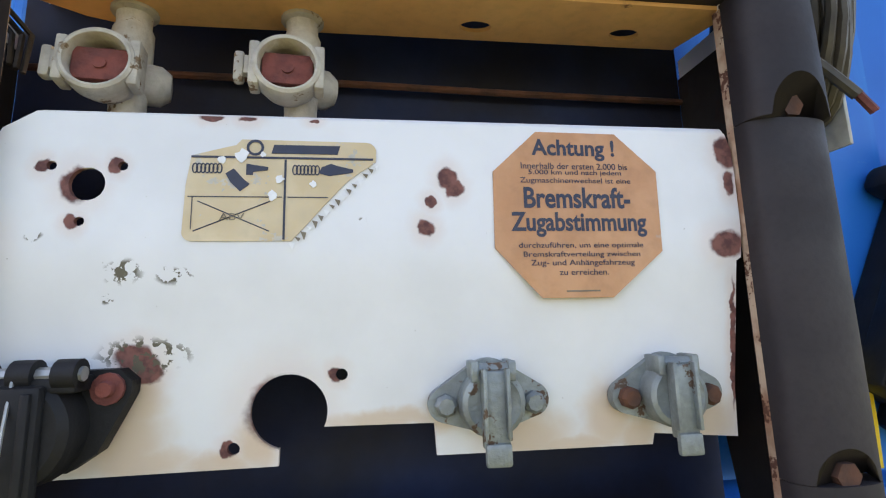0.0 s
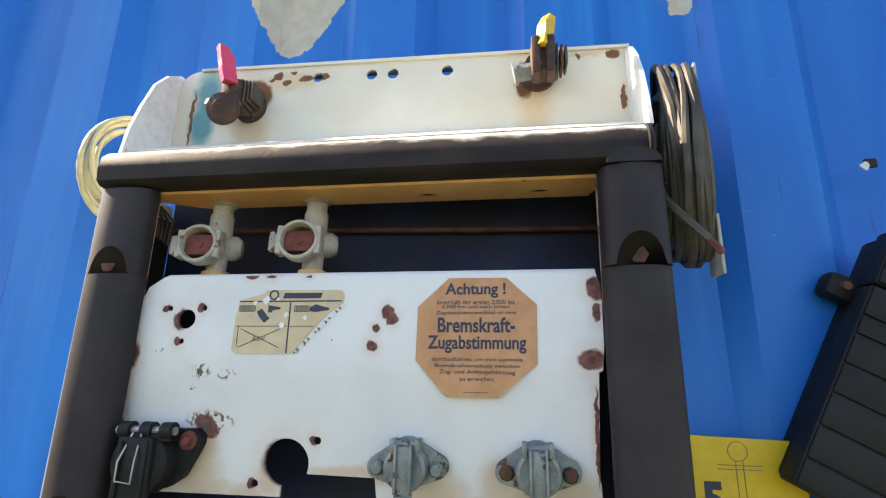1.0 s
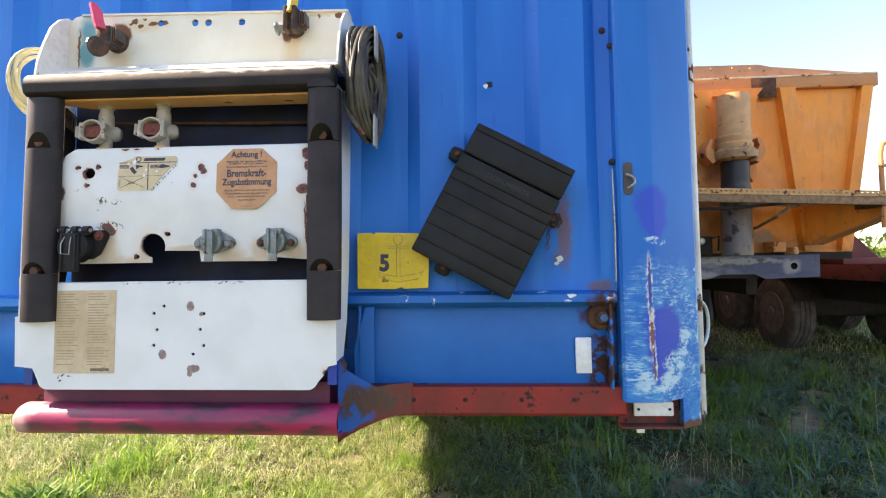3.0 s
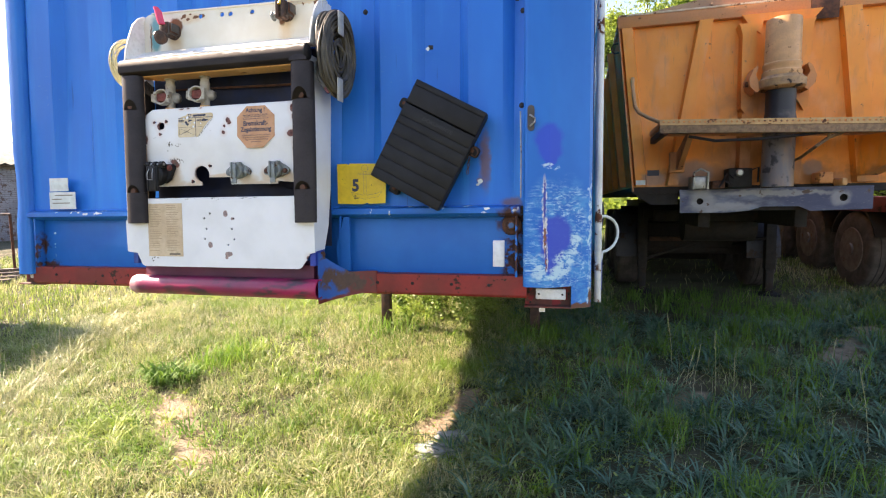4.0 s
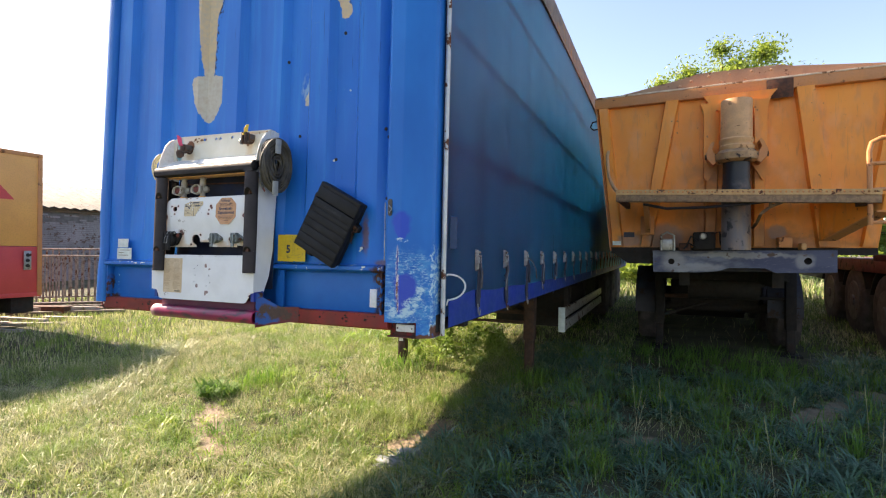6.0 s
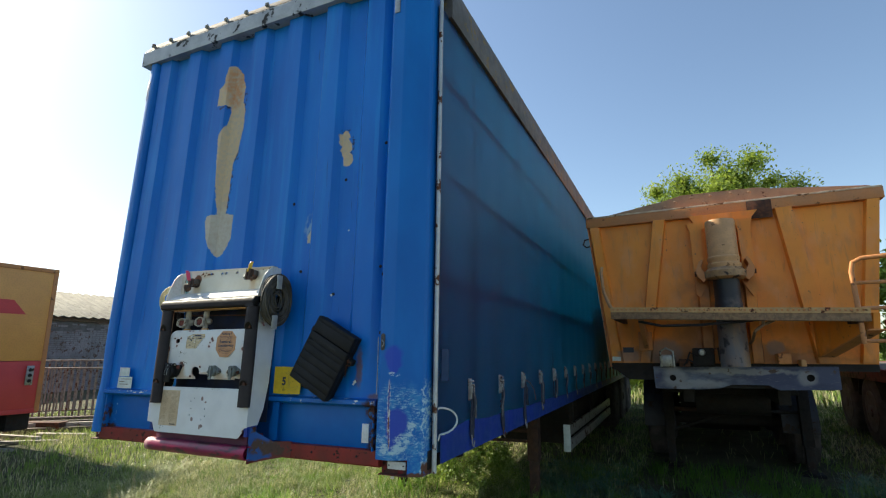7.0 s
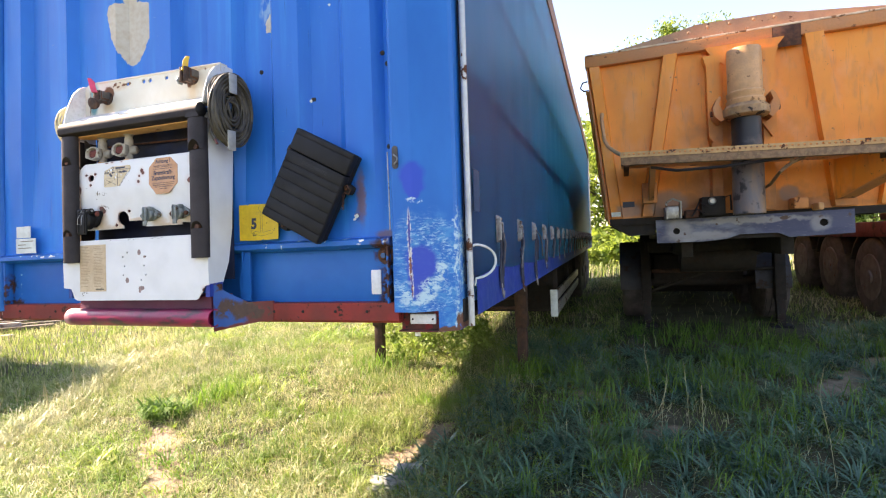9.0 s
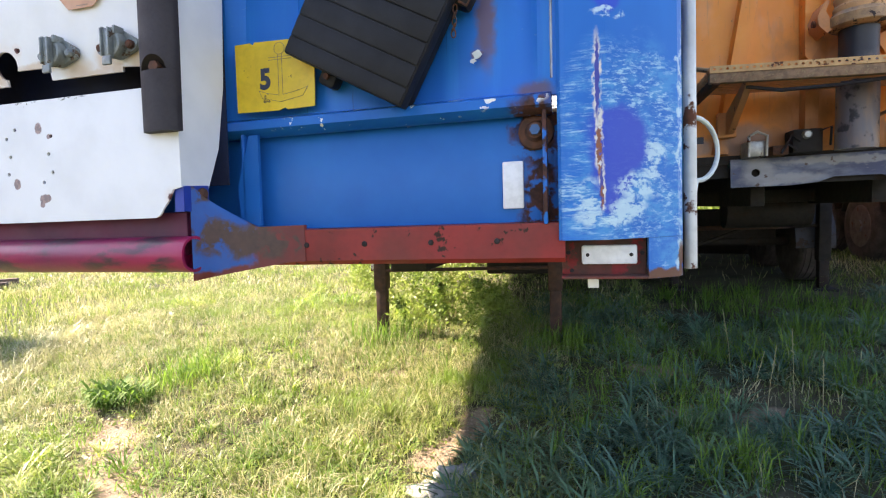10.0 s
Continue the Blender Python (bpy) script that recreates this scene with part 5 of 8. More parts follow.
# lower sheet
low = [(-0.395, 1.568), (-0.388, 1.575), (0.205, 1.575), (0.212, 1.568), (0.214, 1.50), (0.268, 1.50), (0.269, 1.390), (0.250, 1.386), (0.240, 1.366)] + arc(0.205, 1.357, 0.022, -20, -90, 6) + \
      arc(-0.395, 1.360, 0.024, 270, 190, 6) + [(-0.432, 1.383), (-0.474, 1.388), (-0.478, 1.50), (-0.398, 1.50)]
dots = [ring(x, z, 0.0040, 10) for x, z in ((-0.126, 1.522), (-0.149, 1.5055), (-0.141, 1.469), (-0.148, 1.434), (-0.033, 1.504), (-0.041, 1.469), (-0.0325, 1.433), (-0.0565, 1.414))]
low_sheet = from_mesh("lower_sheet", plate([low] + dots, PANEL_Y - 0.004, PANEL_Y), M_PANEL, unit, "white lower sheet with a ring of small holes")
bm = bmesh.new()
sweep(bm, [(PANEL_Y - 0.004, 1.571), (PANEL_Y - 0.003, 1.576), (PANEL_Y + 0.002, 1.578), (PANEL_Y + 0.010, 1.576), (PANEL_Y + 0.010, 1.573), (PANEL_Y, 1.571)], -0.388, 0.205, "x")
part("folded_lip", bm, M_PANEL, low_sheet)
# side cheeks and their front flanges
for s, xo, xf in ((1, 0.262, 0.207), (-1, -0.470, -0.384)):
    cheek = bmesh.new()
    sweep(cheek, [(PANEL_Y, 1.39), (PANEL_Y, 2.03), (-0.030, 2.03), (-0.026, 1.90), (-0.040, 1.60), (-0.062, 1.47), (-0.10, 1.38)], xo - 0.003, xo + 0.003, "x")
    part("cheek_plate", cheek, M_PANEL, unit, "white side cheek")
    # thin dark sheet added to shade the inner side of the white cheek
    part("cheek_shade_sheet", sweep(bmesh.new(), [(PANEL_Y + 0.012, 1.42), (PANEL_Y + 0.012, 2.004), (-0.032, 2.004), (-0.032, 1.90), (-0.045, 1.60), (-0.07, 1.47)], xo - 0.0065 * s - 0.001, xo - 0.0065 * s + 0.001, "x"), M_DARK, unit)
    part("front_flange", box(bmesh.new(), min(xo, xf), max(xo, xf), PANEL_Y - 0.0045, PANEL_Y - 0.0005, 1.50, 2.01), M_PANEL, unit)
    part("rusty_edge", box(bmesh.new(), xf - 0.0016, xf + 0.0016, PANEL_Y - 0.0062, PANEL_Y + 0.004, 1.50, 2.0), worn("rust_bitten_edge", (0.52, 0.38, 0.27), (0.34, 0.17, 0.10), 0.8, scale=40, spot=(0.16, 0.06, 0.035), amount=0.14, spot_scale=45), unit)


def buffer(x0, x1, z0, z1, deep=0.032, notch=0.0):
    """A D-shaped rubber buffer with an arched bolt recess cut into its lower end."""
    w, c = x1 - x0, (x0 + x1) / 2
    back = PANEL_Y - 0.005
    prof = [(c - w / 2 * math.cos(a), back - (deep - 0.005) * math.sin(a) ** 0.55) for a in [math.pi * k / 28 for k in range(29)]]
    bm = bmesh.new()
    n = len(prof)
    steps = 12
    rows = []
    for i in range(steps + 1):
        rows.append([])
        for u, v in prof:
            foot = z0 + notch * math.sqrt(max(0.0, 1 - ((u - c) / 0.026) ** 2))
            z = foot + (z1 - foot) * i / steps
            rows[-1].append(bm.verts.new((u + 0.001 * math.sin(9 * z + u * 40), v, z)))
    for a, b in zip(rows, rows[1:]):
        for k in range(n):
            bm.faces.new((a[k], a[(k + 1) % n], b[(k + 1) % n], b[k]))
    bm.faces.new(rows[0])
    bm.faces.new(rows[-1][::-1])
    return bm


for x0, x1 in ((-0.455, -0.377), (0.205, 0.280)):
    c = (x0 + x1) / 2
    for z0, z1, notch in ((1.8865, 2.004, 0.036), (1.5985, 1.886, 0.026), (1.490, 1.598, 0.0)):
        part("rubber_buffer", buffer(x0, x1, z0, z1, 0.042 if c > 0 and z1 > 2 else 0.032, notch), M_RUBBER, unit, "black rubber buffer block")
    for zc in (1.9085, 1.6140):
        part("buffer_recess", box(bmesh.new(), x0 + 0.0165, x1 - 0.0165, PANEL_Y - 0.0085, PANEL_Y - 0.0052, zc - 0.0215, zc + 0.0105), M_RUBBER, unit)
        part("buffer_bolt", rod(bmesh.new(), (c, PANEL_Y - 0.009, zc - 0.010), (c, PANEL_Y - 0.029, zc - 0.010), 0.0105, n=6), M_RUST, unit, "rusty hexagon bolt")

# header: black edge bar, sloped shelf, back plate, end plates, tan underside
bar = bmesh.new()
sweep(bar, [(-0.170, 2.006), (-0.196, 2.008), (-0.204, 2.014), (-0.206, 2.030), (-0.203, 2.048), (-0.193, 2.058), (-0.180, 2.062), (-0.170, 2.060)], -0.452, 0.262, "x")
part("edge_bar", bar, edge_bar_material(), unit, "black rubber edge bar, worn and painted sunlit pale along the top")
part("bar_end_cap", lathe(bmesh.new(), (0.262, -0.188, 2.034), (1, -0.188, 2.034), [(0, 0.026), (0.004, 0.026), (0.008, 0.02)], 14), M_PLASTIC, unit)
part("buffer_dome", sweep(bmesh.new(), [(0.212, 2.0045)] + [(0.2425 - 0.0305 * math.cos(math.pi * k / 10), 2.005 + 0.018 * math.sin(math.pi * k / 10)) for k in range(11)] + [(0.273, 2.0045)], PANEL_Y - 0.0435, PANEL_Y - 0.0395), M_RUBBER, unit)
shelf = bmesh.new()
sweep(shelf, [(-0.186, 2.064), (-0.176, 2.068), (-0.098, 2.112), (-0.090, 2.112), (-0.090, 2.106), (-0.172, 2.060)], -0.438, 0.270, "x")
part("sloped_shelf", shelf, worn("chalky_white_paint", (0.84, 0.83, 0.79), (0.74, 0.73, 0.68), 0.5, scale=20, spot=(0.55, 0.40, 0.25), amount=0.06), unit, "chalky white sloped shelf")
back = [(-0.437, 2.105), (0.269, 2.105), (0.276, 2.232), (-0.40, 2.246)] + arc(-0.405, 2.214, 0.032, 90, 180, 8)
bh = [ring(x, z, r, 14) for x, z, r in ((-0.198, 2.2195, 0.0085), (-0.110, 2.2175, 0.009), (-0.076, 2.2165, 0.009), (0.009, 2.215, 0.009))]
header = from_mesh("header_plate", plate([back] + bh, -0.097, -0.092), M_HEADER, unit, "cream header plate with holes and a teal smear")
part("plate_rim", sweep(bmesh.new(), [(-0.40, 2.244), (0.276, 2.230), (0.276, 2.235), (-0.40, 2.249)], -0.101, -0.060), M_HEADER, header)
part("header_back", box(bmesh.new(), -0.432, 0.266, -0.062, -0.058, 2.09, 2.225), M_HEADER, header)
for s, x in ((-1, -0.440), (1, 0.272)):
    e = bmesh.new()
    top = 2.240 if s < 0 else 2.230
    sweep(e, [(-0.188, 2.062), (-0.182, 2.10), (-0.168, 2.145), (-0.148, top - 0.045), (-0.124, top - 0.016), (-0.098, top), (-0.030, top), (-0.030, 2.062)], x - 0.0025, x + 0.0025, "x")
    part("end_plate", e, worn("chalky_end_paint", (0.80, 0.80, 0.77), (0.72, 0.71, 0.66), 0.5, scale=20, spot=RUST, amount=0.08), unit)
under = plate([[(-0.44, -0.170), (0.225, -0.170), (0.205, -0.100), (-0.34, -0.100), (-0.36, -0.108)], arc(-0.010, -0.123, 0.015, 0, 340, 16, 0.009), arc(0.1395, -0.123, 0.015, 0, 340, 16, 0.009)], 0, 0.004)
under.transform(Matrix.Translation((0, 0, 2.006)) @ Matrix.Rotation(radians(-90), 4, "X"))
from_mesh("header_underside", under, M_TAN, unit, "tan rust-stained underside with two oval holes")
# near-black sheet added behind the panel to stand in for its shade
part("inner_shade_sheet", box(bmesh.new(), -0.466, 0.258, -0.0265, -0.0225, 1.40, 2.095), worn("navy_shade_fill", (0.006, 0.016, 0.060), (0.008, 0.008, 0.016), 0.7, scale=6), unit)
part("rusty_wire", pipe(bmesh.new(), [(-0.45, -0.040, 1.985), (-0.2, -0.042, 1.98), (0.05, -0.042, 1.974), (0.25, -0.040, 1.972)], 0.004, 7), M_RUST, unit)


def duo_coupling(x, z):
    """Cast coupling hanging from a short pipe: a square rounded mouth with a rusty core."""
    y = -0.152
    pipe_bm = bmesh.new()
    px = x + 0.006
    lathe(pipe_bm, (px, -0.118, 2.003), (px, -0.118, 1.90), [(0, 0.019), (0.004, 0.019), (0.006, 0.0145), (0.016, 0.014), (0.022, 0.0165), (0.045, 0.0165), (0.075, 0.0150), (0.10, 0.0140), (0.112, 0.0150)], 18)
    lathe(pipe_bm, (px + 0.004, -0.112, z + 0.004), (px + 0.036, -0.100, z + 0.004), [(0, 0.019), (0.018, 0.018), (0.026, 0.012), (0.027, 0.004)], 14)
    p = part("coupling_body", pipe_bm, M_CAST, unit, "weathered cast brake coupling")
    mouth = bmesh.new()
    n = 40
    tilt = Matrix.Translation((x, y, z)) @ Matrix.Rotation(radians(6), 4, "Z") @ Matrix.Rotation(radians(-5), 4, "X") @ Matrix.Scale(0.92, 4)

    def radius(r, i, square):
        c4 = 0.5 - 0.5 * math.cos(8 * math.pi * i / n)
        return r * (1 + square * c4 ** 3)
    rings = [[mouth.verts.new(tilt @ Vector((radius(r, i, sq) * math.cos(2 * math.pi * i / n), dy, radius(r, i, sq) * math.sin(2 * math.pi * i / n)))) for i in range(n)]
             for r, dy, sq in ((0.018, 0.030, 0.0), (0.026, 0.022, 0.0), (0.0300, 0.010, 0.0), (0.0305, -0.006, 0.0), (0.0295, -0.0105, 0.0), (0.0270, -0.0120, 0.0), (0.0250, -0.0115, 0.0), (0.0238, -0.007, 0.0), (0.0235, 0.012, 0.0))]
    for a, b in zip(rings, rings[1:]):
        for i in range(n):
            mouth.faces.new((a[i], a[(i + 1) % n], b[(i + 1) % n], b[i]))
    mouth.faces.new(rings[0])
    part("coupling_mouth", mouth, M_CAST, p)
    for e0, e1 in ((-0.0325, -0.0235), (0.0235, 0.0325)):
        part("coupling_ear", box(bmesh.new(), e0, e1, -0.0095, 0.012, -0.0215, 0.0215, 0.0022, tilt), M_CAST, p)
    part("coupling_lug", box(bmesh.new(), -0.046, -0.037, -0.002, 0.010, -0.015, 0.015, 0.003, tilt), M_CAST, p)
    part("coupling_neck", box(bmesh.new(), -0.037, -0.028, -0.004, 0.005, -0.009, 0.009, 0.001, tilt), M_CAST, p)
    core = bmesh.new()
    box(core, -0.0225, 0.0225, -0.002, 0.009, -0.0155, 0.0155, 0.002, tilt)
    part("coupling_core", core, M_REDRUST, p, "rust-red core")
    part("core_stud", rod(bmesh.new(), tilt @ Vector((0, 0.0, 0)), tilt @ Vector((0, -0.004, 0)), 0.005, n=10), M_REDRUST, p)
    part("inner_disc", rod(bmesh.new(), tilt @ Vector((0, 0.0105, 0)), tilt @ Vector((0, 0.0118, 0)), 0.0235, n=20), M_RUST, p)
    part("coupling_foot", lathe(bmesh.new(), (px, -0.118, 1.900), (px, -0.118, 0), [(0, 0.0185), (0.006, 0.0195), (0.020, 0.018)], 12), M_TAN, p)


duo_coupling(-0.321, 1.933)
duo_coupling(-0.177, 1.935)


M_TAPRUST = worn("dark_tap_rust", (0.075, 0.038, 0.024), (0.035, 0.022, 0.018), 0.8, scale=40, spot=(0.16, 0.13, 0.11), amount=0.10, grain=160, relief=0.6, spot_scale=40)


def tap(x, z, colour, name, lean_x, flip):
    """Rusty brake tap with a plastic lever."""
    y = -0.097
    p = part("tap_body", box(bmesh.new(), x - 0.017, x + 0.017, y - 0.052, y - 0.018, z - 0.026, z + 0.024, 0.007), M_TAPRUST, unit, "rusted brake tap body")
    part("tap_flange", lathe(bmesh.new(), (x + 0.006 * flip, y, z), (x + 0.006 * flip, -1, z), [(0, 0.027), (0.008, 0.027), (0.010, 0.020), (0.034, 0.018)], 18), M_TAPRUST, p)
    if flip > 0:
        part("tap_union", lathe(bmesh.new(), (x - 0.002, y - 0.048, z - 0.030), (x - 0.002, y - 0.148, z - 0.062), [(0, 0.020), (0.012, 0.024), (0.016, 0.024), (0.018, 0.015), (0.019, 0.014)], 18), M_TAPRUST, p)
    else:
        for k in (-1, 1):
            part("tap_cheek", box(bmesh.new(), x + 0.010 * k - 0.006, x + 0.010 * k + 0.006, y - 0.060, y - 0.030, z - 0.032, z + 0.028, 0.003), M_TAPRUST, p)
    for k in range(4):
        part("tap_fin", box(bmesh.new(), x + 0.012 + 0.006 * k, x + 0.0155 + 0.006 * k, y - 0.046, y - 0.012, z - 0.022 + 0.004 * k, z + 0.024 - 0.002 * k, 0.001), M_GREASE if k % 2 else M_RUST, p)
    nut = rod(bmesh.new(), (x - 0.012, y - 0.034, z - 0.012), (x - 0.036, y - 0.034, z - 0.016), 0.012, n=6)
    rod(nut, (x - 0.036, y - 0.034, z - 0.016), (x - 0.041, y - 0.034, z - 0.017), 0.016, n=6)
    part("tap_nut", nut, M_GREY, p)
    lever = bmesh.new()
    pts = [(x, z + 0.012), (x + lean_x * 0.45, z + 0.040), (x + lean_x, z + 0.068)]
    sweep(lever, [(pts[0][0] - 0.010, pts[0][1]), (pts[0][0] + 0.011, pts[0][1]), (pts[1][0] + 0.010, pts[1][1] - 0.004), (pts[1][0] + 0.010, pts[1][1] + 0.012), (pts[2][0] + 0.007, pts[2][1]), (pts[2][0] - 0.007, pts[2][1]), (pts[1][0] - 0.010, pts[1][1] + 0.008), (pts[1][0] - 0.009, pts[1][1] - 0.008)], y - 0.062, y - 0.046)
    bmesh.ops.bevel(lever, geom=list(lever.edges), offset=0.0015, segments=1, affect="EDGES")
    bmesh.ops.rotate(lever, verts=lever.verts, cent=(x, y - 0.054, z), matrix=Matrix.Rotation(radians(48), 3, "Z"))
    part("tap_lever", lever, colour, p, name)


tap(-0.312, 2.172, M_REDH, "red plastic lever", -0.018, 1)
tap(0.150, 2.194, M_YELH, "yellow plastic lever", 0.016, -1)


def capped_socket(x, z):
    """Diamond flange with a hinged round cover and two rusty bolts."""
    y = PANEL_Y + 0.0175
    bm = bmesh.new()
    dia = []
    for cx, cz, r, a0, a1 in ((-0.034, -0.006, 0.013, 130, 260), (0.0, -0.002, 0.026, 250, 290), (0.034, -0.004, 0.013, 280, 410), (0.0, 0.006, 0.022, 55, 125)):
        dia += [(x + u, z + w) for u, w in arc(cx, cz, r, a0, a1, 8)]
    sweep(bm, dia, y - 0.010, y - 0.0005)
    f = part("socket_flange", bm, M_GREY, unit, "grey cast socket with a sprung cover")
    cov = bmesh.new()
    lathe(cov, (x, y - 0.010, z - 0.004), (x, -1, z - 0.004), [(0, 0.025), (0.012, 0.025), (0.016, 0.0235), (0.018, 0.020), (0.017, 0.018)], 24)
    cover = part("socket_cover", cov, M_GREY, f)
    part("cover_strap", box(bmesh.new(), x - 0.010, x + 0.010, y - 0.033, y - 0.026, z - 0.034, z + 0.020, 0.002), M_GREY, cover)
    for u in (-0.010, 0.007):
        part("cover_rib", box(bmesh.new(), x + u, x + u + 0.003, y - 0.038, y - 0.030, z - 0.028, z + 0.022, 0.001), M_GREY, cover)
    part("pull_tab", box(bmesh.new(), x - 0.009, x + 0.010, y - 0.036, y - 0.030, z - 0.046, z - 0.030, 0.002), M_GREY, cover)
    hinge = rod(bmesh.new(), (x - 0.016, y - 0.024, z + 0.021), (x + 0.016, y - 0.024, z + 0.021), 0.0045, n=10)
    for u in (-0.017, 0.011):
        box(hinge, x + u, x + u + 0.006, y - 0.030, y - 0.008, z + 0.012, z + 0.027, 0.0015)
    part("hinge", hinge, M_GREY, f)
    for u in (-0.034, 0.034):
        part("bolt_head", lathe(bmesh.new(), (x + u, y - 0.010, z - 0.006), (x + u, -1, z - 0.006), [(0, 0.0085), (0.006, 0.0085), (0.009, 0.006)], 8), M_RUST if x > 0.05 else M_GREY, f)


capped_socket(-0.019, 1.668)
capped_socket(0.127, 1.668)

# black socket with wire bail
bs = bmesh.new()
y = PANEL_Y + 0.015
sweep(bs, [(-0.3640, 1.696), (-0.2810, 1.697), (-0.2725, 1.689), (-0.2725, 1.680), (-0.2810, 1.662), (-0.2910, 1.642), (-0.3090, 1.630), (-0.3690, 1.632)], y - 0.014, y - 0.0005)
sock = part("trailer_socket", bs, M_PLASTIC, unit, "black plastic plug socket")
cyl = bmesh.new()
lathe(cyl, (-0.3350, y - 0.012, 1.660), (-0.3350, -1, 1.655), [(0, 0.038), (0.016, 0.037), (0.022, 0.036), (0.026, 0.031)], 28)
socket_lid = part("socket_lid", cyl, M_PLASTIC, sock)
part("latch_tab", box(bmesh.new(), -0.3590, -0.3130, y - 0.044, y - 0.034, 1.602, 1.690, 0.004), M_PLASTIC, socket_lid)
for u in (-0.3550, -0.3230):
    part("tab_rib", box(bmesh.new(), u, u + 0.006, y - 0.047, y - 0.042, 1.606, 1.686, 0.0015), M_PLASTIC, socket_lid)
hg = bmesh.new()
for u in (-0.3650, -0.3370, -0.3110):
    rod(hg, (u, y - 0.030, 1.696), (u + 0.014, y - 0.030, 1.696), 0.010, n=14)
box(hg, -0.3650, -0.2970, y - 0.036, y - 0.012, 1.684, 1.694, 0.002)
part("socket_hinge", hg, M_PLASTIC, sock)
part("hinge_pin", rod(bmesh.new(), (-0.3710, y - 0.030, 1.696), (-0.2950, y - 0.030, 1.696), 0.005, n=8), M_STEEL, sock)
part("wire_bail", pipe(bmesh.new(), [(-0.3440, y - 0.038, 1.694), (-0.3490, y - 0.050, 1.664), (-0.3485, y - 0.050, 1.643), (-0.3290, y - 0.050, 1.641), (-0.3280, y - 0.050, 1.664), (-0.3330, y - 0.038, 1.694)], 0.0012, 6), M_STEEL, sock, "bent steel wire bail")
part("flange_bolt", lathe(bmesh.new(), (-0.2870, y - 0.014, 1.684), (-0.2870, -1, 1.684), [(0, 0.011), (0.003, 0.011), (0.0035, 0.006), (0.008, 0.005)], 12), M_REDRUST, sock)

# notice, gold foil label, type label
octagon = [(0.027, 1.879), (0.096, 1.8785), (0.1305, 1.846), (0.1295, 1.778), (0.084, 1.7405), (0.025, 1.741), (-0.0115, 1.781), (-0.0105, 1.844)]
notice = from_mesh("warning_notice", plate([octagon], PANEL_Y - 0.0012, PANEL_Y - 0.0003), M_LABEL, unit, "faded orange octagonal German brake notice")
for words, zz, w, h, heavy in (("Achtung !", 1.8635, 0.072, 0.0185, 0.025), ("Innerhalb der ersten 2.000 bis", 1.8495, 0.092, 0.0054, 0.0), ("5.000 km und nach jedem", 1.8435, 0.080, 0.0054, 0.0), ("Zugmaschinenwechsel ist eine", 1.8365, 0.095, 0.0058, 0.0),
                               ("Bremskraft-", 1.8225, 0.091, 0.0180, 0.025), ("Zugabstimmung", 1.8000, 0.115, 0.0205, 0.025), ("durchzuführen, um eine optimale", 1.7825, 0.105, 0.0058, 0.0), ("Bremskraftverteilung zwischen", 1.7752, 0.098, 0.0056, 0.0),
                               ("Zug- und Anhängefahrzeug", 1.7683, 0.087, 0.0060, 0.0), ("zu erreichen.", 1.7612, 0.041, 0.0048, 0.0)):
    from_mesh("notice_text", lettering(words, 0.060 + (1.80 - zz) * 0.02, zz, w, h, PANEL_Y - 0.0015, 0.0003, heavy), M_INK, notice)
part("print_bar", box(bmesh.new(), 0.045, 0.073, PANEL_Y - 0.0016, PANEL_Y - 0.0013, 1.7455, 1.7467), M_INKG, notice)
foil_outline = [(-0.2420, 1.853), (-0.2100, 1.862), (-0.2060, 1.8665)] + arc(-0.1120, 1.8580, 0.008, 90, 10, 5) + [(-0.1045, 1.850), (-0.1240, 1.836), (-0.1310, 1.829), (-0.1460, 1.812), (-0.1560, 1.800), (-0.1675, 1.787)] + arc(-0.2390, 1.794, 0.007, 270, 190, 4) + [(-0.2450, 1.83)]
foil = from_mesh("foil_label", plate([foil_outline], PANEL_Y - 0.0012, PANEL_Y - 0.0003), M_FOIL, unit, "torn gold foil label with coupling drawings")
yy0, yy1 = PANEL_Y - 0.0018, PANEL_Y - 0.0013
marks = [(-0.242, -0.1065, 1.8512, 1.8528), (-0.1740, -0.1724, 1.788, 1.8505), (-0.243, -0.1755, 1.8205, 1.8212), (-0.171, -0.141, 1.8205, 1.8212), (-0.240, -0.2395, 1.796, 1.8205)]
for a, b, c, d in marks:
    part("label_line", box(bmesh.new(), a, b, yy0, yy1, c, d), M_INK, foil)
# brand mark drawn as a plain bar and roundel
part("brand_bar", sweep(bmesh.new(), [(-0.1840, 1.8555), (-0.1340, 1.8555), (-0.1320, 1.8625), (-0.1820, 1.8625)], yy0, yy1), M_INK, foil)
from_mesh("brand_roundel", plate([ring(-0.1960, 1.860, 0.0065), ring(-0.1960, 1.860, 0.0045)], yy0, yy1), M_INK, foil)
for a, b in (((-0.2360, 1.8175), (-0.1840, 1.7945)), ((-0.1840, 1.8175), (-0.2380, 1.7945))):
    part("cross_line", pipe(bmesh.new(), [(a[0], yy1, a[1]), (b[0], yy1, b[1])], 0.0005, 5), M_INK, foil)
for x0, z0, r0, sd in ((-0.2050, 1.8535, 0.0055, 1), (-0.1770, 1.835, 0.0035, 2), (-0.1520, 1.8315, 0.0028, 3), (-0.1820, 1.822, 0.0042, 4), (-0.2200, 1.8495, 0.003, 5), (-0.1900, 1.8545, 0.0022, 6)):
    q = random.Random(sd)
    blot = [(x0 + r0 * q.uniform(0.6, 1.2) * math.cos(a), z0 + r0 * q.uniform(0.6, 1.2) * math.sin(a)) for a in [2 * math.pi * i / 11 for i in range(11)]]
    from_mesh("worn_spot", plate([blot], yy0 - 0.0004, yy1 - 0.0002), M_WHITE, foil)
q = random.Random(77)
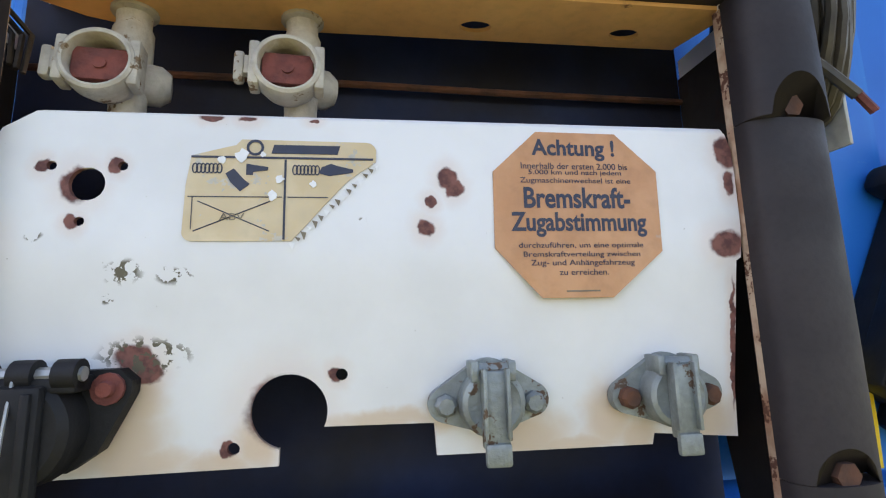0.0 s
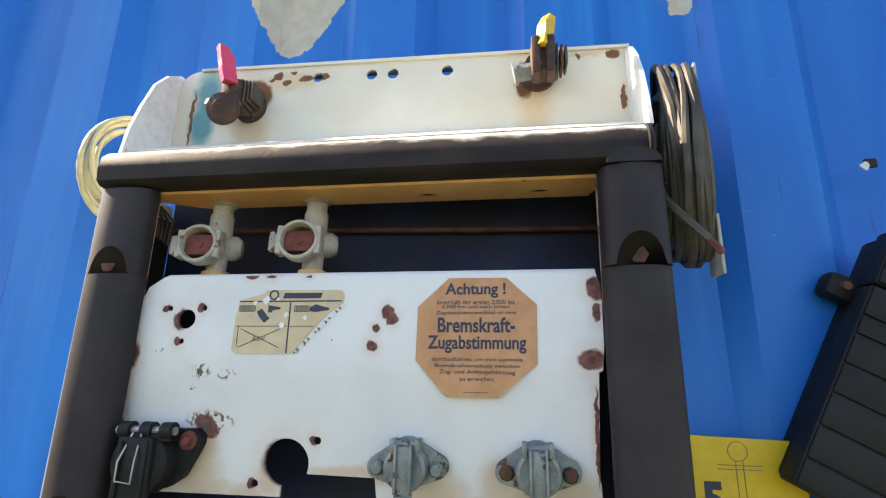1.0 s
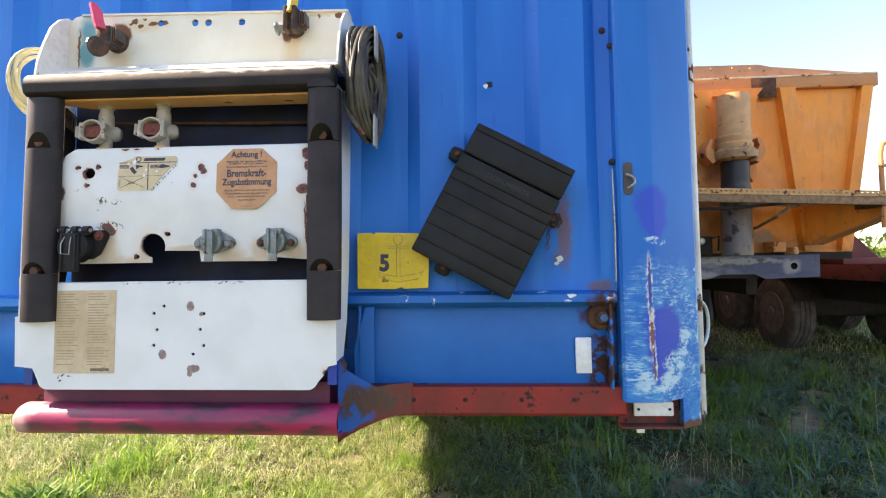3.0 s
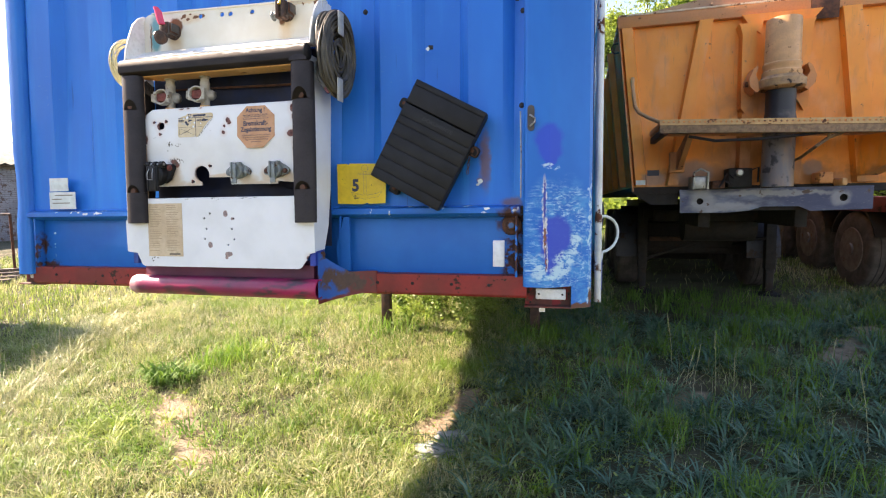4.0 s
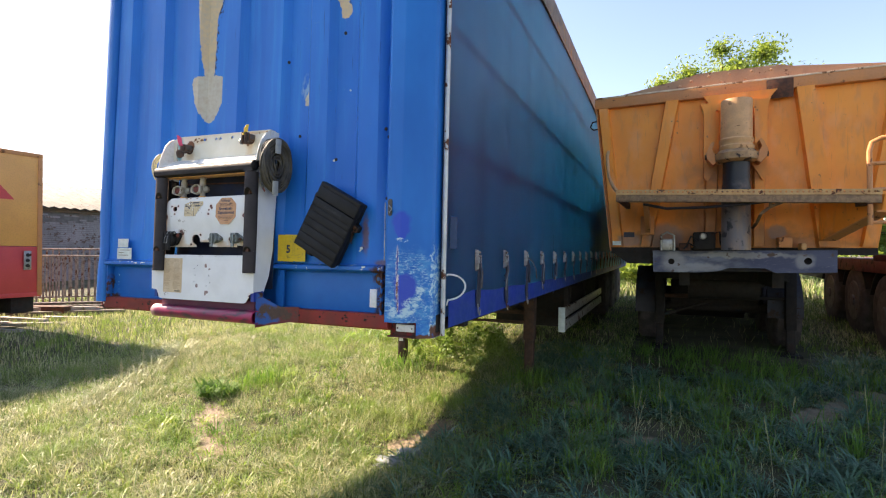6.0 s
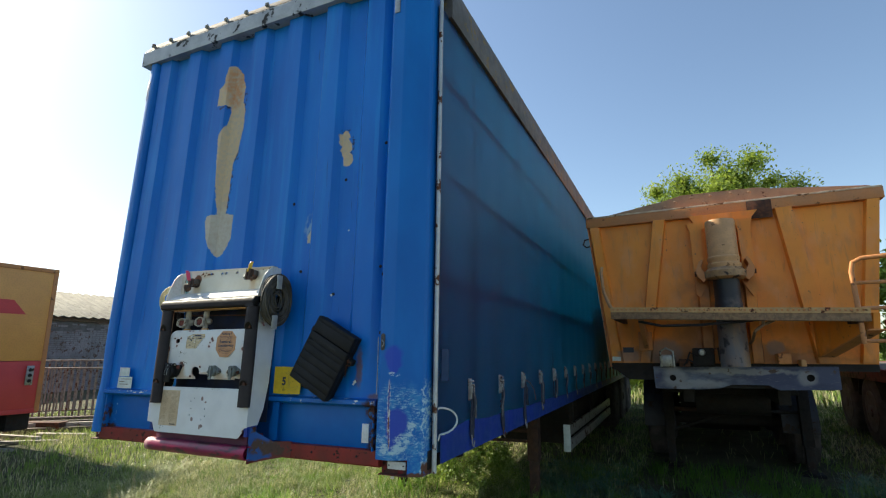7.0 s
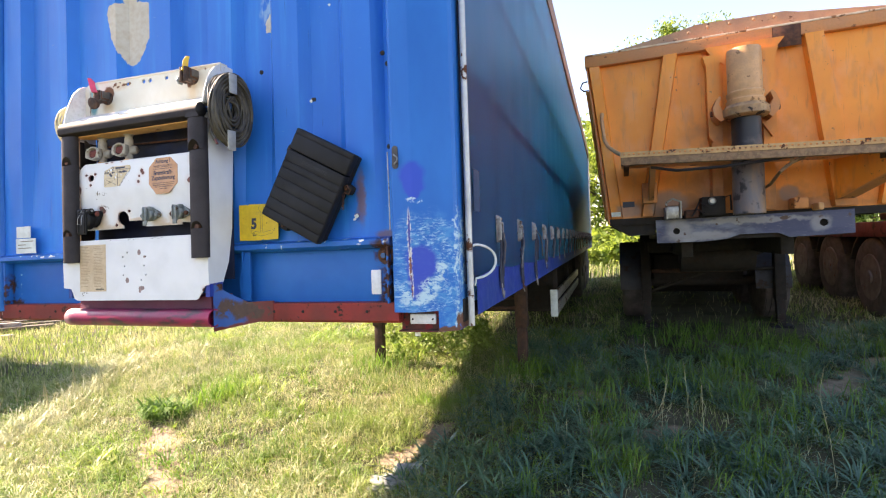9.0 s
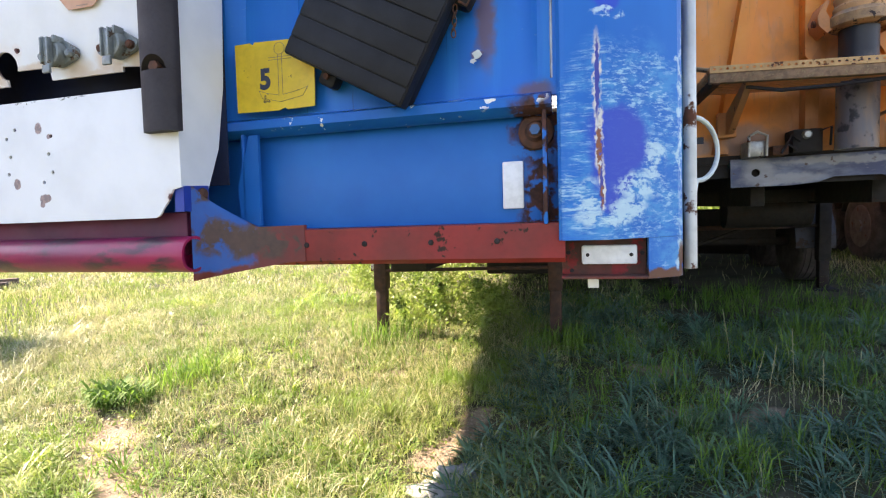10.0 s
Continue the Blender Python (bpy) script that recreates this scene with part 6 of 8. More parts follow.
for i in range(16):
    t = i / 15
    u, w = -0.1045 - 0.063 * t, 1.850 - 0.063 * t
    part("torn_edge", sweep(bmesh.new(), [(u - 0.002, w - 0.001), (u + 0.001, w - 0.004 - q.uniform(0, 0.004)), (u + 0.0025, w - 0.002)], yy0, yy1), M_INKG if i % 3 else M_WHITE, foil)
from_mesh("label_text", lettering("ABV", -0.211, 1.8055, 0.018, 0.0055, yy0, 0.0003), M_INKG, foil)
for x0, x1, zc in ((-0.239, -0.220, 1.843), (-0.166, -0.148, 1.8425)):
    for k in range(7):
        u = x0 + (x1 - x0) * k / 6.5
        from_mesh("coil_drawing", plate([arc(u, zc, 0.0022, 0, 340, 12, 0.0042), arc(u, zc, 0.0013, 0, 340, 12, 0.0033)], yy0, yy1), M_INK, foil)
for pts in ([(-0.2170, 1.839), (-0.2110, 1.843), (-0.2030, 1.834), (-0.1990, 1.831), (-0.2060, 1.825), (-0.2130, 1.832)], [(-0.2020, 1.838), (-0.1970, 1.838), (-0.1970, 1.8405), (-0.1860, 1.842), (-0.1860, 1.8445), (-0.1960, 1.846), (-0.2020, 1.847)],
            [(-0.1480, 1.840), (-0.1400, 1.838), (-0.1340, 1.839), (-0.1220, 1.841), (-0.1220, 1.8435), (-0.1330, 1.846), (-0.1390, 1.848), (-0.1460, 1.845)]):
    part("coupling_drawing", sweep(bmesh.new(), pts, yy0, yy1), M_INK, foil)
type_label = part("type_label", box(bmesh.new(), -0.381, -0.238, PANEL_Y - 0.0052, PANEL_Y - 0.0043, 1.372, 1.559), M_PLATE, unit, "brown faded type label with unreadable lines")
rng = random.Random(4)
M_FAINT = worn("faint_brown_ink", (0.36, 0.25, 0.15), (0.42, 0.31, 0.19), 0.6, scale=60)
for i in range(27):
    zz = 1.5510 - 0.0061 * i
    for a, b in ((-0.375, -0.375 + rng.uniform(0.036, 0.052)), (-0.303, -0.303 + rng.uniform(0.036, 0.052))):
        if rng.random() < 0.92:
            part("print_bar", box(bmesh.new(), a, b, PANEL_Y - 0.0056, PANEL_Y - 0.0051, zz - 0.0012, zz + 0.0008), M_FAINT, type_label)
part("brand_bar", box(bmesh.new(), -0.294, -0.250, PANEL_Y - 0.0056, PANEL_Y - 0.0051, 1.3775, 1.3835), M_INKG, type_label)

# round beam below the panel, with its end brackets
tube = bmesh.new()
lathe(tube, (-0.462, -0.150, 1.268), (1, -0.150, 1.262), [(-0.012, 0.022), (-0.004, 0.030), (0.004, 0.034), (0.735, 0.034), (0.735, 0.029), (0.70, 0.028), (0.699, 0.0)], 26)
part("nose_tube", tube, M_TUBE, unit, "magenta painted round tube with scraped paint")
backing = part("tube_backing", box(bmesh.new(), -0.435, 0.245, -0.135, -0.02, 1.262, 1.345, 0.004), worn("wine_backing", (0.14, 0.018, 0.05), (0.08, 0.015, 0.04), 0.6), unit)
for x in (-0.446, 0.258):
    part("corner_gusset", sweep(bmesh.new(), [(-0.166, 1.345), (-0.166, 1.392), (-0.10, 1.395), (-0.10, 1.345)], x - 0.010, x + 0.010, "x"), M_CURTAIN_LOW, unit)
M_GUSSET = gusset_material()
g2 = bmesh.new()
cols = []
for k in range(11):
    t = k / 10
    x, y = 0.267 + 0.150 * t ** 1.2, -0.150 + 0.149 * math.sin(math.pi / 2 * t)
    top = 1.392 - 0.082 * min(1.0, 2.0 * t) ** 0.8
    low = 1.214 + 0.020 * min(1.0, 1.2 * t)
    cols.append([g2.verts.new((x, y, low + (top - low) * j / 5)) for j in range(6)])
for a, b in zip(cols, cols[1:]):
    for j in range(5):
        g2.faces.new((a[j], b[j], b[j + 1], a[j + 1]))
e = bmesh.ops.extrude_face_region(g2, geom=list(g2.faces))
bmesh.ops.translate(g2, vec=(0.002, 0.006, 0), verts=[w for w in e["geom"] if isinstance(w, bmesh.types.BMVert)])
part("nose_gusset", g2, M_GUSSET, unit, "curved blue gusset plate, red and rusty along its foot")
g3 = bmesh.new()
sweep(g3, [(0.276, 1.312), (0.270, 1.395), (0.292, 1.470), (0.300, 1.502), (0.322, 1.502), (0.322, 1.312)], -0.012, -0.004)
part("fillet_plate", g3, M_LOW, unit)
part("gusset_bolt", lathe(bmesh.new(), (0.268, -0.12, 1.378), (1, -0.12, 1.378), [(0, 0.012), (0.006, 0.012), (0.010, 0.006)], 8), M_RUST, unit)

# ---- things hung on the headboard ----
sign = thing("number_sign", (0.371, -0.016, 1.545), "yellow plastic sign with a black figure five and an anchor drawing", "sign", leaning=True)
sgn = [(0.2810, 1.689), (0.3170, 1.6895), (0.3230, 1.685), (0.3290, 1.690), (0.4620, 1.686), (0.4625, 1.60), (0.4605, 1.5495), (0.3990, 1.5475), (0.3950, 1.552), (0.3790, 1.547), (0.2820, 1.549)]
plate_ob = from_mesh("sign_plate", plate([sgn], -0.0185, -0.0155), M_YELLOW, sign)
from_mesh("figure", lettering("5", 0.350, 1.613, 0.025, 0.044, -0.0188, 0.0005, 0.045), M_INK, sign, "black figure")
drawing = bmesh.new()
pipe(drawing, [(x, -0.0188, z) for x, z in ring(0.385, 1.672, 0.012, 16)], 0.0005, 5, True)
for pts in ([(0.3810, 1.66), (0.3810, 1.58)], [(0.3900, 1.66), (0.3900, 1.58)], [(0.3590, 1.655), (0.4120, 1.655)], [(0.3590, 1.650), (0.4120, 1.650)], [(0.3350, 1.590), (0.3420, 1.574), (0.3850, 1.564), (0.4350, 1.572), (0.4470, 1.590)], [(0.3350, 1.590), (0.3520, 1.584), (0.3810, 1.578)], [(0.4470, 1.590), (0.4270, 1.584), (0.3900, 1.578)]):
    pipe(drawing, [(x, -0.0188, z) for x, z in pts], 0.0005, 5)
part("anchor_drawing", drawing, M_INKG, sign, "thin engraved anchor drawing")

hidden_sign = thing("number_sign", (-0.522, -0.016, 1.55), "yellow plastic sign half hidden behind a rubber buffer", "sign", leaning=True)
from_mesh("sign_plate", plate([[(-0.606, 1.690), (-0.540, 1.689), (-0.540, 1.551), (-0.614, 1.551), (-0.616, 1.585), (-0.611, 1.592), (-0.612, 1.682)]], -0.0185, -0.0155), M_YELLOW, hidden_sign)

case = thing("document_case", (0.63, -0.03, 1.52), "black ribbed plastic document case hanging askew on the headboard", "document case", leaning=True)
TURN_CASE = Matrix.Translation((0.624, 0, 1.738)) @ Matrix.Rotation(radians(28.2), 4, "Y")


def case_part(name, x0, x1, y0, y1, z0, z1, bevel, material=M_PLASTIC, parent=None, label=""):
    return part(name, box(bmesh.new(), x0, x1, y0, y1, z0, z1, bevel, TURN_CASE), material, parent or case, label)


CW, CH = 0.1335, 0.176
case_part("case_back", -CW + 0.004, CW - 0.004, -0.030, 0.004, -CH + 0.004, CH - 0.004, 0.006)
lid = case_part("case_lid", -CW, CW, -0.066, -0.031, -CH, 0.0925, 0.004)
head = case_part("case_head", -CW + 0.002, CW - 0.001, -0.066, -0.030, 0.0955, CH, 0.004)
# raised bands with narrow grooves between them; two of the grooves are bridged in the middle
for z0, z1 in ((-CH + 0.003, -0.1425), (-0.1395, -0.1005), (-0.0975, -0.0575), (-0.0545, -0.0175), (-0.0145, 0.0225), (0.0255, 0.0485), (0.0515, 0.0905)):
    part("lid_rib", box(bmesh.new(), -CW + 0.003, CW - 0.003, -0.0695, -0.0655, z0, z1, 0.0012, TURN_CASE), M_PLASTIC, lid)
for z in (-0.016, 0.024):
    part("groove_bridge", box(bmesh.new(), -0.006, 0.006, -0.0690, -0.0655, z - 0.0016, z + 0.0016, 0, TURN_CASE), M_PLASTIC, lid)
for z0, z1 in ((0.098, 0.1545), (0.1575, CH - 0.003)):
    part("head_rib", box(bmesh.new(), -CW + 0.005, CW - 0.004, -0.0695, -0.0655, z0, z1, 0.0012, TURN_CASE), M_PLASTIC, head)
word = lettering("DOKUMENTE", 0, 0, 0.112, 0.012, 0, 0.0006, 0.02)
word.transform(TURN_CASE @ Matrix.Translation((0.004, -0.0698, 0.070)))
from_mesh("embossed_word", word, worn("worn_black_emboss", (0.012, 0.012, 0.013), (0.017, 0.017, 0.018), 0.6), lid, "embossed lettering")
for x, z in ((-CW - 0.012, 0.088), (-0.045, -CH - 0.006), (CW + 0.006, 0.050)):
    lug = part("fixing_lug", box(bmesh.new(), x - 0.020, x + 0.020, -0.034, 0.002, z - 0.018, z + 0.018, 0.010, TURN_CASE), M_PLASTIC, case)
    a, b = TURN_CASE @ Vector((x, -0.034, z)), TURN_CASE @ Vector((x, -0.042, z))
    part("fixing_screw", rod(bmesh.new(), a, b, 0.006, n=8), M_RUST, case, "rusty screw")
hasp = bmesh.new()
p0 = TURN_CASE @ Vector((CW + 0.002, -0.050, 0.055))
pipe(hasp, [p0, p0 + Vector((0.014, -0.006, 0.004)), p0 + Vector((0.022, 0.004, -0.014)), p0 + Vector((0.012, 0.008, -0.028)), p0 + Vector((-0.002, 0.004, -0.020))], 0.0025, 6)
for k in range(5):
    c = p0 + Vector((-0.010 - 0.001 * k, 0.010, -0.030 - 0.011 * k))
    pipe(hasp, [c + Vector((0.004 * math.cos(a), (0.004 * math.sin(a) if k % 2 else 0), 0.008 * math.sin(a) if k % 2 == 0 else 0.008 * math.cos(a) * 1.0)) for a in [math.pi * i / 4 for i in range(8)]], 0.0012, 5, True)
part("chain_hasp", hasp, M_RUST, case, "rusty hook with a short chain")


def cable_coil(name, centre, reach, height, along, turns, material, label, r=0.0045, seed=1, spread=0.05, inner=0.72):
    """Cable looped in an upright plane; along is the plane's level direction."""
    cx, cy, cz = centre
    ux, uy = along
    root = thing(name, (cx, cy, cz - height), label, "cable", leaning=True)
    q = random.Random(seed)
    for k in range(turns):
        bm = bmesh.new()
        dz, dr, off = q.uniform(-0.010, 0.006), inner + (1.05 - inner) * q.random() ** 0.8, spread * (q.random() - 0.5)
        skew, sag = q.uniform(-0.012, 0.012), q.uniform(0.6, 1.3)
        pts = []
        for i in range(28):
            a = 2 * math.pi * i / 28
            u, w = reach * dr * math.cos(a) + skew * math.sin(a), height * dr * math.sin(a)
            w -= 0.016 * max(0.0, -math.sin(a)) * sag
            n = off + 0.005 * math.sin(2 * a + k)
            pts.append((cx + ux * u + uy * n, cy + uy * u - ux * n, cz + dz + w))
        pipe(bm, pts, r, 7, True)
        part("cable_turn", bm, material, root)
    return root


coil = cable_coil("cable_coil", (0.322, -0.100, 2.052), 0.090, 0.125, (0.14, 0.990), 46, M_CABLE, "dense coil of dull brown cable hanging beside the panel", 0.0050, 3, 0.036, 0.22)
M_STRIP = worn("pale_zinc_strip", (0.46, 0.45, 0.40), (0.36, 0.35, 0.31), 0.6, 0.2, scale=30)
for (x0, x1, yy, za, zb) in ((0.346, 0.350, -0.095, 2.100, 2.175), (0.346, 0.350, -0.108, 1.884, 1.958)):
    part("retaining_strip", box(bmesh.new(), x0, x1, yy - 0.040, yy, za, zb, 0.001), M_STRIP, coil, "bent flat metal retaining strip")
part("frayed_end", pipe(bmesh.new(), [(0.280, -0.150, 2.01), (0.285, -0.165, 1.972), (0.300, -0.176, 1.946), (0.322, -0.184, 1.916)], 0.0055, 7), M_CABLE, coil)
part("bare_core", pipe(bmesh.new(), [(0.322, -0.184, 1.917), (0.334, -0.186, 1.900)], 0.0042, 6), M_REDRUST, coil)
cable_coil("cable_coil", (-0.500, -0.100, 2.090), 0.062, 0.078, (0.55, 0.835), 6, M_CABLEW, "loops of pale yellow cable beside the panel", 0.004, 8, 0.03)
loose = thing("loose_wires", (-0.43, -0.1, 1.96), "bundle of grey wire ends under the header", "wires", leaning=True)
for k in range(5):
    part("wire", pipe(bmesh.new(), [(-0.455 + 0.008 * k, -0.09 - 0.006 * k, 2.005), (-0.44 + 0.008 * k, -0.10, 1.985), (-0.432 + 0.006 * k, -0.105, 1.962 - 0.004 * k)], 0.0025, 5), M_CABLE, loose)


# ---- the orange tipper ----
tipper = thing("tipper_trailer", (2.65, 3.3, gz(2.65, 6.0)), "orange tipper trailer with a ribbed rusty front wall and lifting ram", "trailer")
FY = 3.27


def bodyline(z):
    """Outer x of the tapered body at a height."""
    k = (z - 1.66) / 1.5
    return 1.58 - 0.15 * k, 3.70 + 0.21 * k


a0, a1 = bodyline(1.66)
b0, b1 = bodyline(3.12)
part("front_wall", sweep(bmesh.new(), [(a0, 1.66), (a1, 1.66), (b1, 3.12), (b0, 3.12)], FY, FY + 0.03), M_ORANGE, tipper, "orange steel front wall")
for s, (xa, xb) in (("l", (a0, b0)), ("r", (a1, b1))):
    d = 0.03 if s == "l" else -0.03
    wall_bm = bmesh.new()
    sweep(wall_bm, [(xa, 1.66), (xa + d, 1.66), (xb + d, 3.12), (xb, 3.12)], FY + 0.03, 11.2)
    part("side_wall", wall_bm, M_ORANGE, tipper)
    rail_bm = bmesh.new()
    box(rail_bm, min(xb, xb + d * 2) - 0.01, max(xb, xb + d * 2) + 0.01, FY - 0.02, 11.25, 3.06, 3.15, 0.01)
    part("side_top_rail", rail_bm, M_ORANGE_DUSTY, tipper)
    for k in range(7):
        yy = FY + 0.7 + 1.1 * k
        st = bmesh.new()
        o = -0.06 if s == "l" else 0.06
        sweep(st, [(xa, 1.68), (xa + o, 1.68), (xb + o, 3.05), (xb, 3.05)], yy, yy + 0.10)
        part("side_stake", st, M_ORANGE, tipper)
part("body_floor", box(bmesh.new(), a0, a1, FY, 11.2, 1.60, 1.66), M_DARK, tipper)
part("tail_wall", sweep(bmesh.new(), [(a0, 1.66), (a1, 1.66), (b1, 3.1), (b0, 3.1)], 11.2, 11.24), M_ORANGE, tipper)
part("top_rail", box(bmesh.new(), 1.42, 3.92, FY - 0.055, FY + 0.05, 3.055, 3.165, 0.010), M_ORANGE_DUSTY, tipper, "dusty orange top rail with a sunlit line painted on its upper edge")
M_HUMP = worn("bleached_dusty_plate", (0.46, 0.29, 0.17), (0.36, 0.22, 0.14), 0.75, scale=6, spot=(0.20, 0.10, 0.06), amount=0.12, spot_scale=8)
hump = part("cover_hump", sweep(bmesh.new(), [(1.44, 3.165), (3.90, 3.165), (3.86, 3.205), (3.12, 3.285), (3.02, 3.31), (2.36, 3.32), (2.20, 3.285)], FY + 0.055, FY + 0.075), M_HUMP, tipper, "riveted dusty cover plate rising to a hump")
rv = shared("rivet", lathe(bmesh.new(), (0, 0, 0), (0, -1, 0), [(0, 0.014), (0.006, 0.012), (0.009, 0.004)], 10), M_HUMP)
# cream strip that paints the sunlit line along the rail's upper edge
part("sunlit_edge_strip", box(bmesh.new(), 1.43, 3.91, FY - 0.060, FY - 0.050, 3.152, 3.168, 0.003), worn("sunlit_rail_cream", (0.80, 0.66, 0.48), (0.62, 0.44, 0.28), 0.6, scale=12, spot=(0.30, 0.15, 0.07), amount=0.14, spot_scale=9), tipper)
for x, z in ((2.30, 3.26), (2.45, 3.285), (2.62, 3.285), (2.80, 3.285), (2.95, 3.275), (2.55, 3.22), (2.75, 3.22), (2.2, 3.22)):
    piece("rivet", rv, hump, (x, FY + 0.055, z))


def slant_rib(xt, xb, w, wb, depth, zt=3.06, zb=1.67):
    bm = bmesh.new()
    f = FY - depth
    top = [(xt - w / 2, zt), (xt + w / 2, zt), (xb + wb / 2, zb), (xb - wb / 2, zb)]
    inset = 0.012
    back = [bm.verts.new((x, FY, z)) for x, z in top]
    front = [bm.verts.new((x + (inset if i in (0, 3) else -inset), f, z)) for i, (x, z) in enumerate(top)]
    for i in range(4):
        j = (i + 1) % 4
        bm.faces.new((back[i], back[j], front[j], front[i]))
    bm.faces.new(front)
    bm.faces.new(back[::-1])
    return bm


for xt, xb, w, wb in ((2.135, 1.905, 0.13, 0.11), (3.185, 3.36, 0.15, 0.17), (2.485, 2.46, 0.12, 0.10), (2.855, 2.845, 0.10, 0.10)):
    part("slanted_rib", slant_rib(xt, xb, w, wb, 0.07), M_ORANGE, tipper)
for x0, x1, d in ((1.455, 1.60, 0.045), (3.885, 3.675, -0.045)):
    part("corner_stake", slant_rib(x0 + d, x1 + d, 0.11, 0.11, 0.05), M_ORANGE, tipper)
part("edge_strip", sweep(bmesh.new(), [(1.428, 3.06), (1.438, 3.06), (1.585, 1.62), (1.573, 1.62)], FY - 0.04, FY + 0.06), M_ORANGE_DUSTY, tipper, "dusty edge strip")
part("tarp_hook", pipe(bmesh.new(), [(1.43, FY + 0.02, 2.95), (1.39, FY + 0.0, 2.94), (1.37, FY + 0.0, 2.89), (1.40, FY + 0.0, 2.86), (1.44, FY + 0.02, 2.87)], 0.007, 6), M_DARK, tipper)
part("rust_patch_plate", box(bmesh.new(), 2.90, 3.10, FY - 0.062, FY - 0.054, 2.98, 3.15, 0.004), M_RUST, tipper, "rust-blackened doubler plate")
part("gusset", sweep(bmesh.new(), [(2.40, 3.06), (2.98, 3.06), (2.90, 2.96), (2.80, 2.90), (2.78, 3.0), (2.56, 3.0), (2.54, 2.90), (2.46, 2.96)], FY - 0.085, FY - 0.07), M_ORANGE, tipper)

# lifting ram
ram = part("ram_cylinder", lathe(bmesh.new(), (2.652, 3.02, 2.50), (2.652, 3.02, 9), [(0, 0.130), (0.02, 0.137), (0.04, 0.137), (0.05, 0.128), (0.07, 0.128), (0.08, 0.134), (0.10, 0.134), (0.11, 0.124), (0.43, 0.122), (0.445, 0.118), (0.445, 0.095), (0.430, 0.09)], 32), M_CYL, tipper, "tan hydraulic lifting ram")
part("ram_collar", lathe(bmesh.new(), (2.652, 3.02, 2.40), (2.652, 3.02, 9), [(0, 0.12), (0.005, 0.145), (0.02, 0.165), (0.075, 0.168), (0.085, 0.155), (0.105, 0.14)], 32), worn("greasy_tan_collar", (0.46, 0.27, 0.12), (0.25, 0.15, 0.08), 0.5, scale=16, spot=(0.05, 0.035, 0.03), amount=0.18, spot_scale=12), ram)
part("ram_lower_stage", lathe(bmesh.new(), (2.652, 3.02, 1.637), (2.652, 3.02, 9), [(0, 0.115), (0.54, 0.112), (0.58, 0.105), (0.765, 0.105)], 28), M_STAGE, tipper, "greasy grey lower stage of the ram, its top painted dark as shadow")
for s in (-1, 1):
    ear = bmesh.new()
    sweep(ear, [(2.652 + s * u, z) for u, z in ((0.140, 2.42), (0.180, 2.39), (0.225, 2.44), (0.235, 2.50), (0.205, 2.575), (0.180, 2.60), (0.170, 2.585), (0.190, 2.53), (0.165, 2.48))], 3.0, 3.18)
    e = part("ram_ear", ear, M_ORANGE_DUSTY, tipper, "cast bearing ear")
    part("pivot_pin", rod(bmesh.new(), (2.652 + s * 0.15, 3.06, 2.47), (2.652 + s * 0.245, 3.06, 2.47), 0.022, n=14), M_RUST, e)
    part("ear_bracket", sweep(bmesh.new(), [(2.652 + s * u, z) for u, z in ((0.135, 2.40), (0.215, 2.26), (0.245, 2.30), (0.250, 2.90), (0.275, 2.985), (0.120, 2.985), (0.150, 2.90), (0.155, 2.62))], 3.165, FY), M_ORANGE, tipper)

# catwalk with perforated lip, stays, railing
deck_z = 2.115
lip_loops = [[(1.70, deck_z - 0.016), (3.53, deck_z - 0.016), (3.53, deck_z + 0.026), (1.70, deck_z + 0.026)]] + [ring(1.725 + 0.036 * i, deck_z + 0.006, 0.0085, 8) for i in range(50)]
M_GRATE = worn("brown_grating_steel", (0.34, 0.20, 0.11), (0.20, 0.12, 0.07), 0.8, scale=30, spot=(0.42, 0.28, 0.15), amount=0.14, spot_scale=50, grain=140, relief=0.5)
walkway = from_mesh("catwalk_lip", plate(lip_loops, 2.57, 2.575), worn("dusty_cream_lip", (0.66, 0.40, 0.17), (0.54, 0.30, 0.12), 0.7, scale=12, spot=RUST, amount=0.12), tipper, "perforated dusty front lip of the catwalk")
part("catwalk_frame", box(bmesh.new(), 1.70, 3.53, 2.576, 2.62, deck_z - 0.075, deck_z - 0.016, 0.004), M_GRATE, tipper)
for i in range(11):
    yy = 2.60 + 0.055 * i
    part("catwalk_slat", box(bmesh.new(), 1.70, 3.52, yy, yy + 0.022, deck_z - 0.03, deck_z + 0.012, 0.002), M_ORANGE_DUSTY, tipper)
for x in (1.74, 3.46):
    part("catwalk_bearer", box(bmesh.new(), x - 0.02, x + 0.02, 2.58, FY, deck_z - 0.085, deck_z - 0.032, 0.003), M_RUST, tipper)
def sagging(x, z):
    """The catwalk hangs lower towards its ladder end."""
    return z + 0.014 - 0.040 * (x - 1.70)


for o in tipper.children:
    if o.name.startswith("catwalk"):
        for v in o.data.vertices:
            v.co.z = sagging(v.co.x + tipper.location.x, v.co.z)
st = bmesh.new()
sweep(st, [(2.60, 2.07), (2.70, 2.07), (FY - 0.12, 1.94), (FY - 0.12, 1.80), (FY - 0.20, 1.80), (2.66, 2.03)], 1.915, 1.955, "x")
box(st, 1.865, 1.985, FY - 0.14, FY - 0.071, 1.78, 1.955, 0.006)
part("stay", st, M_ORANGE_DUSTY, tipper)
st = bmesh.new()
sweep(st, [(2.60, 2.045), (FY - 0.07, 2.045), (FY - 0.07, 1.72), (3.12, 1.73), (2.62, 1.93)], 3.28, 3.32, "x")
flange = sweep(bmesh.new(), [(2.62, 1.918), (3.12, 1.718), (3.12, 1.728), (2.62, 1.928)], 3.25, 3.35, "x")
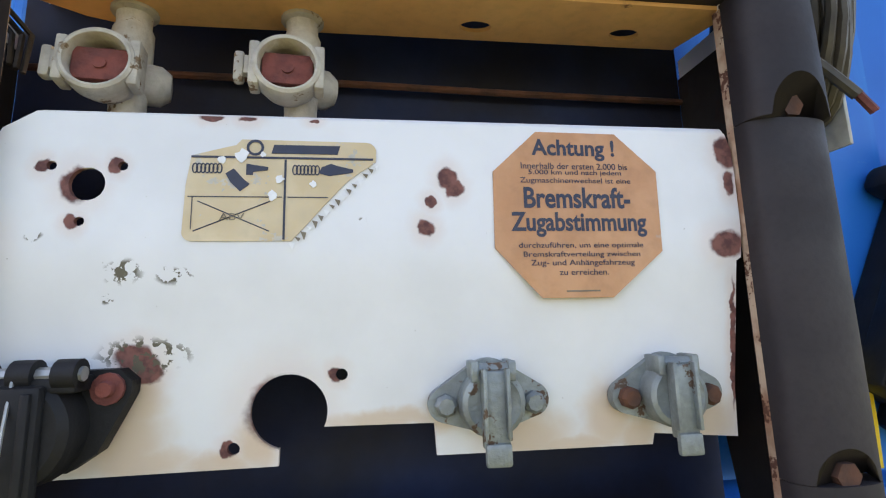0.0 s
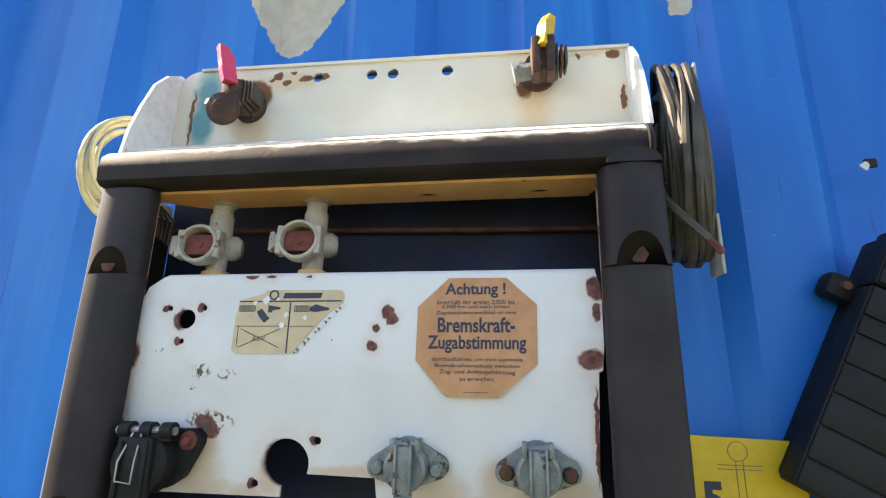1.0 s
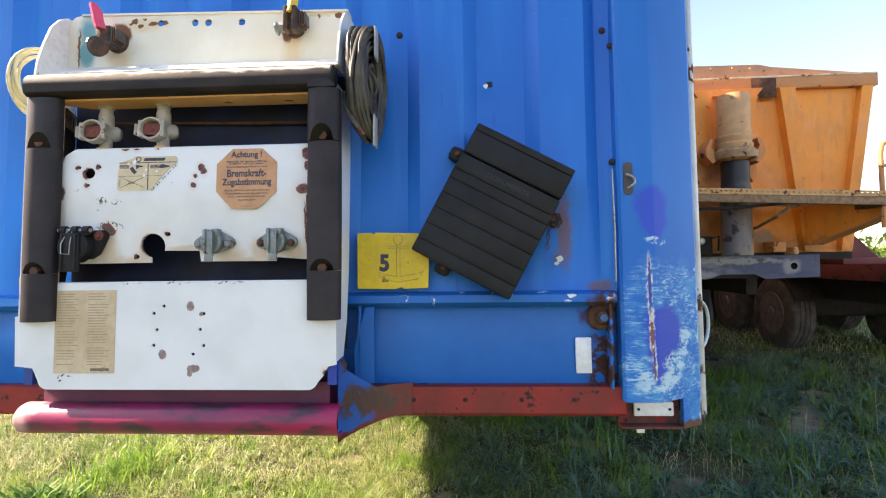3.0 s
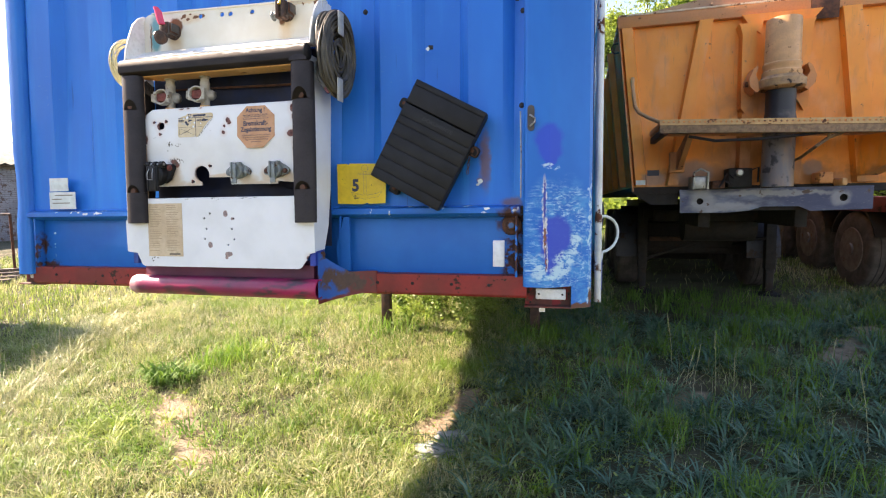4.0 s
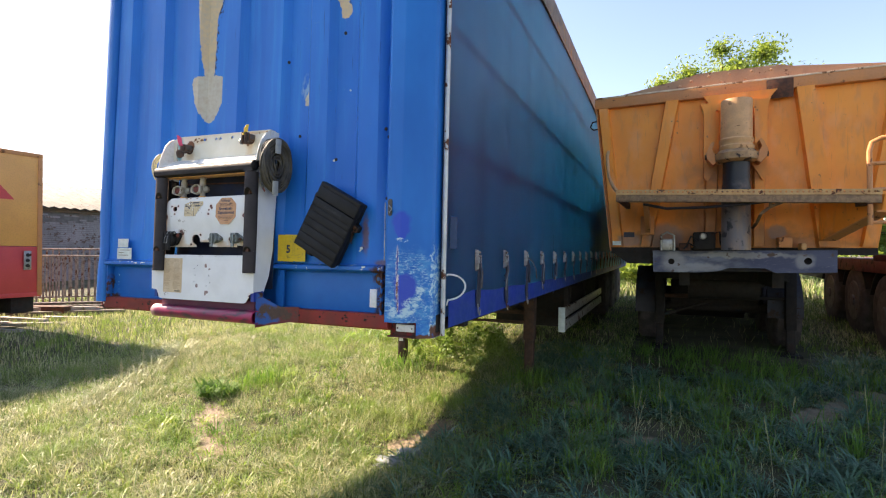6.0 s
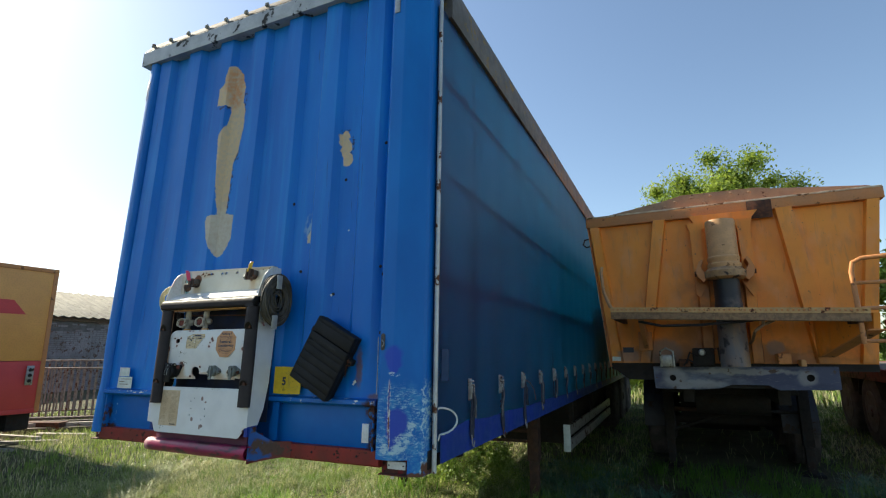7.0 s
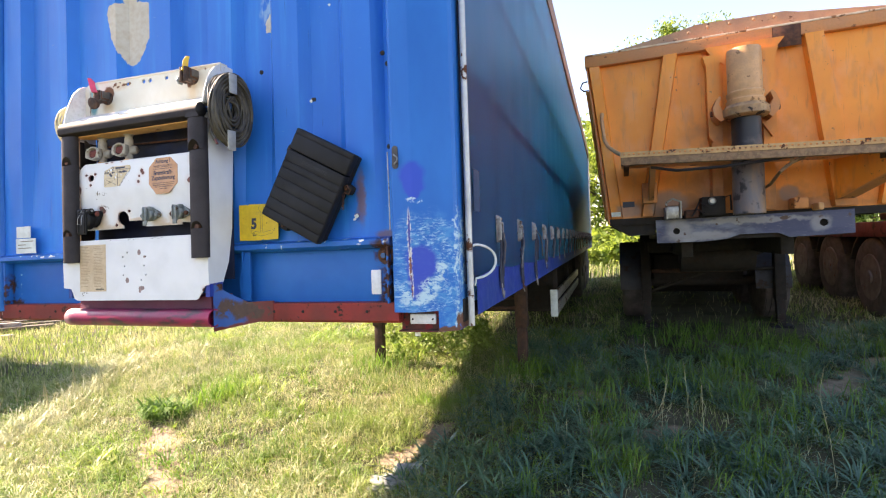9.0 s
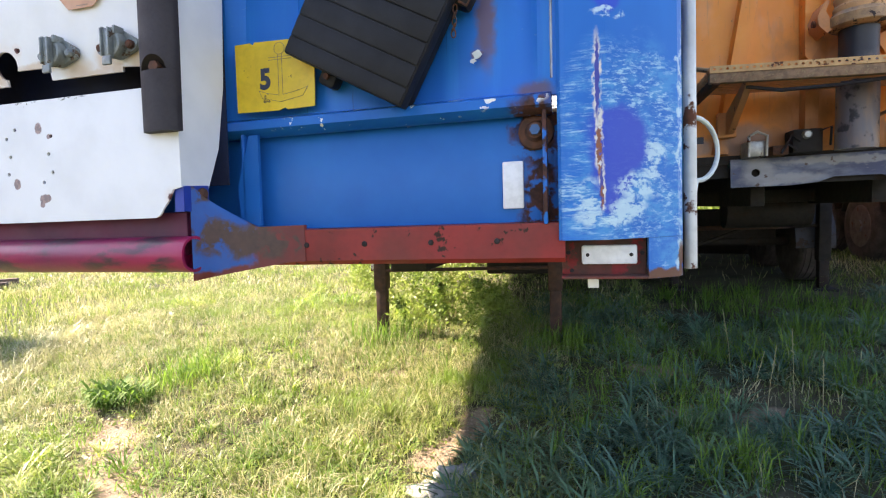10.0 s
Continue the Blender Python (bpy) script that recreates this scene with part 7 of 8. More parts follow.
for bm in (st, flange):
    for v in bm.verts:
        v.co.x += 0.45 * (FY - 0.07 - v.co.y)
part("stay", st, M_ORANGE, tipper)
part("stay_flange", flange, M_ORANGE_DUSTY, tipper)
st = bmesh.new()
for p in ([(2.80, 2.70, 1.93), (2.86, 2.68, 1.98), (2.93, 2.66, 2.01), (2.97, 2.64, 2.06)], [(2.86, 2.68, 1.98), (2.86, 2.64, 2.06)], [(2.80, 2.70, 1.93), (2.80, 3.0, 1.86), (2.80, FY - 0.02, 1.84)]):
    pipe(st, p, 0.012, 8)
part("bent_rod", st, M_GRATE, tipper, "rusty bent stay rod")
part("support_strip", box(bmesh.new(), 2.775, 2.815, FY - 0.03, FY, 1.67, 1.90, 0.004), M_ORANGE, tipper)
part("hose", pipe(bmesh.new(), [(1.92, 2.66, 2.03), (2.1, 2.63, 1.985), (2.4, 2.62, 1.985), (2.7, 2.62, 2.005), (2.95, 2.62, 2.03)], 0.011, 8), M_RUBBER, tipper, "sagging black hose")
part("grab_pipe", pipe(bmesh.new(), [(1.555, FY - 0.05, 2.62), (1.55, FY - 0.10, 2.56), (1.57, FY - 0.14, 2.36), (1.60, 3.06, 2.29), (1.66, 2.8, 2.20), (1.71, 2.62, 2.14)], 0.016, 8), M_CYL, tipper)
for k, pts in enumerate(([(2.34, 3.08, 1.66), (2.28, 3.06, 1.70), (2.24, 3.06, 1.64)], [(2.36, 3.09, 1.72), (2.30, 3.06, 1.76), (2.26, 3.10, 1.66)], [(2.48, 3.09, 1.78), (2.53, 3.06, 1.80), (2.54, 3.10, 1.68)])):
    part("air_hose", pipe(bmesh.new(), pts, 0.008, 6), M_RUBBER, tipper)
rail_pts = [(3.47, 2.60, 1.82), (3.46, 2.60, 2.36), (3.475, 2.60, 2.425), (3.53, 2.60, 2.455), (3.80, 2.60, 2.47), (3.845, 2.60, 2.44), (3.86, 2.60, 2.38), (3.93, 2.60, 1.80)]
railing = part("railing_hoop", pipe(bmesh.new(), rail_pts, 0.017, 10), M_ORANGE_DUSTY, tipper, "bent tube ladder hoop")
for z, xe in ((2.27, 3.875), (2.08, 3.895), (1.84, 3.92)):
    part("railing_rung", rod(bmesh.new(), (3.465, 2.60, z), (xe, 2.60, z), 0.014, n=8), M_ORANGE_DUSTY, railing)

# beam below the wall, valve boxes, chassis
beam = [(1.97, 1.625), (3.42, 1.64), (3.42, 1.45), (2.98, 1.435), (2.90, 1.475), (2.62, 1.475), (2.52, 1.44), (2.35, 1.425), (1.975, 1.425)]
from_mesh("cross_beam", plate([beam, ring(2.135, 1.525, 0.028), ring(3.215, 1.543, 0.030)], 3.235, 3.25), M_GREYBEAM, tipper, "scuffed grey-blue cross beam with two round holes")
part("beam_web", box(bmesh.new(), 2.02, 3.38, 3.29, 3.30, 1.44, 1.60), M_DARK, tipper)
part("beam_flange", box(bmesh.new(), 1.97, 3.42, 3.251, 3.36, 1.605, 1.63, 0.003), M_GREYBEAM, tipper)
for x0, x1, z0, z1, mt, n in ((2.04, 2.17, 1.63, 1.74, M_STEEL, "coupling_guard"), (2.32, 2.50, 1.64, 1.80, M_DARK, "valve_block"), (2.20, 2.30, 1.63, 1.70, M_RUST, "pipe_bracket"), (2.98, 3.08, 1.66, 1.75, M_ORANGE_DUSTY, "lamp_bracket"), (3.14, 3.18, 1.64, 1.70, M_CYL, "end_cap")):
    v = part(n, box(bmesh.new(), x0, x1, 3.10, 3.26, z0, z1, 0.012), mt, tipper)
part("valve_gauge", lathe(bmesh.new(), (2.40, 3.10, 1.76), (2.40, 0, 1.76), [(0, 0.03), (0.02, 0.03), (0.03, 0.02)], 14), M_STEEL, tipper)
part("guard_hoop", pipe(bmesh.new(), [(2.05, 3.09, 1.63), (2.05, 3.08, 1.77), (2.10, 3.08, 1.80), (2.16, 3.08, 1.77), (2.16, 3.09, 1.63)], 0.010, 8), M_STEEL, tipper)
part("type_plate", box(bmesh.new(), 1.70, 1.80, FY - 0.006, FY - 0.001, 1.76, 1.81), M_INK, tipper, "small dark plate with unreadable print")
part("type_plate", box(bmesh.new(), 1.60, 1.68, FY - 0.056, FY - 0.050, 1.68, 1.72), M_PAPER, tipper, "small pale label")
part("body_bolster", sweep(bmesh.new(), [(1.585, 1.655), (1.60, 1.60), (1.74, 1.50), (1.97, 1.50), (1.97, 1.655)], 3.30, 3.42), M_DARK, tipper, "dark sloping bolster under the body")
M_NAVY = worn("dull_navy_sheet", (0.020, 0.022, 0.035), (0.035, 0.036, 0.05), 0.6, scale=5, spot=(0.05, 0.03, 0.02), amount=0.14)
for x in (1.62, 3.26):
    guard_arc = arc(6.42, gz(2.6, 6.42) + 0.49, 0.60, 60, 185, 14) + arc(6.42, gz(2.6, 6.42) + 0.49, 0.575, 185, 60, 14)
    part("mudguard", sweep(bmesh.new(), guard_arc, x, x + 0.40, "x"), M_NAVY, tipper, "dull navy curved mudguard")
part("axle_beam", box(bmesh.new(), 2.02, 3.10, 5.52, 5.60, 1.00, 1.05, 0.008), M_LEG, tipper)
# solid block added to fill the darkness under the body
part("bogie_dark_fill", sweep(bmesh.new(), [(7.2, 1.16), (7.2, 0.72), (7.5, 0.55), (9.4, 0.55), (9.8, 0.95), (9.8, 1.16)], 2.15, 3.15, "x"), M_DARK, tipper)
part("tank", rod(bmesh.new(), (2.3, 4.9, 1.22), (3.05, 4.9, 1.22), 0.17, n=24), M_DARK, tipper)
for x in (2.25, 3.05):
    part("chassis_beam", box(bmesh.new(), x - 0.05, x + 0.05, 3.6, 11.2, 1.28, 1.55, 0.006), M_DARK, tipper)
for yy in (4.6, 5.6, 6.8, 8.2, 9.6):
    part("cross_member", box(bmesh.new(), 1.95, 3.3, yy, yy + 0.12, 1.30, 1.42, 0.006), M_DARK, tipper)
g_t = gz(2.65, 5.75)
for x in (1.95, 3.50):
    leg = part("landing_leg", box(bmesh.new(), x - 0.06, x + 0.06, 5.68, 5.80, 0.62, 1.50, 0.010), M_DARK, tipper, "dark landing leg")
    part("inner_leg", box(bmesh.new(), x - 0.048, x + 0.048, 5.692, 5.788, g_t + 0.03, 0.64, 0.006), M_DARK, leg)
    part("foot_plate", box(bmesh.new(), x - 0.12, x + 0.12, 5.62, 5.86, g_t - 0.01, g_t + 0.03, 0.006), M_DARK, leg)
for z0, z1 in ((1.02, 1.02), (0.72, 1.30)):
    part("leg_brace", rod(bmesh.new(), (1.95, 5.74, z0), (3.50, 5.74, z1), 0.022, n=10), M_DARK, tipper)
for yy in (6.42, 7.75, 9.08):
    for x, o in ((1.80, -1), (3.52, 1)):
        wheel(tipper, x, yy, gz(2.6, yy) + 0.49, o)
    part("axle", rod(bmesh.new(), (1.85, yy, gz(2.6, yy) + 0.5), (3.45, yy, gz(2.6, yy) + 0.5), 0.07, n=12), M_DARK, tipper)
    part("spring_hanger", box(bmesh.new(), 2.08, 3.22, yy - 0.06, yy + 0.06, gz(2.6, yy) + 0.52, 1.20), M_DARK, tipper)

# ---- the dark red low deck beside it ----
deck = thing("flatbed_trailer", (5.0, 8.0, gz(5.0, 8.0)), "dark red flatbed trailer with three dusty axles", "trailer")
DX0, DX1, DY0, DY1 = 4.55, 6.45, 3.95, 14.0
for x in (DX0, DX1 - 0.07):
    part("deck_side", box(bmesh.new(), x, x + 0.07, DY0, DY1, 1.36, 1.545, 0.010), M_WINE, deck)
part("deck_front", box(bmesh.new(), DX0 + 0.071, DX1 - 0.071, DY0, DY0 + 0.07, 1.36, 1.545, 0.008), M_WINE, deck)
for i in range(11):
    part("deck_plank", box(bmesh.new(), DX0 + 0.075 + 0.159 * i, DX0 + 0.228 + 0.159 * i, DY0 + 0.08, DY1 - 0.05, 1.50, 1.535, 0.004), M_WOOD, deck)
for x in (5.05, 5.95):
    part("chassis_beam", box(bmesh.new(), x - 0.06, x + 0.06, 3.3, DY1, 1.08, 1.495, 0.006), M_DARK, deck)
part("neck_plate", box(bmesh.new(), 3.85, 4.50, 3.60, DY0, 1.545, 1.605, 0.008), M_WINE, deck)
for x in (3.93, 4.85):
    g = bmesh.new()
    sweep(g, [(x, 1.54), (x + 0.08, 1.54), (x + 0.08, 1.97), (x, 2.05)], 3.72, 3.82)
    sweep(g, [(x + 0.08, 1.54), (x + 0.40, 1.54), (x + 0.08, 1.86)], 3.75, 3.79)
    part("gusset_upright", g, M_WINE, deck)
for yy in (6.12, 7.42, 8.72):
    for x, o in ((4.72, -1), (6.25, 1)):
        wheel(deck, x, yy, gz(x, yy) + 0.49, o)
    part("axle", rod(bmesh.new(), (4.6, yy, gz(5.0, yy) + 0.5), (6.1, yy, gz(5.0, yy) + 0.5), 0.07, n=12), M_DARK, deck)
    part("spring_hanger", box(bmesh.new(), 4.98, 6.02, yy - 0.06, yy + 0.06, gz(5.0, yy) + 0.5, 1.10), M_DARK, deck)
    fd = bmesh.new()
    outer = arc(yy, gz(4.7, yy) + 0.49, 0.60, 20, 160, 12)
    inner = arc(yy, gz(4.7, yy) + 0.49, 0.575, 160, 20, 12)
    sweep(fd, outer + inner, 4.56, 4.92, "x")
    part("mudguard", fd, M_DARK, deck)

# ---- the box truck in the shade ----
TX, TY = -7.8, 2.865
truck = thing("box_truck", (TX - 1.2, -1.0, gz(TX, 0)), "box truck body painted orange above and red below", "truck")
body = part("box_body", box(bmesh.new(), TX - 2.4, TX, -4.6, TY, 1.64, 3.19, 0.01), M_TRUCKO, truck, "orange upper box panel")
part("lower_body", box(bmesh.new(), TX - 2.4, TX - 0.002, -4.6, TY, 0.80, 1.635, 0.01), M_TRUCKR, truck, "red lower box panel")
part("red_flash", sweep(bmesh.new(), [(-2.0, 2.41), (2.47, 2.41), (2.27, 2.64), (-2.0, 2.64)], TX + 0.001, TX + 0.005, "x"), M_TRUCKR, truck)
for yy in (TY - 0.03,):
    part("corner_profile", box(bmesh.new(), TX - 0.04, TX + 0.015, yy - 0.03, yy + 0.04, 0.80, 3.21, 0.006), M_ORANGE_DUSTY, truck)
part("roof_profile", box(bmesh.new(), TX - 0.04, TX + 0.016, -4.6, TY + 0.01, 3.16, 3.23, 0.008), M_ORANGE_DUSTY, truck)
part("floor_profile", box(bmesh.new(), TX - 0.04, TX + 0.012, -4.6, TY, 0.78, 0.85, 0.006), M_TRUCKR, truck)
vent = part("vent_frame", box(bmesh.new(), TX, TX + 0.02, 1.54, 1.88, 2.72, 3.04, 0.006), M_ORANGE_DUSTY, truck)
for k in range(5):
    part("vent_slat", box(bmesh.new(), TX + 0.015, TX + 0.028, 1.57, 1.85, 2.75 + 0.055 * k, 2.785 + 0.055 * k, 0.003), M_PAPER, vent)
lampb = part("lamp_plate", box(bmesh.new(), TX + 0.012, TX + 0.03, 2.60, 2.71, 1.24, 1.56, 0.006), M_STEEL, truck)
for k in range(3):
    part("lamp_lens", lathe(bmesh.new(), (TX + 0.03, 2.655, 1.31 + 0.09 * k), (9, 2.655, 1.31 + 0.09 * k), [(0, 0.03), (0.012, 0.028), (0.018, 0.015)], 12), M_DARK, lampb)
part("chassis_beam", box(bmesh.new(), TX - 1.7, TX - 1.5, -6.5, TY - 0.1, 0.62, 0.86), M_DARK, truck)
part("chassis_beam", box(bmesh.new(), TX - 0.9, TX - 0.7, -6.5, TY - 0.1, 0.62, 0.86), M_DARK, truck)
part("under_box", box(bmesh.new(), TX - 0.6, TX - 0.15, 2.50, 2.84, 0.50, 0.80, 0.02), M_DARK, truck)
part("cab", box(bmesh.new(), TX - 2.3, TX - 0.1, -6.8, -4.8, 0.6, 2.7, 0.12), M_TRUCKO, truck)
for yy in (1.75, -5.6):
    for x, o in ((TX - 0.2, 1), (TX - 2.2, -1)):
        wheel(truck, x, yy, gz(x, yy) + 0.48, o)
    part("axle", rod(bmesh.new(), (TX - 2.1, yy, gz(TX, yy) + 0.5), (TX - 0.3, yy, gz(TX, yy) + 0.5), 0.07, n=12), M_DARK, truck)
    part("spring_block", box(bmesh.new(), TX - 1.7, TX - 0.7, yy - 0.08, yy + 0.08, gz(TX, yy) + 0.5, 0.64), M_DARK, truck)

# ---- shed, fences, timber ----
SX = -18.5
shed = thing("brick_shed", (SX - 2, 9, gz(SX, 9)), "low grey-painted brick shed under a pale corrugated roof", "shed")
part("shed_wall", box(bmesh.new(), SX - 0.30, SX - 0.012, 0, 20, 0.1, 3.12), M_MORTAR, shed, "brick wall with missing courses under the eave")
part("shed_wall", box(bmesh.new(), SX - 7.0, SX - 6.7, 0, 20, 0.1, 3.5), M_MORTAR, shed)
for yy in (0, 19.7):
    part("gable_wall", box(bmesh.new(), SX - 6.7, SX - 0.301, yy, yy + 0.3, 0.1, 3.2), M_BRICK, shed)
bricks, q = [], random.Random(11)
verts, faces = [], []
for r in range(37):
    z = 0.32 + 0.075 * r
    for c in range(46):
        y = 2.5 + 0.26 * c + (0.13 if r % 2 else 0)
        if z > 2.50 and q.random() < (0.85 if z > 2.72 or y < 9.5 else 0.5) and (y < 9.4 + (2.97 - z) * 2.4):
            continue
        d = q.uniform(0.0, 0.012)
        base = len(verts)
        y0, y1, z0, z1, x0, x1 = y, y + 0.248, z, z + 0.063, SX - 0.03, SX + d
        verts += [(x, yy, zz) for x in (x0, x1) for yy in (y0, y1) for zz in (z0, z1)]
        faces += [tuple(base + i for i in f) for f in ((4, 6, 7, 5), (0, 4, 5, 1), (2, 3, 7, 6), (0, 2, 6, 4), (1, 5, 7, 3))]
bme = bpy.data.meshes.new("brickwork")
bme.from_pydata([tuple(Vector(v) - ORIGIN[shed.name]) for v in verts], [], faces)
bme.materials.append(M_BRICK)
bc = new("brickwork", bme)
bc.parent = shed
tagged(bc, kind="stuff")
roof_bm = bmesh.new()
n = 240
rows = []
for x, z in ((SX + 0.35, 3.07), (SX - 3.5, 4.34), (SX - 7.3, 3.4)):
    rows.append([roof_bm.verts.new((x, -0.4 + 20.8 * i / n, z + 0.03 * math.sin(i * math.pi / 2))) for i in range(n + 1)])
for a, b in zip(rows, rows[1:]):
    for i in range(n):
        roof_bm.faces.new((a[i], a[i + 1], b[i + 1], b[i]))
e = bmesh.ops.extrude_face_region(roof_bm, geom=list(roof_bm.faces))
bmesh.ops.translate(roof_bm, vec=(0, 0, 0.02), verts=[v for v in e["geom"] if isinstance(v, bmesh.types.BMVert)])
part("shed_roof", roof_bm, M_SHEET, shed, "pale weathered corrugated roof sheets")
part("eave_beam", box(bmesh.new(), SX - 0.05, SX + 0.12, 0, 20, 2.93, 3.04), M_WOOD, shed)


def fence_panel(ax, ay, bx, by, h, label):
    z = gz((ax + bx) / 2, (ay + by) / 2)
    root = thing("fence_panel", ((ax + bx) / 2, (ay + by) / 2, z), label, "fence", "fence panels by the shed")
    L = math.hypot(bx - ax, by - ay)
    ux, uy = (bx - ax) / L, (by - ay) / L
    for zz in (z + 0.12, z + h):
        part("fence_rail", rod(bmesh.new(), (ax, ay, zz), (bx, by, zz), 0.020, n=8), M_FENCE, root)
    for s in (0.0, L):
        part("fence_post", rod(bmesh.new(), (ax + ux * s, ay + uy * s, z - 0.02), (ax + ux * s, ay + uy * s, z + h), 0.024, n=8), M_RUST, root)
    for i in range(1, int(L / 0.125)):
        s = 0.125 * i
        part("fence_pale", box(bmesh.new(), -0.018, 0.018, -0.006, 0.006, z + 0.12, z + h, 0, Matrix.Translation((ax + ux * s, ay + uy * s, 0)) @ Matrix.Rotation(math.atan2(uy, ux), 4, "Z")), M_FENCE, root)
    return root


fence_panel(-10.95, 3.95, -9.25, 5.40, 1.16, "grey steel fence panel with flat pales and rusty posts")
fence_panel(-12.4, 4.3, -11.0, 6.0, 1.30, "grey steel fence panel with flat pales and rusty posts")
for i, (ax, ay, bx, by, w, h) in enumerate(((-10.3, 3.75, -8.75, 5.25, 0.16, 0.12), (-10.0, 3.55, -8.5, 4.95, 0.20, 0.10), (-10.6, 4.05, -9.0, 5.6, 0.14, 0.14), (-10.4, 3.3, -8.9, 3.9, 0.24, 0.20), (-9.6, 3.2, -8.2, 4.6, 0.18, 0.10))):
    L = math.hypot(bx - ax, by - ay)
    z = gz((ax + bx) / 2, (ay + by) / 2) - 0.01
    bm = box(bmesh.new(), -L / 2, L / 2, -w / 2, w / 2, 0, h, 0.008, Matrix.Translation(((ax + bx) / 2, (ay + by) / 2, z)) @ Matrix.Rotation(math.atan2(by - ay, bx - ax), 4, "Z"))
    solo("timber_baulk", bm, M_WOOD if i != 3 else M_RUST, "grey weathered timber baulk lying in the grass", "timber", "timber by the fence", at=((ax + bx) / 2, (ay + by) / 2, z))


def boulder(name, x, y, sx, sy, sz, seed):
    bm = bmesh.new()
    bmesh.ops.create_icosphere(bm, subdivisions=4, radius=1.0)
    off = Vector((seed * 3.1, seed * 1.7, 0))
    for v in bm.verts:
        k = 1 + 0.45 * noise.noise(v.co * 1.6 + off) + 0.22 * noise.noise(v.co * 4 + off) + 0.10 * noise.noise(v.co * 9 + off)
        v.co = Vector((v.co.x * sx * k, v.co.y * sy * k, v.co.z * sz * k)) + Vector((x, y, gz(x, y) + sz * 0.35))
    return solo(name, bm, M_STONE, "pale broken lump of concrete half sunk in the grass", "stone", "stones", at=(x, y, gz(x, y)))


boulder("stone", 0.29, 1.20, 0.13, 0.07, 0.040, 1)
boulder("stone", 0.34, 1.36, 0.10, 0.07, 0.045, 2)
boulder("stone", 0.20, 1.10, 0.04, 0.04, 0.02, 3)


M_PLANK = worn("bleached_plank", (0.46, 0.42, 0.37), (0.32, 0.28, 0.24), 0.85, scale=9, stretch=(1, 6, 6), spot=(0.18, 0.13, 0.10), amount=0.10)
for ax, ay, bx, by, w, h, lift in ((-8.75, 2.75, -7.95, 3.35, 0.12, 0.05, 0.0), (-9.4, 3.0, -8.3, 3.2, 0.10, 0.06, 0.05), (-8.9, 3.45, -8.0, 3.8, 0.14, 0.05, 0.02), (-9.5, 3.5, -8.6, 4.3, 0.10, 0.06, 0.10), (-8.5, 2.5, -7.9, 2.65, 0.09, 0.05, 0.0), (-9.2, 2.75, -8.8, 3.4, 0.10, 0.05, 0.0)):
    L, cx, cy = math.hypot(bx - ax, by - ay), (ax + bx) / 2, (ay + by) / 2
    z = gz(cx, cy) - 0.005 + lift
    bm = box(bmesh.new(), -L / 2, L / 2, -w / 2, w / 2, -lift, h, 0.006, Matrix.Translation((cx, cy, z)) @ Matrix.Rotation(math.atan2(by - ay, bx - ax), 4, "Z"))
    solo("timber_plank", bm, M_PLANK, "pale bleached timber plank lying by the truck", "timber", "timber by the fence", at=(cx, cy, z))


# ---- trees and undergrowth ----
def leaf_cloud(rng_np, centres, radii, count, size):
    """Many small two-triangle leaves scattered in uneven clumps."""
    k = rng_np.integers(0, len(centres), count)
    d = rng_np.normal(size=(count, 3))
    d /= np.linalg.norm(d, axis=1)[:, None]
    r = radii[k] * np.minimum(np.abs(rng_np.normal(0.0, 0.62, count)), 1.15)
    p = centres[k] + d * r[:, None] * np.array([1.0, 1.0, 0.75])
    a = rng_np.normal(size=(count, 3))
    a /= np.linalg.norm(a, axis=1)[:, None]
    b = np.cross(a, rng_np.normal(size=(count, 3)))
    b /= np.linalg.norm(b, axis=1)[:, None]
    s = size * rng_np.uniform(0.6, 1.3, count)[:, None]
    return np.stack([p - a * s, p + b * s * 0.45, p + a * s, p - b * s * 0.45], 1).reshape(-1, 3)


def quads_mesh(name, co):
    n = len(co) // 4
    me = bpy.data.meshes.new(name)
    me.vertices.add(len(co))
    me.vertices.foreach_set("co", co.astype(np.float32).ravel())
    me.loops.add(4 * n)
    me.loops.foreach_set("vertex_index", np.arange(4 * n, dtype=np.int32))
    me.polygons.add(n)
    me.polygons.foreach_set("loop_start", np.arange(0, 4 * n, 4, dtype=np.int32))
    me.update(calc_edges=True)
    return me


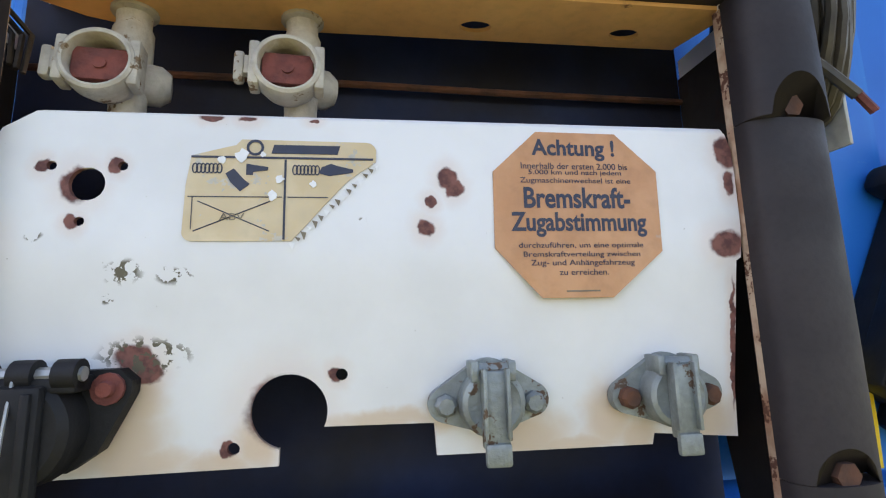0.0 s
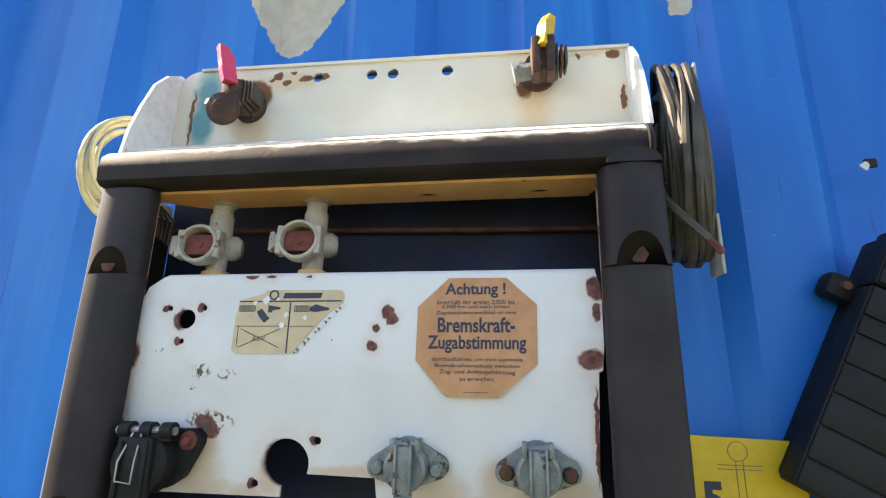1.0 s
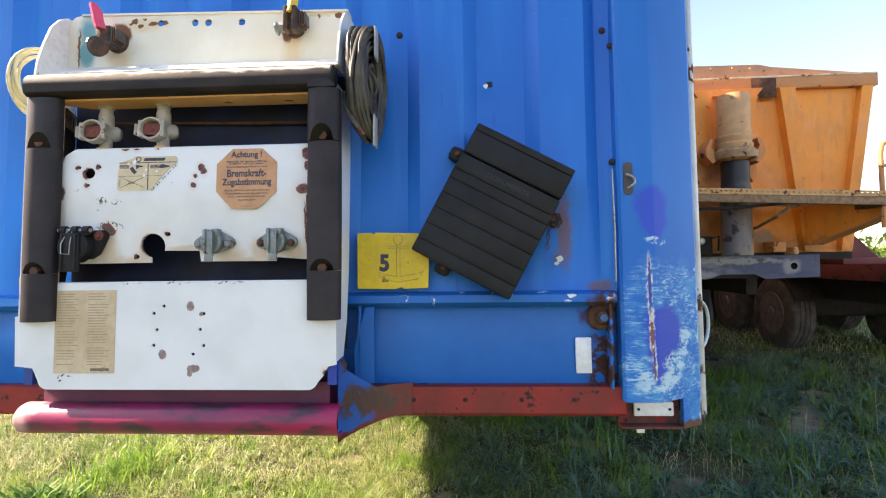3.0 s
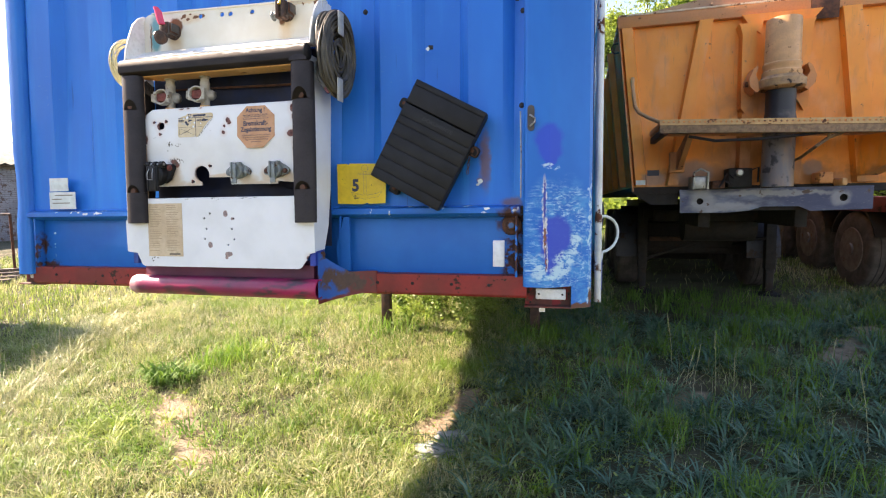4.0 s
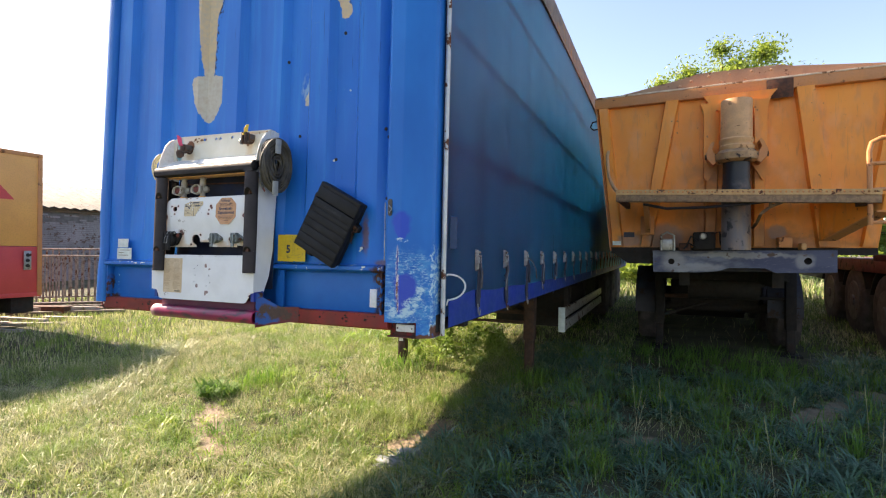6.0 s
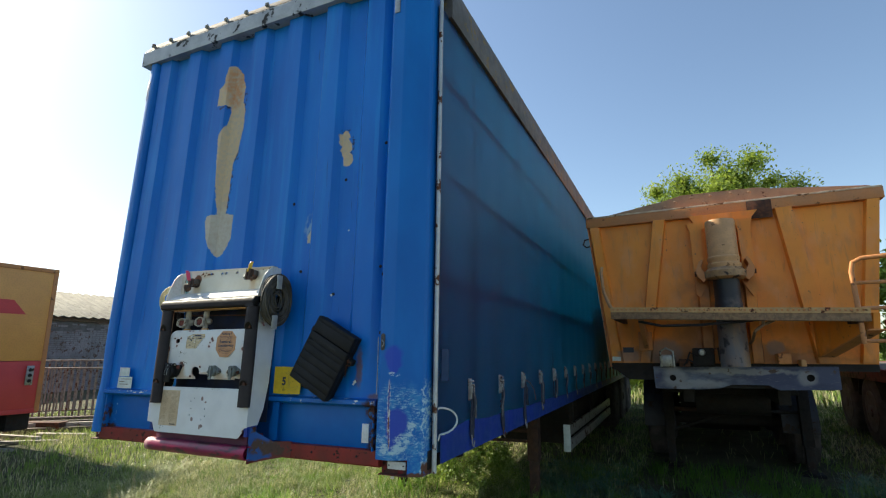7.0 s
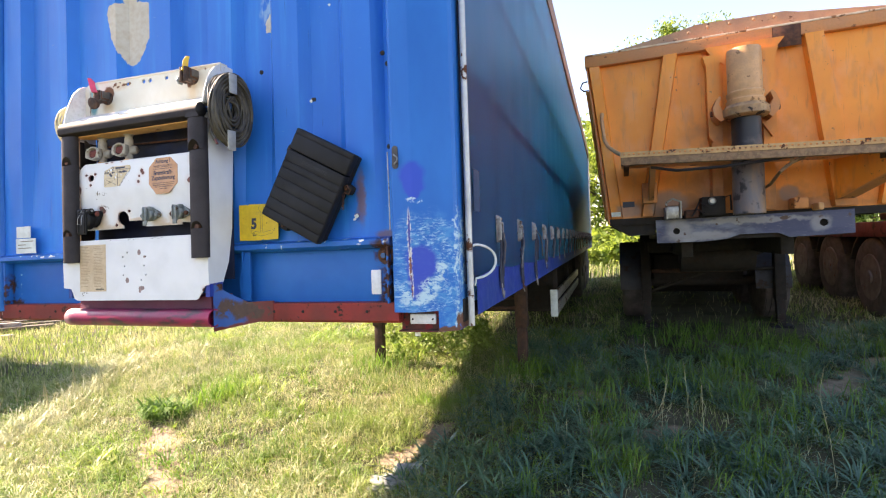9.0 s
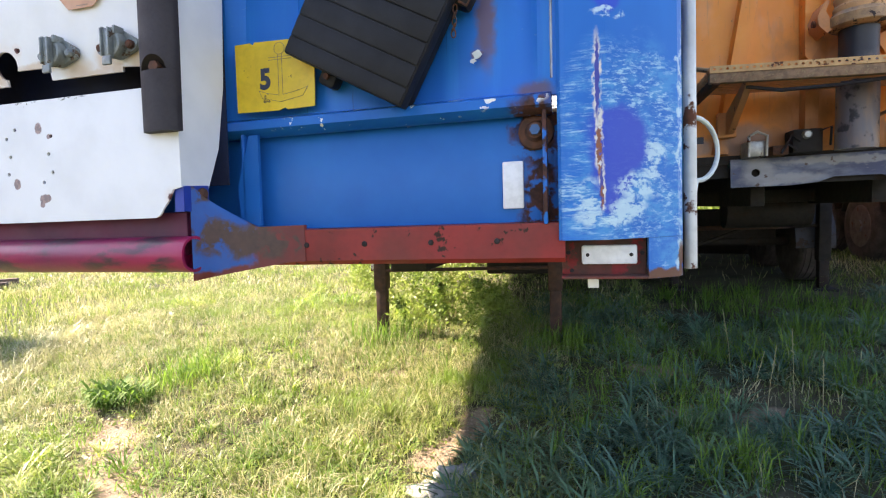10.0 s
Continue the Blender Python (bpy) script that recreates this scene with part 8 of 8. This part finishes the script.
def tree(x, y, h, crown, seed, leaves, label, size=0.13, low=0.32):
    g = np.random.default_rng(seed)
    z = gz(x, y)
    root = thing("tree", (x, y, z), label, "tree", "trees behind the trailers")
    trunk = bmesh.new()
    pts = [Vector((x + 0.12 * math.sin(3 * t + seed), y + 0.1 * math.cos(2 * t + seed), z - 0.1 + h * 0.75 * t)) for t in (0, 0.25, 0.5, 0.75, 1.0)]
    for i, (a, b) in enumerate(zip(pts, pts[1:])):
        rod(trunk, a, b, h * 0.022 * (1 - 0.2 * i), h * 0.022 * (0.8 - 0.2 * i) + 0.01, 9, False)
    centres, radii = [], []
    for i in range(120):
        t = g.uniform(low, 1.0)
        a = g.uniform(0, 2 * math.pi)
        reach = crown * g.uniform(0.15, 0.92) * math.sqrt(max(0.05, 1 - ((t - 0.58) / 0.50) ** 2))
        end = Vector((x + reach * math.cos(a), y + reach * math.sin(a), z + h * t * 0.93))
        start = pts[0].lerp(pts[-1], min(1.0, t * 0.95))
        rod(trunk, start, end, h * 0.008, 0.012, 6, False)
        centres.append(tuple(end))
        radii.append(crown * g.uniform(0.15, 0.30))
    part("trunk", trunk, M_BARK, root)
    co = leaf_cloud(g, np.array(centres), np.array(radii), leaves, size) - np.array(ORIGIN[root.name])
    me = quads_mesh("crown", co)
    me.materials.append(M_LEAF)
    c = new("crown", me)
    c.parent = root
    return root


tree(3.9, 22.5, 10.1, 3.9, 5, 115000, "leafy green broad-crowned tree behind the tipper", 0.075)
tree(1.0, 24.0, 7.0, 3.0, 6, 14000, "leafy green tree with branches low to the ground", 0.12, 0.12)
tree(9.8, 21.5, 5.2, 2.4, 7, 12000, "leafy green tree in full sun", 0.12, 0.15)
tree(14.0, 24.0, 8.0, 3.2, 8, 10000, "leafy green tree in full sun", 0.14, 0.15)
tree(-3.5, 30.0, 6.5, 3.0, 9, 9000, "leafy green tree with branches low to the ground", 0.14, 0.12)


def undergrowth():
    """One long uneven hedge of clumps that closes the meadow."""
    g = np.random.default_rng(21)
    centres, radii = [], []
    for i in range(260):
        a = g.uniform(-0.95, 0.85)
        d = g.uniform(26, 46)
        x, y = 2 + d * math.sin(a), d * math.cos(a)
        r = g.uniform(0.7, 1.6)
        centres.append((x, y, 0.3 + r * g.uniform(0.4, 1.5)))
        radii.append(r)
    for i in range(40):
        x, y = g.uniform(-1.5, 2.6), g.uniform(17, 22)
        r = g.uniform(0.4, 0.9)
        centres.append((x, y, 0.4 + r * g.uniform(0.3, 1.2)))
        radii.append(r)
    co = leaf_cloud(g, np.array(centres), np.array(radii), 50000, 0.15)
    me = quads_mesh("undergrowth", co)
    me.materials.append(M_LEAF)
    return tagged(new("undergrowth", me), "far hedge of sunlit green bushes", "bushes", kind="stuff")


undergrowth()


# ---- grass ----
def blades(name, x, y, h, w, rng_np, lean_amount, material, label):
    """Bent tapering blades, three triangles each, in one mesh."""
    n = len(x)
    z = ground_z(x, y) - 0.005
    a = rng_np.uniform(0, 2 * np.pi, n)
    side = np.stack([np.cos(a), np.sin(a), np.zeros(n)], 1) * (w / 2)[:, None]
    b = rng_np.uniform(0, 2 * np.pi, n)
    b = b * 0.85 + 2.2 * (np.sin(7.3 * x + 1.0 + 2 * np.sin(3.1 * y)) + np.sin(6.9 * y + 2 * np.sin(2.7 * x)))     # neighbours lean roughly the same way
    amount = rng_np.uniform(0.05, 1.0, n) * lean_amount
    bend = np.stack([np.cos(b), np.sin(b), np.zeros(n)], 1) * (h * amount)[:, None]
    base = np.stack([x, y, z], 1)
    up = np.zeros((n, 3))
    up[:, 2] = h
    mid = base + up * 0.58 + bend * 0.32
    tip = base + up * np.clip(1 - 0.45 * amount, 0.15, 1)[:, None] + bend
    co = np.stack([base - side, base + side, mid - side * 0.75, mid + side * 0.75, tip], 1).reshape(-1, 3)
    i = np.arange(n) * 5
    tri = np.stack([i, i + 1, i + 3, i, i + 3, i + 2, i + 2, i + 3, i + 4], 1).ravel().astype(np.int32)
    me = bpy.data.meshes.new(name)
    me.vertices.add(len(co))
    me.vertices.foreach_set("co", co.astype(np.float32).ravel())
    me.loops.add(len(tri))
    me.loops.foreach_set("vertex_index", tri)
    me.polygons.add(len(tri) // 3)
    me.polygons.foreach_set("loop_start", np.arange(0, len(tri), 3, dtype=np.int32))
    me.update(calc_edges=True)
    me.materials.append(material)
    return tagged(new(name, me), label, "grass", kind="stuff")


def arching_tufts(name, cx, cy, reach, count, width, g, material, label):
    """Clumps of long blades that arch outwards from their middle."""
    k = np.repeat(np.arange(len(cx)), count)
    n = len(k)
    a = g.uniform(0, 2 * np.pi, n)
    out = np.stack([np.cos(a), np.sin(a), np.zeros(n)], 1)
    side = np.stack([-np.sin(a), np.cos(a), np.zeros(n)], 1) * (width * g.uniform(0.6, 1.3, n) / 2)[:, None]
    L = reach[k] * g.uniform(0.45, 1.15, n)
    rise = g.uniform(0.35, 1.25, n)
    o = g.uniform(0, 0.25, n) * reach[k]
    x, y = cx[k] + out[:, 0] * o, cy[k] + out[:, 1] * o
    base = np.stack([x, y, ground_z(x, y) - 0.005], 1)
    rows = []
    for t, w in ((0.0, 0.8), (0.35, 1.0), (0.7, 0.7), (1.0, 0.04)):
        p = base + out * (L * (0.25 * t + 0.55 * t * t))[:, None]
        p[:, 2] += L * rise * (t - 0.52 * t * t)
        twist = np.zeros((n, 3))
        twist[:, 2] = 0.3 * w * width
        rows += [p - side * w + twist * 0.5, p + side * w]
    co = np.stack(rows, 1).reshape(-1, 3)
    i = np.arange(n)[:, None] * 8
    quad = (i[:, :, None] + np.array([[0, 1, 3, 2], [2, 3, 5, 4], [4, 5, 7, 6]])[None]).reshape(-1).astype(np.int32)
    me = bpy.data.meshes.new(name)
    me.vertices.add(len(co))
    me.vertices.foreach_set("co", co.astype(np.float32).ravel())
    me.loops.add(len(quad))
    me.loops.foreach_set("vertex_index", quad)
    me.polygons.add(len(quad) // 4)
    me.polygons.foreach_set("loop_start", np.arange(0, len(quad), 4, dtype=np.int32))
    me.update(calc_edges=True)
    me.materials.append(material)
    return tagged(new(name, me), label, "grass", kind="stuff")


gr = np.random.default_rng(3)


def scatter(n, x0, x1, y0, y1, power=1.0):
    x, y = gr.uniform(x0, x1, n), gr.uniform(y0, y1, n)
    keep = gr.uniform(0, 1, n) < patchy(x, y) ** power
    return x[keep], y[keep]


x, y = scatter(370000, -4.8, 4.6, -0.2, 5.2)
keep = ~((x > 1.6) & (x < 3.7) & (y > 3.9) & (gr.uniform(0, 1, len(x)) < 0.93)) & ~((x > 0.5) & (gr.uniform(0, 1, len(x)) < 0.75))
x, y = x[keep], y[keep]
k = patchy(x, y)
shade = smooth01(x, 0.2, 1.2)
blades("short_grass", x, y, (0.03 + 0.13 * gr.uniform(0, 1, len(x)) ** 1.9) * (0.30 + 1.0 * k) * (1 - 0.25 * shade) * (0.75 + 0.5 * np.sin(9.1 * x + 3 * np.sin(5.3 * y)) * np.sin(8.3 * y + 2 * np.sin(6.1 * x))) , gr.uniform(0.0026, 0.0062, len(x)), gr, 1.9, M_GRASS, "short mixed green and straw-dry meadow grass")
x, y = scatter(150000, -12, 9, 4.6, 13)
keep = ~((x > 1.6) & (x < 3.75) & (y < 10) & (gr.uniform(0, 1, len(x)) < 0.95)) & ~((np.abs(x) < 1.1) & (y > 5.0) & (gr.uniform(0, 1, len(x)) < 0.5))
x, y = x[keep], y[keep]
blades("meadow_grass", x, y, gr.uniform(0.04, 0.17, len(x)), gr.uniform(0.006, 0.012, len(x)), gr, 1.7, M_GRASS, "longer meadow grass between the trailers")
x, y = scatter(45000, -12, -4.6, -3, 5)
keep = ~((x > -10.2) & (x < -7.9) & (y < 2.9))
blades("meadow_grass", x[keep], y[keep], gr.uniform(0.05, 0.18, keep.sum()), gr.uniform(0.006, 0.012, keep.sum()), gr, 0.8, M_GRASS, "meadow grass in the shade of the truck")
x, y = scatter(50000, -6, 6.5, -5.5, 0.0)
blades("meadow_grass", x, y, gr.uniform(0.03, 0.12, len(x)), gr.uniform(0.005, 0.010, len(x)), gr, 1.7, M_GRASS, "trodden meadow grass in front of the trailers")
x, y = scatter(42000, -26, 26, 12, 34, 0.4)
blades("far_grass", x, y, gr.uniform(0.15, 0.40, len(x)), gr.uniform(0.02, 0.05, len(x)), gr, 0.7, M_GRASS, "tall sunlit grass far behind")
# a haze of thin pale stalks over the open meadow
x, y = scatter(48000, -5.2, 0.9, -1.0, 5.6, 1.5)
blades("pale_stalks", x, y, gr.uniform(0.07, 0.20, len(x)) * (0.6 + 0.4 * np.sin(2.3 * x + 1.1 * y) ** 2), gr.uniform(0.0014, 0.0030, len(x)), gr, 1.5, M_PALE, "thin pale dry stalks over the open meadow")
# tufts of long blades
tx, ty, th, tw = [], [], [], []
for i in range(450):
    cx, cy = gr.uniform(-4.2, 4.6), gr.uniform(0.4, 5.4)
    strong = 0.55 + 0.75 * float(smooth01(cx, 0.4, 1.6))
    m_ = int(gr.integers(12, 40))
    spread = gr.uniform(0.03, 0.09)
    tx.append(gr.normal(cx, spread, m_))
    ty.append(gr.normal(cy, spread, m_))
    th.append(gr.uniform(0.08, 0.23, m_) * strong)
    tw.append(gr.uniform(0.004, 0.009, m_))
# small round-leaved herbs in clumps over the open meadow
hx, hy, hr = gr.uniform(-5.5, 1.6, 2200), gr.uniform(-4.0, 7.5, 2200), gr.uniform(0.03, 0.12, 2200)
k = gr.integers(0, 2200, 60000)
x, y = hx[k] + gr.normal(0, 1, len(k)) * hr[k], hy[k] + gr.normal(0, 1, len(k)) * hr[k]
z = ground_z(x, y) + gr.uniform(0.01, 0.085, len(k)) * np.exp(-((x - hx[k]) ** 2 + (y - hy[k]) ** 2) / (2 * hr[k] ** 2))
p = np.stack([x, y, z], 1)
a = gr.uniform(0, 2 * np.pi, len(k))
d1 = np.stack([np.cos(a), np.sin(a), gr.normal(0, 0.45, len(k))], 1)
d2 = np.stack([-np.sin(a), np.cos(a), gr.normal(0, 0.45, len(k))], 1)
s = gr.uniform(0.005, 0.015, len(k))[:, None]
herbs = quads_mesh("meadow_herbs", np.stack([p - d1 * s, p + d2 * s * 0.6, p + d1 * s, p - d2 * s * 0.6], 1).reshape(-1, 3))
herbs.materials.append(M_HERB)
tagged(new("meadow_herbs", herbs), "small pale green herb leaves among the grass", "herbs", kind="stuff")
# long couch grass that grows between the trailers, coloured bluer for the shade there
cx, cy = gr.uniform(0.35, 5.2, 3900), gr.uniform(0.2, 5.6, 3900)
keep = ~((cx > 1.5) & (cx < 3.7) & (cy > 4.2)) & (gr.uniform(0, 1, 3900) < patchy(cx * 1.3 + 4, cy * 1.3) ** 1.6) & (gr.uniform(0, 1, 3900) < patchy(cx, cy))
arching_tufts("couch_grass", cx[keep], cy[keep], gr.uniform(0.08, 0.27, keep.sum()), 24, 0.0095, gr, M_COUCH, "long arching couch grass between the trailers, tinted blue-green for shade")
# bright tufts in the open meadow
cx, cy = gr.uniform(-4.4, 1.0, 420), gr.uniform(-1.5, 5.4, 420)
# uneven small tussocks, taller where the grass grows thick
tu_x, tu_y = scatter(4600, -5.0, 0.7, -0.6, 5.4, 2.0)
tu_k = np.clip(np.sin(3.1 * tu_x + 2 * np.sin(1.9 * tu_y)) * np.sin(2.7 * tu_y + 1.5 * np.sin(2.2 * tu_x)) + 0.5, 0.05, 1.5)
tu_h = (0.06 + 0.10 * tu_k) * gr.uniform(0.6, 1.3, len(tu_x))
for tone, (material, label) in enumerate(((M_GRASS, "uneven green and straw tussocks in the open meadow"), (M_PALE, "pale dry tussocks in the open meadow"), (M_HERB, "dull green tussocks in the open meadow"))):
    pick = (np.floor(3.2 * (np.sin(1.3 * tu_x + 4) * np.cos(1.7 * tu_y) * 0.5 + 0.5) + gr.uniform(-0.6, 0.6, len(tu_x))).clip(0, 2) == tone)
    arching_tufts("tussocks", tu_x[pick], tu_y[pick], tu_h[pick], 18, 0.0055, gr, material, label)
CLUMPS = ((-0.95, 4.2, 0.30, 34, 0.30), (-2.36, 4.33, 0.35, 34, 0.30), (-1.82, 2.30, 0.16, 22, 0.22), (-2.05, 2.35, 0.18, 14, 0.20), (-1.89, 0.90, 0.13, 20, 0.20), (-0.36, 1.43, 0.09, 12, 0.17), (-2.2, 1.95, 0.14, 12, 0.16), (-2.8, 5.4, 0.4, 26, 0.28), (-3.9, 4.3, 0.4, 24, 0.26))
cx = np.concatenate([cx] + [gr.normal(a, r, n) for a, b, r, n, h in CLUMPS])
cy = np.concatenate([cy] + [gr.normal(b, r, n) for a, b, r, n, h in CLUMPS])
reach = np.concatenate([gr.uniform(0.05, 0.17, 420)] + [h * gr.uniform(0.5, 1.2, n) for a, b, r, n, h in CLUMPS])
arching_tufts("bright_tufts", cx, cy, reach, 26, 0.007, gr, M_TUFT, "bright yellow-green grass tufts in the open meadow")
# pale long grass that leans over the edge of the trodden strip
t = gr.uniform(0, 1, 330)
cx, cy = -3.05 - 1.15 * t + gr.normal(0, 0.13, 330), 1.0 + 2.0 * t + gr.normal(0, 0.13, 330)
arching_tufts("fringe_grass", cx, cy, np.where(gr.uniform(0, 1, 330) < 0.3, 1.6, 1.0) * gr.uniform(0.09, 0.25, 330), 16, 0.0045, gr, M_PALE, "long pale arching grass along a trodden strip")
# grey-green tufts near the stones
cx, cy = np.concatenate([gr.normal(-0.75, 0.16, 16), gr.normal(-1.4, 0.3, 14), gr.normal(-0.1, 0.15, 12)]), np.concatenate([gr.normal(1.43, 0.10, 16), gr.normal(0.75, 0.2, 14), gr.normal(1.0, 0.2, 12)])
arching_tufts("grey_green_tufts", cx, cy, gr.uniform(0.10, 0.22, 42), 22, 0.006, gr, M_WEED, "dull grey-green grass tufts")
# leafy weeds in the sun beneath and beyond the trailer
n = 70
cx, cy = gr.uniform(-2.6, 0.05, n), gr.uniform(4.6, 9.5, n)
cx[:16], cy[:16] = gr.uniform(-0.9, 0.15, 16), gr.uniform(3.5, 4.8, 16)
h = gr.uniform(0.25, 0.75, n)
h[:16] *= 0.6
k = np.repeat(np.arange(n), 6)
lift = np.tile(np.linspace(0.15, 1.0, 6), n)
centres = np.stack([cx[k] + gr.normal(0, 0.06, len(k)), cy[k] + gr.normal(0, 0.06, len(k)), ground_z(cx[k], cy[k]) + h[k] * lift], 1)
co = leaf_cloud(gr, centres, 0.10 + 0.12 * (1 - lift) + 0.05 * gr.uniform(0, 1, len(k)), 30000, 0.022)
tall_weeds = quads_mesh("tall_weeds", co)
tall_weeds.materials.append(M_HERB)
tagged(new("tall_weeds", tall_weeds), "tall sunlit olive-green leafy weeds", "weeds", kind="stuff")
blades("grass_tufts", np.concatenate(tx), np.concatenate(ty), np.concatenate(th), np.concatenate(tw), gr, 1.1, M_WEED, "dense fresh green grass tufts")
# taller tufts round the landing legs
x = np.concatenate([gr.normal(a, 0.16, 260) for a in (-0.85, 0.71, -2.0)])
y = np.concatenate([gr.normal(b, 0.14, 260) for b in (3.25, 3.25, 2.2)])
blades("leg_tufts", x, y, gr.uniform(0.12, 0.30, len(x)), gr.uniform(0.005, 0.011, len(x)), gr, 1.0, M_WEED, "tall green tufts round the landing legs")
# seed stalks
x, y = gr.uniform(-4.6, 4.2, 900), gr.uniform(0.6, 5.5, 900)
left = np.stack([gr.normal(-3.2, 0.5, 500), gr.normal(1.9, 0.8, 500)], 1)
x, y = np.concatenate([x, left[:, 0]]), np.concatenate([y, left[:, 1]])
blades("seed_stalks", x, y, gr.uniform(0.10, 0.30, len(x)), gr.uniform(0.0018, 0.0035, len(x)), gr, 0.9, M_STRAW, "pale dry grass stalks")


def seed_head(x, y, h, seed):
    q = random.Random(seed)
    z = gz(x, y)
    root = thing("grass_stalk", (x, y, z), "single tall pale grass stalk with a feathery seed head", "grass stalk", "tall grass stalks")
    dx, dy = q.uniform(-0.08, 0.08), q.uniform(-0.05, 0.05)
    tip = Vector((x + dx, y + dy, z + h))
    part("stem", pipe(bmesh.new(), [(x, y, z - 0.01), (x + dx * 0.4, y + dy * 0.4, z + h * 0.55), tuple(tip)], 0.0016, 5), M_STRAW, root)
    hd = bmesh.new()
    for i in range(26):
        t = i / 26
        p = Vector((x + dx * (0.62 + 0.38 * t), y + dy * (0.62 + 0.38 * t), z + h * (0.70 + 0.32 * t)))
        o = Vector((q.uniform(-1, 1), q.uniform(-1, 1), 0.8)) * 0.014 * (1.1 - t)
        rod(hd, p, p + o, 0.0022, 0.0008, 4, False)
    part("seed_head", hd, M_STRAW, root)


for i in range(9):
    q = random.Random(300 + i)
    t = q.random()
    seed_head(-3.15 - 1.05 * t + q.uniform(-0.1, 0.1), 1.1 + 1.9 * t + q.uniform(-0.1, 0.1), q.uniform(0.26, 0.42), 40 + i)
for i in range(10):
    q = random.Random(100 + i)
    seed_head(q.uniform(1.6, 3.6), q.uniform(1.4, 3.0), q.uniform(0.28, 0.50), i)


def weed(x, y, r, n, seed):
    """A low rosette of broad leaves."""
    q = random.Random(seed)
    z = gz(x, y)
    root = thing("weed_plant", (x, y, z), "low clump of broad dark green weed leaves", "weed", "weeds in the meadow")
    bm = bmesh.new()
    for i in range(n):
        a = q.uniform(0, 2 * math.pi)
        L, w = r * q.uniform(0.6, 1.25), r * q.uniform(0.03, 0.065)
        rise = q.uniform(0.9, 3.2)
        d, s = Vector((math.cos(a), math.sin(a), 0)), Vector((-math.sin(a), math.cos(a), 0))
        o = Vector((x, y, z)) + d * q.uniform(0, r * 0.35) + s * q.uniform(-r, r) * 0.7
        ctr = [o + d * (L * t) + Vector((0, 0, L * (rise * t - 0.75 * rise * t * t) + 0.01)) for t in (0, 0.35, 0.7, 1.0)]
        ws = (0.15, 1.0, 0.8, 0.03)
        va = [bm.verts.new(c - s * w * k + Vector((0, 0, 0.12 * w * k))) for c, k in zip(ctr, ws)]
        vm = [bm.verts.new(c) for c in ctr]
        vb = [bm.verts.new(c + s * w * k + Vector((0, 0, 0.12 * w * k))) for c, k in zip(ctr, ws)]
        for k in range(3):
            bm.faces.new((va[k], va[k + 1], vm[k + 1], vm[k]))
            bm.faces.new((vm[k], vm[k + 1], vb[k + 1], vb[k]))
    part("leaves", bm, M_WEED, root)


weed(-2.24, 1.70, 0.15, 230, 1)
weed(-2.08, 1.74, 0.13, 190, 2)
weed(-1.9, 4.6, 0.16, 40, 3)
for i in range(46):
    q = random.Random(500 + i)
    weed(q.uniform(-4.2, 4.2), q.uniform(0.9, 4.8), q.uniform(0.04, 0.09), 14, 600 + i)
